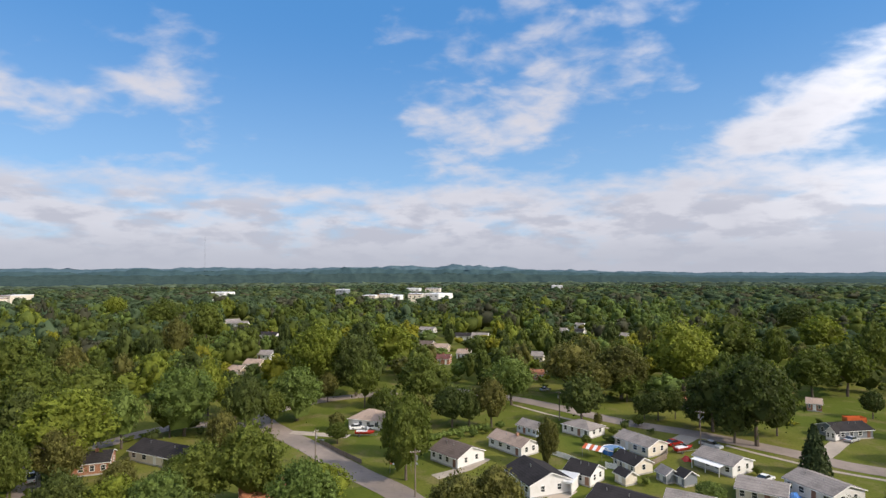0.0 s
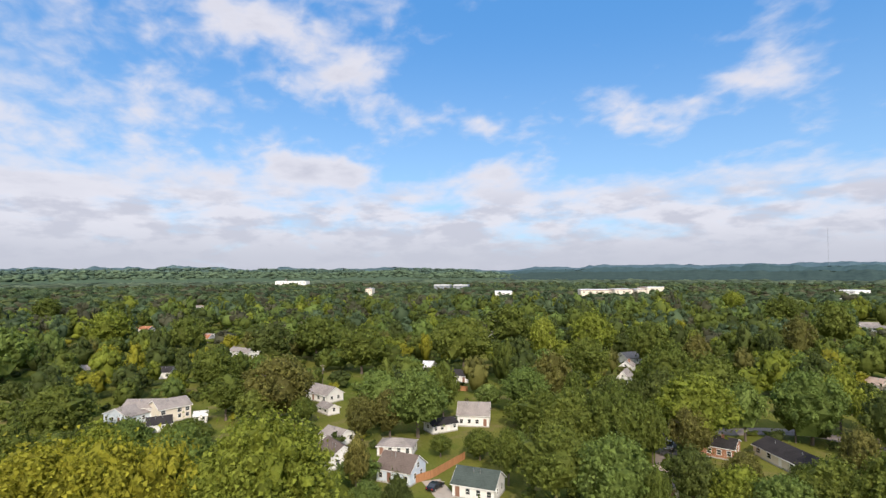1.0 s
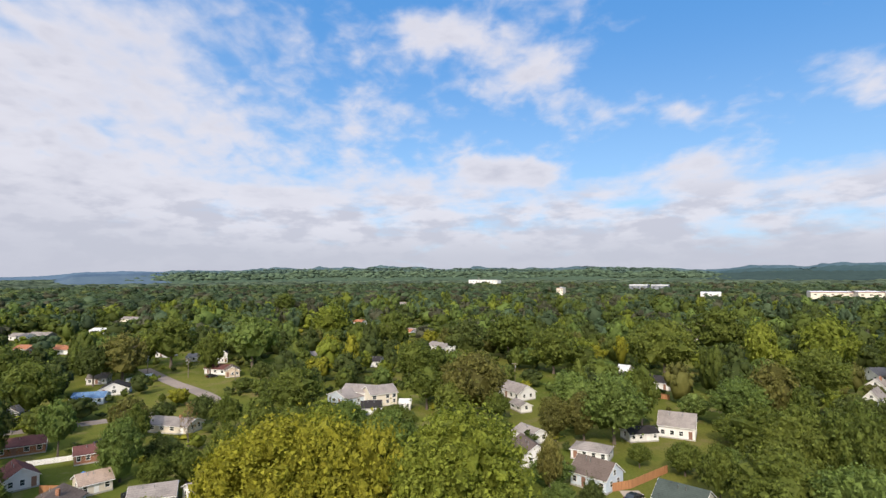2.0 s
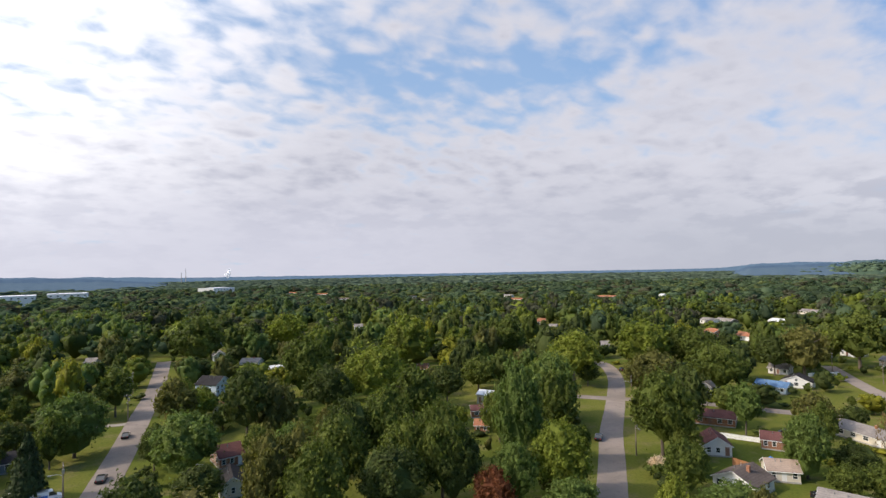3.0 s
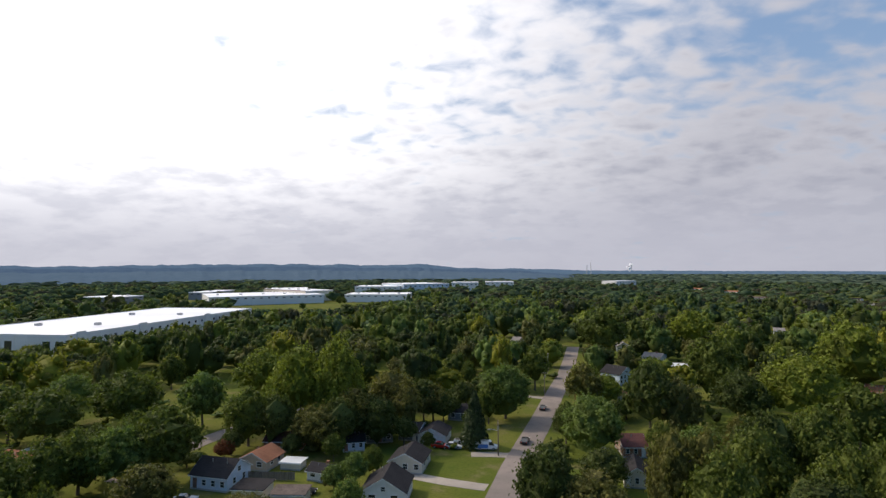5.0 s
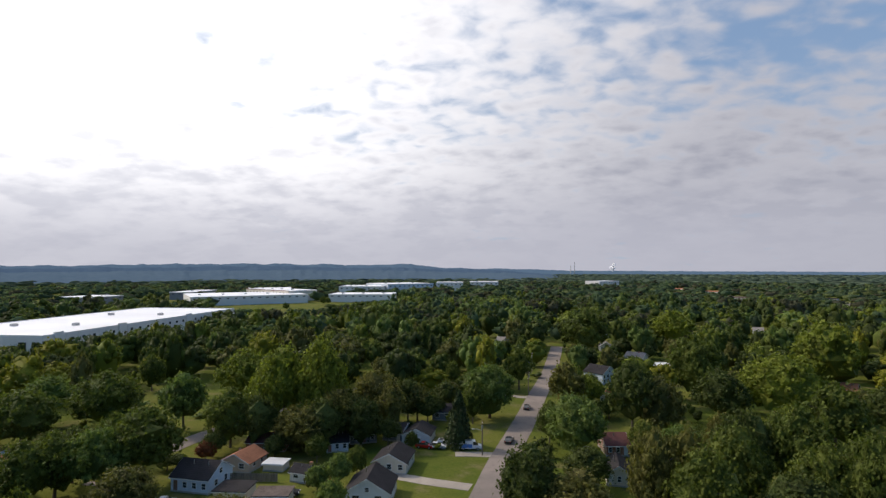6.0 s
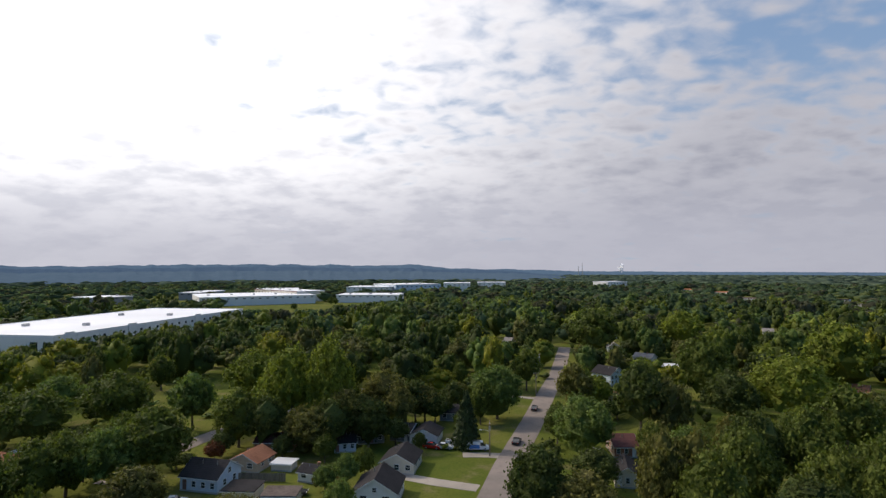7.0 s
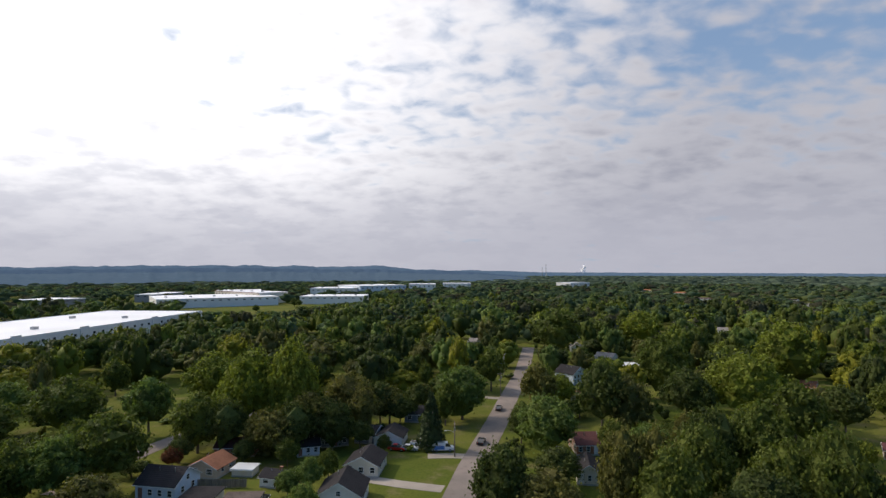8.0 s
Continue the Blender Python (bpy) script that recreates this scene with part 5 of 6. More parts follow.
house(104.1, -124.7, 170.6, 7.8, 6.0, 'flat', 2.8, 0.3, 'cream', 'white', windows=0)  # 162 m
house(106.0, -119.1, 163.6, 10.6, 8.0, 'x', 2.6, 1.6, 'brick', 'rust', windows=1)  # 159 m
house(34.1, -193.4, 159.3, 4.5, 8.0, 'y', 2.8, 2.2, 'white', 'slate', windows=1)  # 196 m

# small white and brown houses between the far trees
house(-183.0, 462.1, -15.1, 20.8, 9.0, 'x', 3.0, 2.0, 'white', 'grey', windows=2)  # 497 m
house(-127.0, 374.7, -13.9, 14.6, 9.0, 'x', 3.0, 2.0, 'white', 'slate', windows=2)  # 396 m
house(-96.5, 285.0, -14.5, 7.9, 9.0, 'x', 3.0, 2.0, 'white', 'grey', windows=2)  # 301 m
house(-16.4, 322.7, -14.5, 10.3, 9.0, 'x', 3.0, 2.0, 'tan_wall', 'brown', windows=2)  # 323 m
house(-7.1, 308.9, -14.0, 9.8, 9.0, 'x', 3.0, 2.0, 'tan_wall', 'tan', windows=2)  # 309 m
house(-6.8, 269.3, -10.4, 10.1, 9.0, 'x', 3.0, 2.0, 'brick', 'maroon', windows=2)  # 269 m
house(5.9, 364.9, -14.9, 13.0, 9.0, 'x', 3.0, 2.0, 'white', 'slate', windows=2)  # 365 m
house(19.0, 364.5, -17.7, 10.7, 9.0, 'x', 3.0, 2.0, 'white', 'grey', windows=2)  # 365 m
house(-18.1, 405.9, -20.3, 11.7, 9.0, 'x', 3.0, 2.0, 'white', 'grey', windows=2)  # 406 m
house(81.7, 395.6, -33.2, 6.8, 9.0, 'x', 3.0, 2.0, 'white', 'grey', windows=2)  # 404 m
house(103.7, 434.3, -36.7, 7.5, 9.0, 'x', 3.0, 2.0, 'white', 'grey', windows=2)  # 447 m
house(92.6, 388.3, -33.2, 6.5, 9.0, 'x', 3.0, 2.0, 'white', 'slate', windows=2)  # 399 m
house(116.4, 361.9, -36.5, 5.2, 9.0, 'x', 3.0, 2.0, 'white', 'grey', windows=2)  # 380 m
house(6.9, 286.5, -16.0, 7.2, 9.0, 'x', 3.0, 2.0, 'white', 'tan', windows=2)  # 287 m
house(44.2, 276.7, -17.4, 6.2, 9.0, 'x', 3.0, 2.0, 'cream', 'grey', windows=2)  # 280 m
house(-95.1, 237.8, -10.1, 8.0, 9.0, 'x', 3.0, 2.0, 'tan_wall', 'tan', windows=2)  # 256 m
house(-93.0, 255.5, -10.9, 8.6, 9.0, 'x', 3.0, 2.0, 'tan_wall', 'tan', windows=2)  # 272 m
house(-383.6, 48.4, 37.6, 8.4, 9.0, 'x', 3.0, 2.0, 'white', 'grey', windows=2)  # 387 m
house(-290.7, 210.8, 32.4, 7.0, 9.0, 'x', 3.0, 2.0, 'white', 'grey', windows=2)  # 359 m
house(-211.6, 116.4, 41.3, 4.7, 9.0, 'x', 3.0, 2.0, 'white', 'white', windows=2)  # 242 m
house(-704.2, 80.6, 30.5, 21.7, 9.0, 'x', 3.0, 2.0, 'white', 'grey', windows=2)  # 709 m
house(-188.8, 474.8, 40.2, 13.9, 9.0, 'x', 3.0, 2.0, 'white', 'grey', windows=2)  # 511 m
house(-417.3, -213.1, 64.8, 15.1, 9.0, 'x', 3.0, 2.0, 'white', 'grey', windows=2)  # 469 m
house(-421.4, -203.8, 65.6, 16.9, 9.0, 'x', 3.0, 2.0, 'slate_wall', 'grey', windows=2)  # 468 m
house(-348.0, -175.2, 64.8, 10.1, 9.0, 'x', 3.0, 2.0, 'brick', 'rust', windows=2)  # 390 m
house(-340.8, -153.7, 67.3, 12.4, 9.0, 'x', 3.0, 2.0, 'white', 'rust', windows=2)  # 374 m
house(-441.5, -173.6, 61.6, 14.4, 9.0, 'x', 3.0, 2.0, 'white', 'white', windows=2)  # 474 m
house(-548.2, -194.0, 62.3, 25.3, 9.0, 'x', 3.0, 2.0, 'cream', 'grey', windows=2)  # 582 m
house(-281.7, -13.9, 64.3, 7.5, 9.0, 'x', 3.0, 2.0, 'white', 'grey', windows=2)  # 282 m
house(-460.6, 14.2, 51.5, 11.5, 9.0, 'x', 3.0, 2.0, 'white', 'rust', windows=2)  # 461 m
house(-259.2, 13.9, 67.2, 8.3, 9.0, 'x', 3.0, 2.0, 'white', 'slate', windows=2)  # 260 m
house(-376.0, 46.3, 50.1, 7.3, 9.0, 'x', 3.0, 2.0, 'white', 'rust', windows=2)  # 379 m
house(-314.2, -91.8, 62.5, 7.5, 9.0, 'x', 3.0, 2.0, 'white', 'slate', windows=2)  # 327 m
house(-249.9, -182.1, 130.8, 4.4, 9.0, 'x', 3.0, 2.0, 'white', 'grey', windows=2)  # 309 m
house(-325.8, -303.2, 131.9, 11.0, 9.0, 'x', 3.0, 2.0, 'tan_wall', 'rust', windows=2)  # 445 m
house(-301.2, -264.5, 119.6, 5.7, 9.0, 'x', 3.0, 2.0, 'white', 'grey', windows=2)  # 401 m
house(-135.8, -193.9, 138.4, 4.7, 9.0, 'x', 3.0, 2.0, 'brick', 'rust', windows=2)  # 237 m
house(-83.7, -265.7, 142.2, 8.9, 9.0, 'x', 3.0, 2.0, 'white', 'grey', windows=2)  # 279 m
house(-97.1, -362.0, 122.5, 6.0, 9.0, 'x', 3.0, 2.0, 'white', 'grey', windows=2)  # 375 m
house(-609.8, -632.1, 98.9, 20.1, 9.0, 'x', 3.0, 2.0, 'white', 'grey', windows=2)  # 878 m
house(-538.7, -543.2, 113.5, 19.4, 9.0, 'x', 3.0, 2.0, 'tan_wall', 'rust', windows=2)  # 765 m
house(-653.7, -480.7, 124.0, 25.6, 9.0, 'x', 3.0, 2.0, 'brick', 'rust', windows=2)  # 811 m
house(-736.8, -435.5, 61.2, 11.7, 9.0, 'x', 3.0, 2.0, 'white', 'white', windows=2)  # 856 m
house(-455.2, -1130.5, 114.2, 31.4, 9.0, 'x', 3.0, 2.0, 'white', 'rust', windows=2)  # 1219 m
house(-460.6, -1001.4, 124.1, 27.2, 9.0, 'x', 3.0, 2.0, 'white', 'rust', windows=2)  # 1102 m
house(-400.0, -787.3, 139.5, 21.3, 9.0, 'x', 3.0, 2.0, 'white', 'brown', windows=2)  # 883 m
house(-205.2, -375.4, 152.2, 6.5, 9.0, 'x', 3.0, 2.0, 'white', 'grey', windows=2)  # 428 m
house(-26.3, -323.9, 152.6, 5.0, 9.0, 'x', 3.0, 2.0, 'white', 'grey', windows=2)  # 325 m
house(-506.3, -747.1, 121.7, 14.5, 9.0, 'x', 3.0, 2.0, 'white', 'slate', windows=2)  # 902 m
house(-452.5, -639.9, 124.1, 10.9, 9.0, 'x', 3.0, 2.0, 'white', 'grey', windows=2)  # 784 m

# trees by the road bend
tree(-83.7, 122.6, 19.2, 20.6, 'yellow')
tree(-106.4, 140.0, 15.6, 11.4, 'dark')
tree(-82.9, 105.5, 14.3, 7.5, 'green')
tree(-100.1, 154.3, 18.8, 18.9, 'green')
tree(-118.5, 160.0, 19.5, 18.0, 'green')
tree(-82.6, 141.9, 15.1, 11.6, 'light')
tree(-71.8, 152.9, 18.9, 17.2, 'light')
tree(-53.7, 150.1, 17.8, 12.3, 'dark')
tree(-50.4, 125.7, 13.9, 7.7, 'olive')
tree(-45.2, 102.8, 13.4, 12.0, 'green')
tree(-36.9, 105.1, 16.4, 13.3, 'green')
tree(-55.9, 93.4, 10.7, 10.4, 'yellow')
tree(-47.8, 93.3, 11.7, 10.4, 'light')
tree(-23.4, 92.2, 14.1, 12.1, 'light')
tree(-44.7, 168.1, 16.2, 15.8, 'light')
tree(-46.6, 202.4, 25.8, 20.7, 'yellow')
tree(-31.8, 200.4, 22.9, 17.5, 'dark')
tree(-25.7, 264.7, 21.1, 23.2, 'yellow')
tree(-26.3, 183.7, 15.3, 10.3, 'green')
tree(-6.4, 179.8, 17.7, 18.4, 'green')
tree(-8.2, 120.3, 18.2, 11.3, 'green')
tree(2.5, 160.2, 12.2, 12.3, 'dark')
tree(13.9, 160.1, 14.1, 9.5, 'olive')
tree(23.0, 186.9, 16.2, 16.3, 'light')
tree(40.8, 162.7, 14.4, 14.0, 'dark')
tree(46.0, 199.2, 18.7, 20.5, 'olive')
tree(62.8, 194.6, 19.2, 19.9, 'olive')
tree(24.2, 128.3, 11.4, 5.5, 'olive')
tree(61.3, 168.6, 8.0, 6.9, 'dark')
tree(70.7, 168.5, 8.9, 6.6, 'dark')
tree(80.7, 142.4, 23.1, 19.6, 'dark')
tree(75.5, 154.9, 18.1, 15.0, 'dark')
tree(90.7, 207.9, 25.9, 24.5, 'yellow')
tree(134.2, 257.4, 23.9, 26.3, 'green')
tree(204.6, 298.0, 21.0, 23.1, 'yellow')
tree(129.6, 193.6, 17.6, 15.9, 'green')
tree(144.9, 197.7, 19.6, 17.2, 'green')
tree(243.3, 379.7, 21.5, 23.7, 'dark')
tree(82.3, 122.8, 11.2, 7.0, 'conifer')
tree(146.2, 241.3, 20.2, 10.4, 'green')
tree(169.8, 216.9, 24.4, 15.6, 'green')
tree(64.8, 166.7, 9.3, 8.5, 'dark')
tree(2.3, 92.0, 11.5, 10.7, 'olive')
tree(9.0, 93.9, 11.9, 10.0, 'olive')
tree(-27.9, 145.5, 5.6, 6.1, 'green')
tree(130.5, 167.8, 8.9, 6.9, 'dark')
tree(91.1, 151.1, 12.6, 9.3, 'dark')
tree(-23.5, 183.7, 4.1, 3.8, 'green')
tree(56.7, 160.8, 3.3, 3.6, 'green')
tree(-33.2, 120.5, 2.4, 2.7, 'green')
tree(-135.9, 280.4, 22.4, 15.0, 'olive')
tree(-137.8, 203.8, 18.7, 11.7, 'olive')
tree(-212.8, 282.0, 13.3, 10.4, 'light')
tree(-333.7, 557.9, 21.4, 23.6, 'yellow')
tree(-147.0, 340.7, 25.2, 21.0, 'green')
tree(-227.4, 445.7, 23.7, 25.3, 'green')
tree(-49.6, 159.2, 11.3, 9.8, 'green')
tree(-75.0, 151.4, 13.0, 9.3, 'green')
tree(-80.0, 114.8, 12.7, 10.5, 'olive')
tree(63.4, 190.4, 10.1, 11.1, 'green')
tree(51.1, 188.1, 14.3, 13.5, 'olive')
tree(-40.2, 191.8, 10.1, 7.9, 'olive')
tree(7.4, 159.6, 11.0, 8.2, 'dark')
tree(76.1, 144.8, 13.9, 11.8, 'dark')
tree(73.8, 159.4, 9.2, 9.8, 'dark')
tree(-34.1, 106.4, 10.7, 6.5, 'green')
tree(4.6, 149.0, 2.1, 2.3, 'light')
tree(8.2, 151.0, 2.3, 2.5, 'light')
tree(12.1, 154.0, 2.5, 2.7, 'light')
tree(16.2, 157.3, 2.7, 3.0, 'light')
tree(46.5, 151.6, 2.6, 2.9, 'green')
tree(37.1, 143.8, 2.6, 2.9, 'green')
tree(44.8, 160.3, 4.2, 2.6, 'olive')
tree(22.3, 140.8, 2.4, 2.7, 'green')
tree(69.1, 122.2, 2.0, 2.2, 'green')

# trees of the wooded streets
tree(-165.4, 43.1, 19.7, 21.0, 'olive')
tree(-175.9, 29.8, 13.5, 14.8, 'green')
tree(-211.8, 32.0, 17.0, 17.2, 'green')
tree(-223.3, 93.4, 20.1, 22.1, 'green')
tree(-130.6, 70.9, 18.1, 17.5, 'light')
tree(-138.5, 83.7, 18.1, 9.9, 'green')
tree(-100.8, 41.2, 13.0, 5.3, 'olive')
tree(-133.0, 110.0, 14.8, 15.7, 'light')
tree(-144.6, 104.4, 8.1, 8.9, 'light')
tree(-91.8, 88.5, 17.6, 13.3, 'green')
tree(-85.7, 95.7, 19.4, 14.0, 'green')
tree(-105.9, 92.9, 14.8, 14.9, 'green')
tree(-77.7, 71.5, 15.6, 15.3, 'green')
tree(-67.3, 75.6, 16.0, 13.8, 'light')
tree(-85.3, 103.6, 16.0, 8.0, 'green')
tree(-189.6, 199.2, 24.5, 22.4, 'yellow')
tree(-202.5, 179.1, 22.3, 14.2, 'yellow')
tree(-154.1, 158.6, 17.9, 19.7, 'green')
tree(-165.1, 209.3, 21.0, 18.5, 'green')
tree(-240.8, 187.6, 25.5, 28.0, 'green')
tree(-199.4, 130.6, 24.9, 27.4, 'green')
tree(-262.5, 86.0, 22.6, 24.9, 'green')
tree(-258.7, 63.4, 21.3, 21.4, 'dark')
tree(-60.2, 77.6, 12.0, 5.6, 'green')
tree(-136.4, 57.1, 11.9, 9.0, 'olive')
tree(-134.6, 64.5, 12.8, 10.6, 'olive')
tree(-107.5, 75.0, 7.3, 8.0, 'green')
tree(-114.1, 68.1, 5.4, 5.9, 'green')
tree(-91.9, 71.3, 11.6, 8.2, 'green')
tree(-100.6, 97.4, 13.8, 15.2, 'green')
tree(-94.0, 108.0, 15.2, 11.1, 'green')
tree(-162.3, 35.1, 11.2, 12.3, 'green')
tree(-301.1, 32.2, 22.5, 19.7, 'green')
tree(-157.7, 47.6, 8.9, 8.2, 'green')
tree(-97.0, 149.8, 11.4, 11.5, 'light')
tree(-90.7, -7.6, 22.1, 24.1, 'gold')
tree(-88.2, 5.7, 21.2, 15.2, 'gold')
tree(-85.6, 20.1, 23.1, 22.2, 'yellow')
tree(-92.1, -15.5, 18.6, 13.4, 'gold')
tree(-89.4, -0.9, 21.8, 17.0, 'gold')
tree(-84.5, 12.3, 17.9, 12.1, 'yellow')
tree(-130.5, -44.9, 13.5, 9.3, 'light')
tree(-126.5, -30.7, 7.5, 8.2, 'green')
tree(-121.8, -35.3, 7.5, 7.0, 'green')
tree(-150.6, -65.7, 14.0, 8.7, 'light')
tree(-265.4, -36.3, 23.9, 24.2, 'light')
tree(-170.9, -11.0, 16.1, 17.7, 'green')
tree(-186.8, -89.9, 18.1, 19.9, 'green')
tree(-225.3, -116.2, 18.1, 16.7, 'green')
tree(-145.1, -78.4, 17.8, 11.3, 'dark')
tree(-103.4, -56.7, 10.7, 8.5, 'green')
tree(-162.3, -53.9, 11.5, 10.8, 'olive')
tree(-150.5, -36.0, 12.6, 4.7, 'bare')
tree(-150.4, -18.3, 12.5, 9.2, 'green')
tree(-373.6, -0.9, 22.4, 24.7, 'yellow')
tree(-256.5, -52.7, 18.0, 11.6, 'green')
tree(-278.8, -74.6, 23.7, 24.3, 'green')
tree(-240.7, -92.9, 15.9, 14.1, 'dark')
tree(-246.9, -84.4, 20.0, 19.3, 'olive')
tree(-594.4, -49.7, 22.0, 24.2, 'green')
tree(-159.9, -28.6, 10.9, 9.4, 'green')
tree(-229.0, -28.0, 9.0, 9.9, 'dark')
tree(-201.7, -56.6, 3.9, 2.7, 'green')
tree(-232.4, -69.5, 3.3, 2.2, 'green')
tree(-149.3, -47.8, 12.0, 7.1, 'green')

# trees round the side road
tree(-167.9, -135.3, 20.8, 20.9, 'yellow')
tree(-87.5, -86.3, 24.8, 11.5, 'light')
tree(-117.8, -103.6, 21.2, 15.3, 'light')
tree(-82.8, -70.6, 15.5, 12.1, 'yellow')
tree(-118.4, -70.2, 20.3, 15.7, 'green')
tree(-168.4, -102.5, 16.8, 18.5, 'olive')
tree(-213.3, -133.8, 21.8, 23.9, 'yellow')
tree(-229.1, -125.9, 18.5, 17.9, 'green')
tree(-170.6, -131.1, 10.4, 9.4, 'dark')
tree(-135.9, -154.1, 12.5, 13.4, 'green')
tree(-189.1, -191.4, 21.3, 16.2, 'green')
tree(-59.2, -88.1, 16.9, 11.2, 'green')
tree(-64.7, -84.6, 19.9, 11.9, 'green')
tree(-56.8, -108.4, 17.5, 11.8, 'dark')
tree(-66.0, -106.1, 18.3, 13.3, 'green')
tree(-49.7, -97.6, 17.1, 12.5, 'green')
tree(-34.1, -93.2, 18.3, 9.5, 'olive')
tree(-39.1, -92.0, 18.5, 9.1, 'olive')
tree(-39.6, -87.0, 16.8, 11.6, 'green')
tree(-47.4, -145.3, 20.3, 14.2, 'dark')
tree(-29.6, -131.3, 15.0, 15.0, 'light')
tree(-35.7, -170.2, 15.8, 12.1, 'olive')
tree(-13.7, -95.4, 14.7, 11.2, 'dark')
tree(-20.8, -91.9, 11.5, 12.6, 'olive')
tree(-93.1, -157.2, 20.7, 22.8, 'yellow')
tree(-83.7, -190.5, 21.6, 17.9, 'green')
tree(-122.1, -304.4, 21.7, 23.9, 'yellow')
tree(-136.9, -201.9, 25.2, 22.8, 'yellow')
tree(-66.3, -270.7, 25.7, 25.8, 'green')
tree(-69.3, -74.8, 8.8, 8.4, 'rust')
tree(-108.9, -65.7, 4.3, 4.7, 'blossom')
tree(-114.1, -60.4, 6.8, 6.5, 'green')
tree(-65.8, -82.7, 15.5, 11.5, 'dark')
tree(-53.0, -84.0, 13.8, 13.0, 'dark')
tree(-99.5, -105.0, 13.9, 9.8, 'green')
tree(-113.4, -98.2, 16.7, 12.6, 'green')
tree(-73.7, -73.9, 12.8, 9.0, 'light')
tree(-104.7, -82.0, 8.4, 3.6, 'green')
tree(-74.2, -152.6, 17.2, 15.6, 'dark')
tree(-54.0, -143.1, 17.0, 12.5, 'olive')
tree(-111.1, -141.8, 14.3, 12.6, 'dark')
tree(-90.6, -131.1, 17.6, 14.5, 'green')
tree(-119.0, -65.2, 11.1, 7.9, 'green')

# trees towards the warehouses
tree(63.6, -113.8, 16.4, 15.0, 'green')
tree(78.0, -107.8, 12.8, 12.3, 'green')
tree(69.9, -108.5, 13.7, 12.4, 'light')
tree(104.2, -132.0, 15.7, 17.3, 'green')
tree(95.1, -150.7, 16.4, 18.0, 'green')
tree(74.6, -152.7, 16.0, 12.7, 'light')
tree(55.7, -138.5, 14.5, 13.2, 'green')
tree(110.5, -201.8, 13.0, 9.7, 'green')
tree(51.3, -150.0, 18.2, 10.8, 'yellow')
tree(45.6, -149.1, 23.7, 15.4, 'yellow')
tree(35.3, -148.3, 25.4, 15.3, 'yellow')
tree(66.5, -177.8, 18.3, 20.1, 'yellow')
tree(21.5, -159.4, 15.8, 15.1, 'olive')
tree(12.7, -162.5, 12.7, 10.0, 'dark')
tree(34.8, -134.3, 11.4, 12.5, 'olive')
tree(56.2, -94.3, 11.0, 11.5, 'olive')
tree(20.8, -96.2, 8.4, 5.9, 'light')
tree(-11.6, -166.0, 16.3, 15.6, 'light')
tree(-1.9, -139.8, 14.4, 8.0, 'conifer')
tree(-1.5, -142.5, 5.5, 5.8, 'green')
tree(-0.8, -203.9, 10.8, 6.3, 'green')
tree(-25.2, -204.4, 15.0, 12.5, 'green')
tree(80.2, -102.6, 12.7, 11.7, 'green')
tree(57.6, -129.1, 4.6, 5.1, 'rust')
tree(115.6, -155.7, 14.6, 16.0, 'light')
tree(29.0, -140.0, 14.3, 11.5, 'olive')
tree(22.8, -139.2, 12.3, 11.2, 'dark')
tree(16.6, -152.3, 12.4, 10.3, 'olive')
tree(31.6, -135.6, 13.1, 11.2, 'dark')
tree(38.6, -135.5, 11.1, 9.8, 'olive')
tree(20.6, -120.4, 6.3, 4.9, 'green')
tree(9.6, -135.3, 5.1, 3.9, 'dark')
tree(6.8, -159.7, 8.4, 8.2, 'dark')
tree(48.4, -137.4, 13.4, 11.3, 'dark')
tree(57.0, -131.5, 6.0, 6.5, 'dark')
tree(25.3, -143.7, 12.0, 8.9, 'olive')
tree(16.0, -140.3, 7.1, 7.2, 'dark')
tree(9.9, -161.9, 11.2, 10.0, 'olive')
tree(41.9, -130.6, 5.6, 5.4, 'dark')
tree(31.1, -127.8, 6.5, 5.8, 'green')
tree(-6.3, -159.9, 11.7, 7.2, 'green')

# shrubs and small trees round the dark-roofed houses
tree(63.5, -122.8, 3.2, 5.0, 'dark')
tree(62.2, -124.9, 3.0, 4.5, 'dark')
tree(23.0, -112.4, 7.5, 6.0, 'light')
tree(27.0, -111.2, 5.5, 5.0, 'light')
tree(37.9, -135.5, 9.0, 8.0, 'olive')
tree(11.7, -148.8, 4.0, 4.0, 'dark')
tree(4.5, -165.6, 7.0, 6.0, 'dark')
tree(-0.6, -155.3, 5.0, 4.5, 'green')

# planted row before the long white hall
tree(161, -762, 8, 6.0, 'dark')
tree(156, -762, 9, 6.8, 'dark')
tree(149, -762, 7, 5.2, 'dark')
tree(141, -762, 8, 6.0, 'dark')
tree(135, -762, 9, 6.8, 'dark')
tree(122, -762, 7, 5.2, 'dark')
tree(116, -762, 6, 4.5, 'dark')
tree(110, -762, 5, 3.8, 'dark')
tree(103, -762, 6, 4.5, 'dark')
tree(87, -762, 6, 4.5, 'dark')
tree(180, -595, 8, 8.0, 'green')
tree(161, -690, 10, 10.0, 'green')
tree(153, -679, 9, 9.0, 'green')

# large halls, shops and a church beyond the trees
hall('warehouse', 313.0, -653.0, -150.0, 142.0, 112.0, 11.5, 'white')
hall('warehouse', 314.0, -836.0, 137.0, 124.0, 45.0, 15.0, 'tan')
hall('warehouse', 411.2, -794.0, 179.5, 30.4, 90.0, 11.5, 'grey')
hall('warehouse', 332.4, -883.5, -164.2, 69.5, 80.0, 12.2, 'white')
hall('warehouse', 165.2, -737.6, 179.7, 85.3, 60.0, 10.6, 'white')
hall('warehouse', 198.3, -965.9, 179.0, 77.7, 80.0, 14.0, 'white')
hall('warehouse', 113.6, -990.9, -145.2, 98.0, 90.0, 17.2, 'blue')
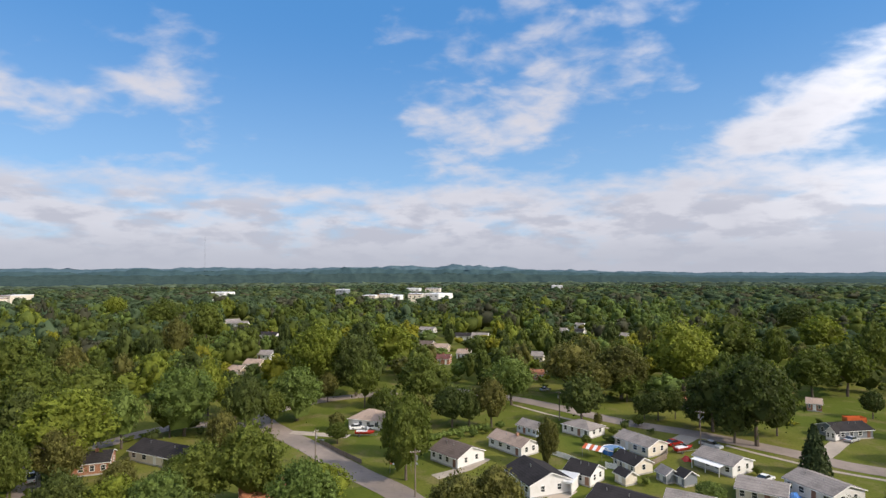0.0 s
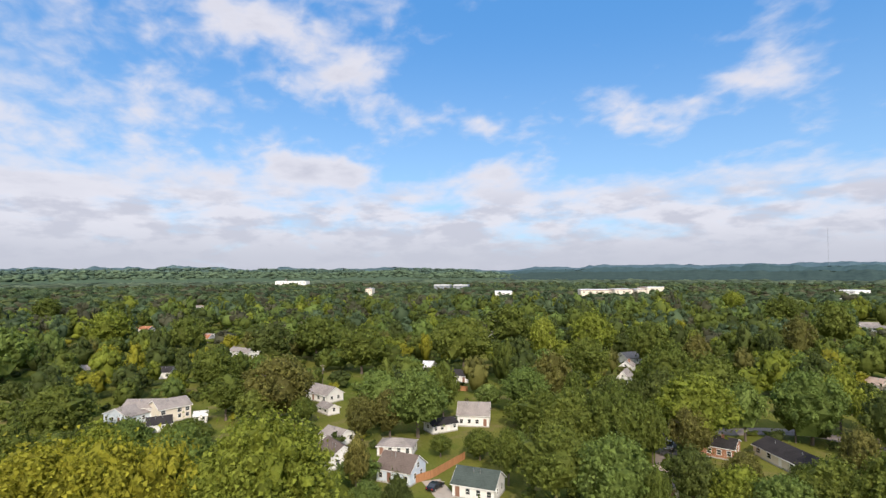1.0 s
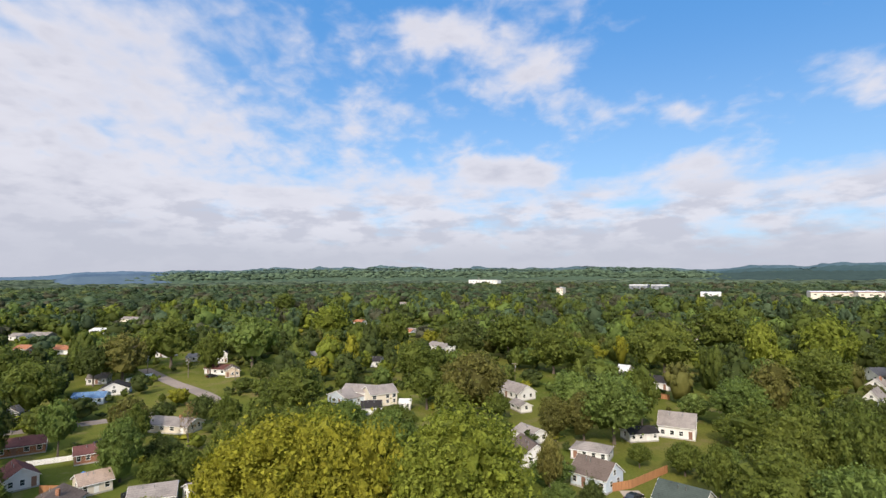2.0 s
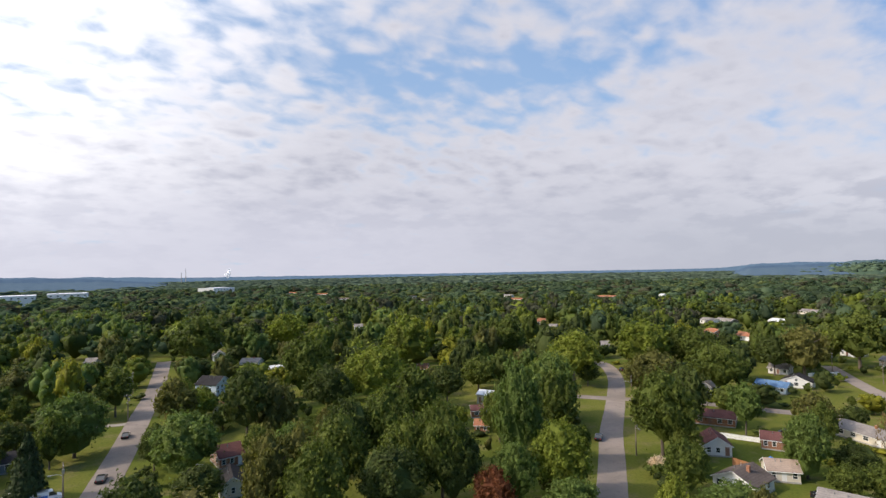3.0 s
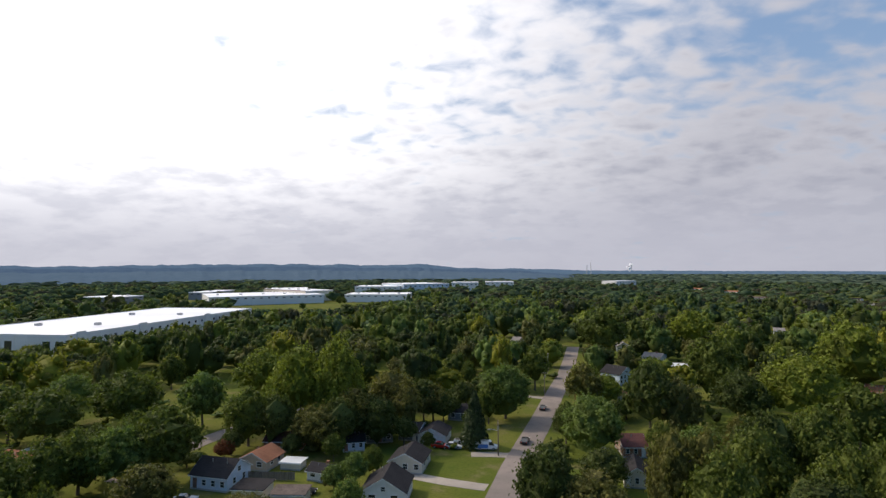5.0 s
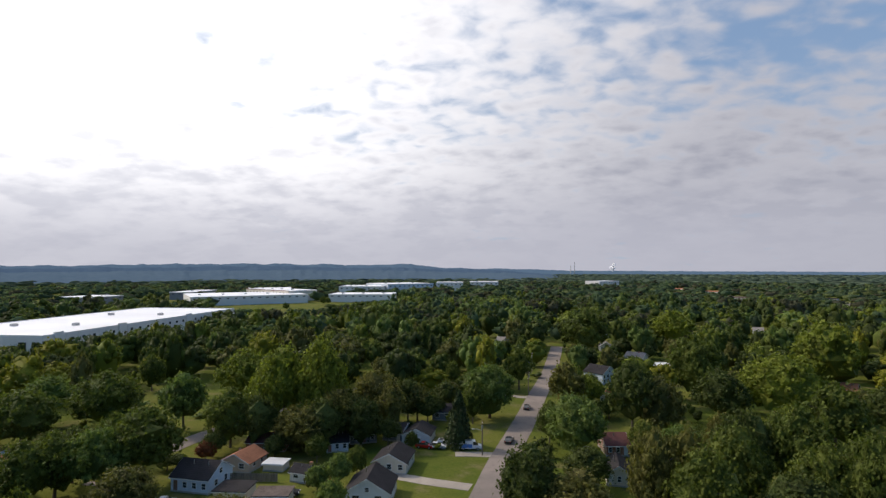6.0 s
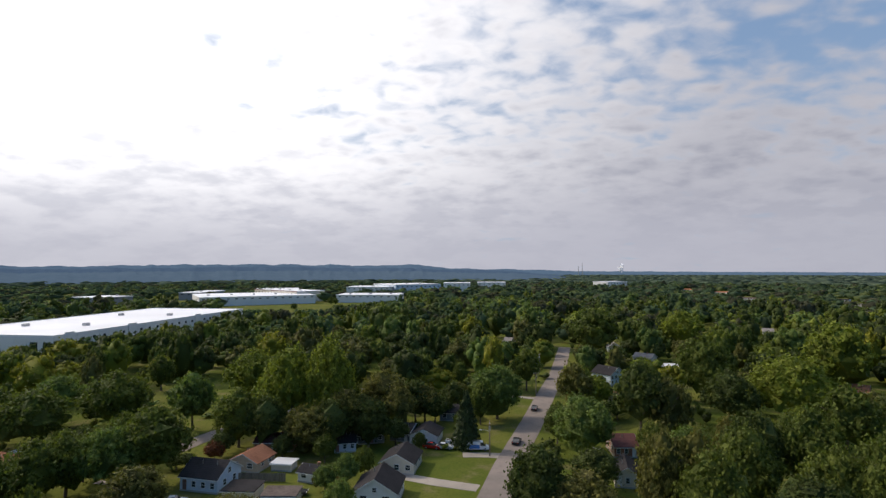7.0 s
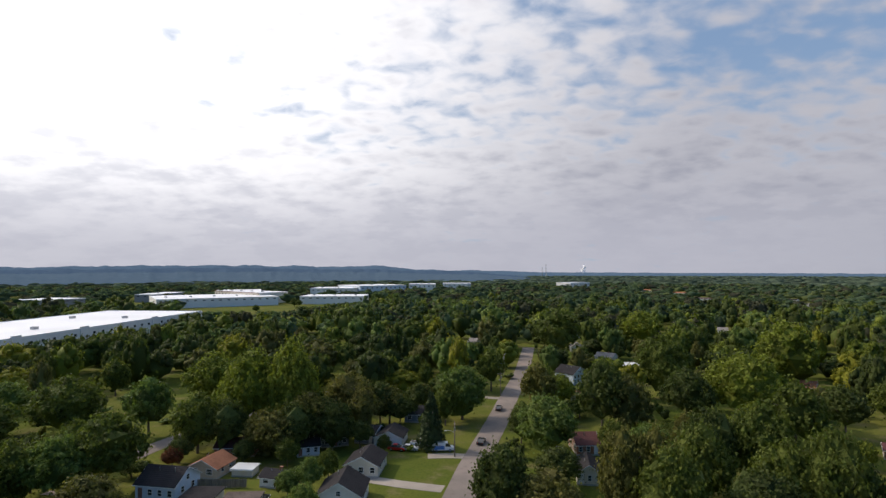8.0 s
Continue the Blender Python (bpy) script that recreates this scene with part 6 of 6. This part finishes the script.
hall('warehouse', 29.5, -1111.6, 178.4, 54.0, 60.0, 17.2, 'white')
hall('warehouse', -43.3, -1223.0, 178.1, 62.8, 60.0, 15.6, 'white')
hall('warehouse', 448.9, -672.0, -105.0, 51.1, 50.0, 10.3, 'grey')
hall('warehouse', -331.1, -1221.5, -143.2, 70.5, 40.0, 16.5, 'white')
hall('shop_building', -110.5, 742.1, -4.1, 18.6, 30.0, 13.8, 'tan')
hall('shop_building', -90.9, 757.6, -4.2, 17.4, 30.0, 14.7, 'tan')
hall('shop_building', -68.8, 739.1, -4.1, 10.8, 30.0, 13.8, 'white')
hall('shop_building', -49.5, 772.1, -4.3, 19.2, 30.0, 14.8, 'tan')
hall('shop_building', -27.8, 788.8, -43.1, 29.2, 30.0, 14.9, 'white')
hall('shop_building', -71.0, 1040.1, -5.8, 26.0, 30.0, 14.6, 'white')
hall('shop_building', -34.4, 1036.3, -5.8, 28.0, 30.0, 14.5, 'tan')
hall('shop_building', -194.6, 990.6, -5.5, 18.8, 30.0, 14.3, 'grey')
hall('shop_building', -388.0, 902.7, -4.9, 27.1, 40.0, 12.9, 'white')
hall('shop_building', -623.4, 762.2, -4.0, 21.7, 40.0, 14.7, 'tan')
hall('shop_building', 239.6, 1195.8, -6.9, 21.8, 30.0, 15.4, 'white')
hall('shop_building', -607.8, 614.2, 51.6, 47.9, 40.0, 13.5, 'tan')
hall('shop_building', -561.4, 636.6, 51.8, 25.9, 40.0, 15.0, 'tan')
hall('shop_building', -542.4, 660.7, 51.8, 12.8, 40.0, 15.0, 'tan')
hall('shop_building', -659.7, 489.6, 52.3, 25.2, 30.0, 12.6, 'white')
hall('shop_building', -925.3, 538.6, 50.4, 31.3, 30.0, 15.8, 'grey')
hall('shop_building', -901.1, 567.8, 50.4, 28.7, 30.0, 15.8, 'grey')
hall('shop_building', -845.5, 360.5, 51.8, 10.6, 20.0, 14.8, 'tan')
hall('church', -1425.7, 357.7, 48.4, 83.6, 25.0, 18.3, 'white')
steeple(-1406.0, 379.8, 26.0)

# vehicles
vehicle(3.5, -138.4, 173, 'car', 'silver')
vehicle(0.5, -141.5, 165, 'pickup', 'white')
vehicle(-4.8, -137.7, -179, 'van', 'white')
vehicle(-15.0, -143.2, -106, 'car', 'black')
vehicle(-24.3, -176.8, -105, 'car', 'black')
vehicle(6.6, -138.7, 164, 'car', 'red')
vehicle(54.6, -105.0, -172, 'car', 'silver')
vehicle(32.5, -109.9, -179, 'car', 'black')
vehicle(-31.9, -134.6, -137, 'pickup', 'silver')
vehicle(-27.1, -321.5, -146, 'car', 'white')
vehicle(6.2, -205.7, -136, 'car', 'silver')
vehicle(-36.6, -261.0, -179, 'car', 'silver')
vehicle(-53.2, 178.2, 38, 'car', 'white')
vehicle(69.0, 119.0, 31, 'car', 'white')
vehicle(59.8, 143.6, 24, 'car', 'red')
vehicle(68.2, 141.2, -58, 'pickup', 'silver')
vehicle(107.7, 145.9, 29, 'car', 'silver')
vehicle(-89.5, 120.4, 124, 'pickup', 'white')
vehicle(38.6, 208.7, 38, 'car', 'silver')
vehicle(-11.6, 142.1, 45, 'car', 'black')
vehicle(-19.8, 158.8, 15, 'car', 'white')
vehicle(-24.8, 158.9, 16, 'car', 'white')
vehicle(-98.5, 57.4, 118, 'car', 'black')
vehicle(-121.1, -39.0, 107, 'car', 'black')
vehicle(-249.5, -50.6, 127, 'car', 'black')
vehicle(-159.3, -58.8, 112, 'car', 'black')
vehicle(-120.2, -89.4, -148, 'car', 'black')
vehicle(-207.0, -140.4, -171, 'car', 'black')
vehicle(-88.0, -92.0, 130, 'car', 'silver')

# poles, lamps, fences and garden things
utility_pole(-5.7, 111.4, 9.5)
utility_pole(-29.9, 129.2, 8.5)
utility_pole(65.8, 141.7, 9.5)
utility_pole(-108.7, 142.2, 9.0)
utility_pole(35.1, 167.1, 9.0)
utility_pole(-201.8, 68.6, 9.5)
utility_pole(-116.6, -76.1, 9.0)
utility_pole(-161.1, -106.1, 9.0)
utility_pole(-7.5, -133.3, 8.5)
utility_pole(-27.5, -195.8, 8.5)
utility_pole(-262.4, -79.7, 8.5)
utility_pole(-220.2, -36.3, 8.5)
utility_pole(-250.3, -60.2, 8.5)
utility_pole(-35.3, -239.8, 8.5)
utility_pole(-14.6, -180.9, 8.5)
fence([(-102.8, 52.6), (-103.8, 59.8), (-110.0, 72.4)], 1.8, 'cedar')
fence([(-126.8, -58.5), (-125.7, -52.8)], 1.8, 'cedar')
fence([(-246.6, -83.0), (-257.6, -76.1)], 1.5, 'white')
fence([(-144.7, -70.5), (-147.6, -61.1)], 1.3, 'white')
fence([(24.7, 138.6), (29.3, 133.6), (32.1, 128.6)], 1.3, 'white')
fence([(37.2, 127.4), (39.4, 126.0)], 1.3, 'white')
fence([(47.1, 127.3), (53.7, 133.3), (56.9, 140.4)], 1.4, 'timber')
fence([(-32.6, 146.0), (-26.0, 137.8), (-19.3, 130.2)], 1.1, 'timber')
fence([(53.6, -120.3), (48.9, -121.1)], 1.8, 'timber')
fence([(49.5, -116.5), (36.7, -116.5)], 1.8, 'timber')
fence([(48.4, -130.4), (45.3, -129.4)], 1.5, 'timber')
fence([(-176.7, 108.1), (-170.0, 113.3)], 1.8, 'cedar')
hedge([(-4, 147), (2, 152), (14, 160)], 2.2)
pool(42.2, 137.6, 2.7)
canopy_tent(33.8, 135.2, -43, 5.2, 3.4, 'orange')
canopy_tent(-12.1, 124.3, -20, 4.0, 3.0, 'orange')
skip_container(119.2, 163.0, -1, 'orange')
boat_trailer(-24.4, 152.4, -1, 'red')
boat_trailer(57.3, 137.0, 20, 'red')
tarpaulin_heap(44.6, -128.6, 2.6, 'blue')
tarpaulin_heap(69.4, 109.7, 3.0, 'blue')
tarpaulin_heap(-135.6, -53.9, 2.4, 'blue')
# this sheet stands for a heap of wooden debris
tarpaulin_heap(25.7, -118.3, 2.2, 'orange')
tarpaulin_heap(57.9, 132.1, 2.4, 'red')


# ---- ground, hills and woods ----
def make_ground():
    rings, spokes = [0, 40, 90, 160, 260, 420, 700, 1200, 2200, 3600, 6000], 72
    verts = [(0, 0, 0)] + [(r * math.cos(2 * math.pi * k / spokes), r * math.sin(2 * math.pi * k / spokes), 0) for r in rings[1:] for k in range(spokes)]
    faces = [(0, 1 + k, 1 + (k + 1) % spokes) for k in range(spokes)]
    for i in range(len(rings) - 2):
        a, b = 1 + i * spokes, 1 + (i + 1) * spokes
        faces += [(a + k, b + k, b + (k + 1) % spokes, a + (k + 1) % spokes) for k in range(spokes)]
    tagged(new("ground", mesh_of("ground", verts, faces, GROUND)), "green lawns and rough grass over flat land", "ground", "", "structure")


def skyline(turn):
    """Height of the horizon's hills above eye level, in degrees, by the turn from +y to the left."""
    marks = [(-60, -0.1), (-36, -0.12), (-25, -0.1), (-15, 0.1), (-5, 0.5), (0, 0.6), (6, 0.62), (12, 0.5), (20, 0.48), (30, 0.42), (38, 0.40), (48, 0.25), (56, 0.12), (60, 0.1),
             (63, 0.32), (66, 0.1), (70, 0.15), (76, 0.25), (86, 0.38), (97, 0.25), (101, 0.05), (108, 0.1), (112, 0.05), (115, -0.3), (120, -0.35), (140, -0.34), (155, -0.3), (168, -0.22),
             (174, -0.05), (181, 0.12), (184, 0.38), (192, 0.45), (200, 0.52), (208, 0.45), (220, 0.3), (300, 0.1)]
    return float(np.interp(turn, [m[0] for m in marks], [m[1] for m in marks]))


# the blue in these tones is haze put into the hill colours
HILL_WORDS = {"green": "green", "teal": "blue-green", "blue": "haze-tinted blue"}


def make_hills():
    """Ranks of wooded rises that climb to the horizon, in two stretches."""
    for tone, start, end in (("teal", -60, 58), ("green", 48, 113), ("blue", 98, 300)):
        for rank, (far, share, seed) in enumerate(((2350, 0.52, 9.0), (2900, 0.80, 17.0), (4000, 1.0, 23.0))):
            verts, faces = [], []
            steps, rows = int((end - start) * 5), 9
            rough = {"green": 1.0, "teal": 0.7, "blue": 0.3}[tone]
            woods = []
            for i in range(steps + 1):
                turn = start + (end - start) * i / steps
                a = radians(turn)
                high = skyline(turn)
                bend = noise.noise((turn * 0.16, seed, 0)) * 0.24 + noise.noise((turn * 0.5, seed, 1)) * 0.17 + noise.noise((turn * 1.7, seed, 2)) * 0.07
                lively = min(1.0, max(0.12, (high + 0.45) / 0.9))
                angle = -0.85 + (high + 0.85) * share + bend * lively * (0.5 + 1.0 * rough if rank else 0.5 + 0.5 * rough)
                ends = min(1.0, max(0.0, (end - turn) / 9 if tone != "blue" else 1.0), max(0.0, (turn - start) / 9 if tone != "teal" else 1.0))
                if rank < 2:
                    ends *= min(1.0, max(0.0, (high + 0.24) / 0.2))
                crest = max(4.0, (HEIGHT + math.tan(radians(angle)) * far) * ends ** 0.7)
                for j in range(rows):
                    s = j / (rows - 1)
                    r = far - 460 * (1 - s) ** 1.4 + (110 * noise.noise((turn * 0.5, s * 2, seed)) + rng.uniform(-14, 14)) * rough
                    z = crest * math.sin(s * math.pi / 2) * (1 + (0.25 * rough * noise.noise((turn * 1.2, s * 3, seed + 3)) if 0 < j < rows - 1 else 0)) - (1.0 if j == 0 else 0)
                    verts.append((-math.sin(a) * r, math.cos(a) * r, z + (rng.uniform(-2.5, 2.5) * rough if 0 < j < rows - 1 else rng.gauss(0, 0.9) if j else 0)))
                if tone == "green" and rank < 2 and crest > 8:
                    woods += [p for p in verts[-rows:][3:] if rng.random() < 0.7]
            for i in range(steps):
                for j in range(rows - 1):
                    k = i * rows + j
                    faces.append((k, k + 1, k + rows + 1, k + rows))
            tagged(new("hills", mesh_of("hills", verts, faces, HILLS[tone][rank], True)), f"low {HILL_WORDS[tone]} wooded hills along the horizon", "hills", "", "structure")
            if woods:
                w = np.array(woods) + dice.uniform(-9, 9, (len(woods), 3)) * np.array((1, 1, 0.1))
                ob = far_mesh("woods", w[:, :2], dice.uniform(8, 15, len(w)), dice.uniform(18, 38, len(w)),
                              [low_tree(500 + k, 0, 1, 0, 0.1) for k in range(6)], [HILLS[tone][rank]], w[:, 2] - 4.0)
                tagged(ob, "green trees that cover the hills", "woods", "", "stuff")


def far_mesh(name, spots, highs, wides, shapes, mats, feet=None):
    """Many low trees in one mesh, on flat ground or with a height for each foot."""
    feet = np.zeros(len(spots)) if feet is None else feet
    verts, tris, tones, k = [], [], [], 0
    tone = np.array([noise.noise((x * 0.02, y * 0.02, 9.0)) for x, y in spots]) * 0.35 + dice.random(len(spots))
    tone = (np.clip(tone, 0, 0.999) * len(mats)).astype(int)
    for s, (v, f) in enumerate(shapes):
        pick = np.arange(len(spots)) % len(shapes) == s
        if not pick.any():
            continue
        p, h, w = spots[pick], highs[pick], wides[pick]
        a = dice.uniform(0, 2 * math.pi, len(p))
        ca, sa = np.cos(a)[:, None], np.sin(a)[:, None]
        x = (v[None, :, 0] * ca - v[None, :, 1] * sa) * w[:, None] + p[:, :1]
        y = (v[None, :, 0] * sa + v[None, :, 1] * ca) * w[:, None] + p[:, 1:2]
        z = v[None, :, 2] * h[:, None] + feet[pick][:, None]
        verts.append(np.stack([x, y, z], 2).reshape(-1, 3))
        tris.append((f[None] + (np.arange(len(p)) * len(v))[:, None, None] + k).reshape(-1, 3))
        tones.append(np.repeat(tone[pick], len(f)))
        k += len(p) * len(v)
    verts, tris = np.concatenate(verts), np.concatenate(tris)
    me = bpy.data.meshes.new(name)
    me.vertices.add(len(verts)), me.loops.add(tris.size), me.polygons.add(len(tris))
    me.vertices.foreach_set("co", verts.astype(np.float32).ravel())
    me.loops.foreach_set("vertex_index", tris.astype(np.int32).ravel())
    me.polygons.foreach_set("loop_start", np.arange(0, tris.size, 3, dtype=np.int32))
    me.polygons.foreach_set("material_index", np.concatenate(tones).astype(np.int32))
    for mat in mats:
        me.materials.append(mat)
    me.update()
    me.validate()
    me.shade_smooth()
    return new(name, me)


def scatter(inner, outer, gap, spread=0.42):
    """Jittered places on a grid inside the part of a ring that the flight overlooks."""
    n = np.arange(-outer, outer, gap)
    x, y = np.meshgrid(n, n)
    p = np.stack([x.ravel(), y.ravel()], 1) + dice.uniform(-spread * gap, spread * gap, (x.size, 2))
    r = np.hypot(p[:, 0], p[:, 1])
    turn = (np.degrees(np.arctan2(-p[:, 0], p[:, 1])) + 90) % 360 - 90
    return p[(r > inner) & (r < outer) & (turn > -46) & (turn < 227)]


def free(p, highs, wides):
    """Which places leave gardens, streets and houses free. Trees that would hide them, or planted trees, from the
    camera are shrunk in highs and wides.
    """
    ok = np.ones(len(p), bool)
    o = np.array(OPEN)
    od, ob = np.hypot(o[:, 0], o[:, 1]), np.arctan2(o[:, 1], o[:, 0])
    pd, pb = np.hypot(p[:, 0], p[:, 1]), np.arctan2(p[:, 1], p[:, 0])
    whole = highs.copy()
    for (x, y, r), d, b in zip(OPEN, od, ob):
        ok &= np.hypot(p[:, 0] - x, p[:, 1] - y) > r * 0.9 + wides * 0.3
        off = np.abs((pb - b + math.pi) % (2 * math.pi) - math.pi) * d
        sill = 1.0 if d < 200 else 2.6
        most = np.where((off < r * 0.8 + wides * 0.25) & (pd < d), HEIGHT - (HEIGHT - sill) * pd / d, 99.0)
        squeeze = np.clip(most / highs, 0.0, 1.0)
        highs *= squeeze
        wides *= squeeze ** 0.8
    for x, y, r, h in STANDS[:PLANTED]:
        d, b = math.hypot(x, y), math.atan2(y, x)
        ok &= np.hypot(p[:, 0] - x, p[:, 1] - y) > r + wides * 0.2
        off = np.abs((pb - b + math.pi) % (2 * math.pi) - math.pi) * d
        most = np.where((off < r * 0.8 + wides * 0.3) & (pd < d), HEIGHT - (HEIGHT - 0.3 * h) * pd / d, 99.0)
        squeeze = np.clip(most / highs, 0.0, 1.0)
        highs *= squeeze
        wides *= squeeze ** 0.8
    return ok & (highs > 3.0) & (highs > whole * 0.5)


def sizes(p, low, high):
    """Heights that rise and fall from stand to stand."""
    wave = np.array([noise.noise((x * 0.012, y * 0.012, 4.0)) for x, y in p])
    return np.clip((low + high) / 2 + wave * (high - low) * 0.55 + dice.normal(0, (high - low) * 0.22, len(p)), low, high)


PLANTED = len(STANDS)
MIXED = ("dark", "green", "yellow", "dark", "olive", "light", "green", "dark", "gold", "green")


def make_woods():
    # between the houses: single trees
    p = scatter(95, 330, 12.8)
    highs, wides = dice.uniform(7, 20, len(p)), dice.uniform(7, 15, len(p))
    ok = free(p, highs, wides) & ~industrial(p)
    picks = np.nonzero(ok)[0]
    kinds = ["green"] * 5 + ["dark"] * 3 + ["light"] * 2 + ["yellow"] * 2 + ["olive"] * 2
    near = picks[np.argsort(np.hypot(p[picks, 0], p[picks, 1]))]
    for i in near[:120]:
        tree(p[i, 0], p[i, 1], highs[i], wides[i], rng.choice(kinds))
    rest = near[120:]
    shapes = [low_tree(230 + s, 18, 2, 330, 0.034) for s in range(8)]
    ob = far_mesh("woods", p[rest], highs[rest], wides[rest], shapes, [LEAVES[k] for k in MIXED])
    tagged(ob, "green garden trees and shrubs between the houses", "woods", "", "stuff")
    # shrubs and brush under and between them
    s = scatter(98, 330, 9.5)
    clump = np.array([noise.noise((x * 0.035, y * 0.035, 2.0)) for x, y in s])
    s = s[(clump > 0.0) & ~industrial(s)]
    clear = np.ones(len(s), bool)
    for x, y, r in OPEN:
        clear &= np.hypot(s[:, 0] - x, s[:, 1] - y) > r + 1.6
    s = s[clear]
    shapes = [low_tree(260 + k, 3, 1, 44, 0.09) for k in range(6)]
    ob = far_mesh("shrubs", s, dice.uniform(1.2, 4.2, len(s)), dice.uniform(2.0, 5.5, len(s)), shapes, [LEAVES[k] for k in MIXED])
    tagged(ob, "wild green shrubs and brush between gardens", "shrubs", "", "stuff")
    s = scatter(330, 560, 18.0)
    s = s[~industrial(s)]
    clear = np.ones(len(s), bool)
    for x, y, r in OPEN:
        clear &= np.hypot(s[:, 0] - x, s[:, 1] - y) > r + 2.5
    s = s[clear]
    ob = far_mesh("shrubs", s, dice.uniform(2.5, 6.5, len(s)), dice.uniform(4, 10, len(s)), [low_tree(280 + k, 1, 1, 4, 0.12) for k in range(6)], [LEAVES[k] for k in MIXED])
    tagged(ob, "low green brush under the street trees", "shrubs", "", "stuff")
    shapes = [low_tree(200 + s, 7, 1, 56, 0.052) for s in range(8)]
    q = scatter(330, 640, 17.0)
    h2, w2 = sizes(q, 7, 22), dice.uniform(10, 20, len(q))
    keep = free(q, h2, w2) & ~industrial(q)
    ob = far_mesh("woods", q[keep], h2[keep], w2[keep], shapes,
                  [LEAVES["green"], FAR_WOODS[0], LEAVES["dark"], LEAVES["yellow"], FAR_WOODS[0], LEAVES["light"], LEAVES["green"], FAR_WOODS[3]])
    tagged(ob, "dense green street trees between the houses", "woods", "", "stuff")
    shapes = [low_tree(300 + s, 2, 1, 10, 0.09) for s in range(8)]
    q = scatter(640, 1500, 29.0)
    h2, w2 = sizes(q, 9, 16), dice.uniform(20, 36, len(q))
    keep = free(q, h2, w2) & ~industrial(q)
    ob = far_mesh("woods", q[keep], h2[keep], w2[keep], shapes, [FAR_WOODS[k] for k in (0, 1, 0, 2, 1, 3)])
    tagged(ob, "green tree canopy of the farther suburbs", "woods", "", "stuff")
    shapes = [low_tree(400 + s, 0, 1, 0, 0.13) for s in range(8)]
    q = scatter(1500, 3500, 40.0)
    q = q[~industrial(q)]
    turn = np.degrees(np.arctan2(-q[:, 0], q[:, 1])) % 360
    plain = (turn > 174) & (turn < 300)
    q = q[(np.hypot(q[:, 0], q[:, 1]) < 2050) | (turn > 112) & ~plain]
    turn = np.degrees(np.arctan2(-q[:, 0], q[:, 1])) % 360
    plain = (turn > 174) & (turn < 300)
    q = q[~plain | (dice.random(len(q)) < 0.55)]
    h2, w2 = sizes(q, 9, 13), dice.uniform(34, 58, len(q))
    ob = far_mesh("woods", q, h2, w2, shapes, [HAZE_TINTED_WOODS[k] for k in (0, 1, 0)])
    tagged(ob, "haze-tinted green woods towards the horizon", "woods", "", "stuff")


# open industrial land: meadows and lots round the large halls
FIELDS = [(263, -658, 24), (234, -587, 24), (241, -658, 24), (214, -587, 24), (218, -658, 24), (195, -587, 24), (196, -658, 24), (175, -587, 24), (174, -658, 24), (155, -587, 24), (152, -658, 24), (130, -658, 24),
          (201, -621, 45), (221, -603, 40), (177, -679, 45), (151, -690, 35), (163, -579, 25), (321, -639, 40), (406, -690, 60), (322, -750, 60), (121, -724, 45), (92, -736, 40), (589, -823, 60), (183, -1034, 60), (86, -1172, 60)]


def industrial(p):
    q = p - np.array((203.5, -270.5))
    a = radians(-96.5)
    along, into = q[:, 0] * math.cos(a) + q[:, 1] * math.sin(a), -q[:, 0] * math.sin(a) + q[:, 1] * math.cos(a)
    hit = (along > -6) & (along < 192) & (into > -6) & (into < 90)
    for x, y, b, length, depth in HALLS:
        dx, dy = p[:, 0] - x, p[:, 1] - y
        u, v = dx * math.cos(b) + dy * math.sin(b), -dx * math.sin(b) + dy * math.cos(b)
        hit |= (u > -12) & (u < length + 12) & (v > -14) & (v < depth + 10)
    for x, y, r in FIELDS:
        hit |= np.hypot(p[:, 0] - x, p[:, 1] - y) < r
    return hit


make_ground()
make_hills()
make_woods()
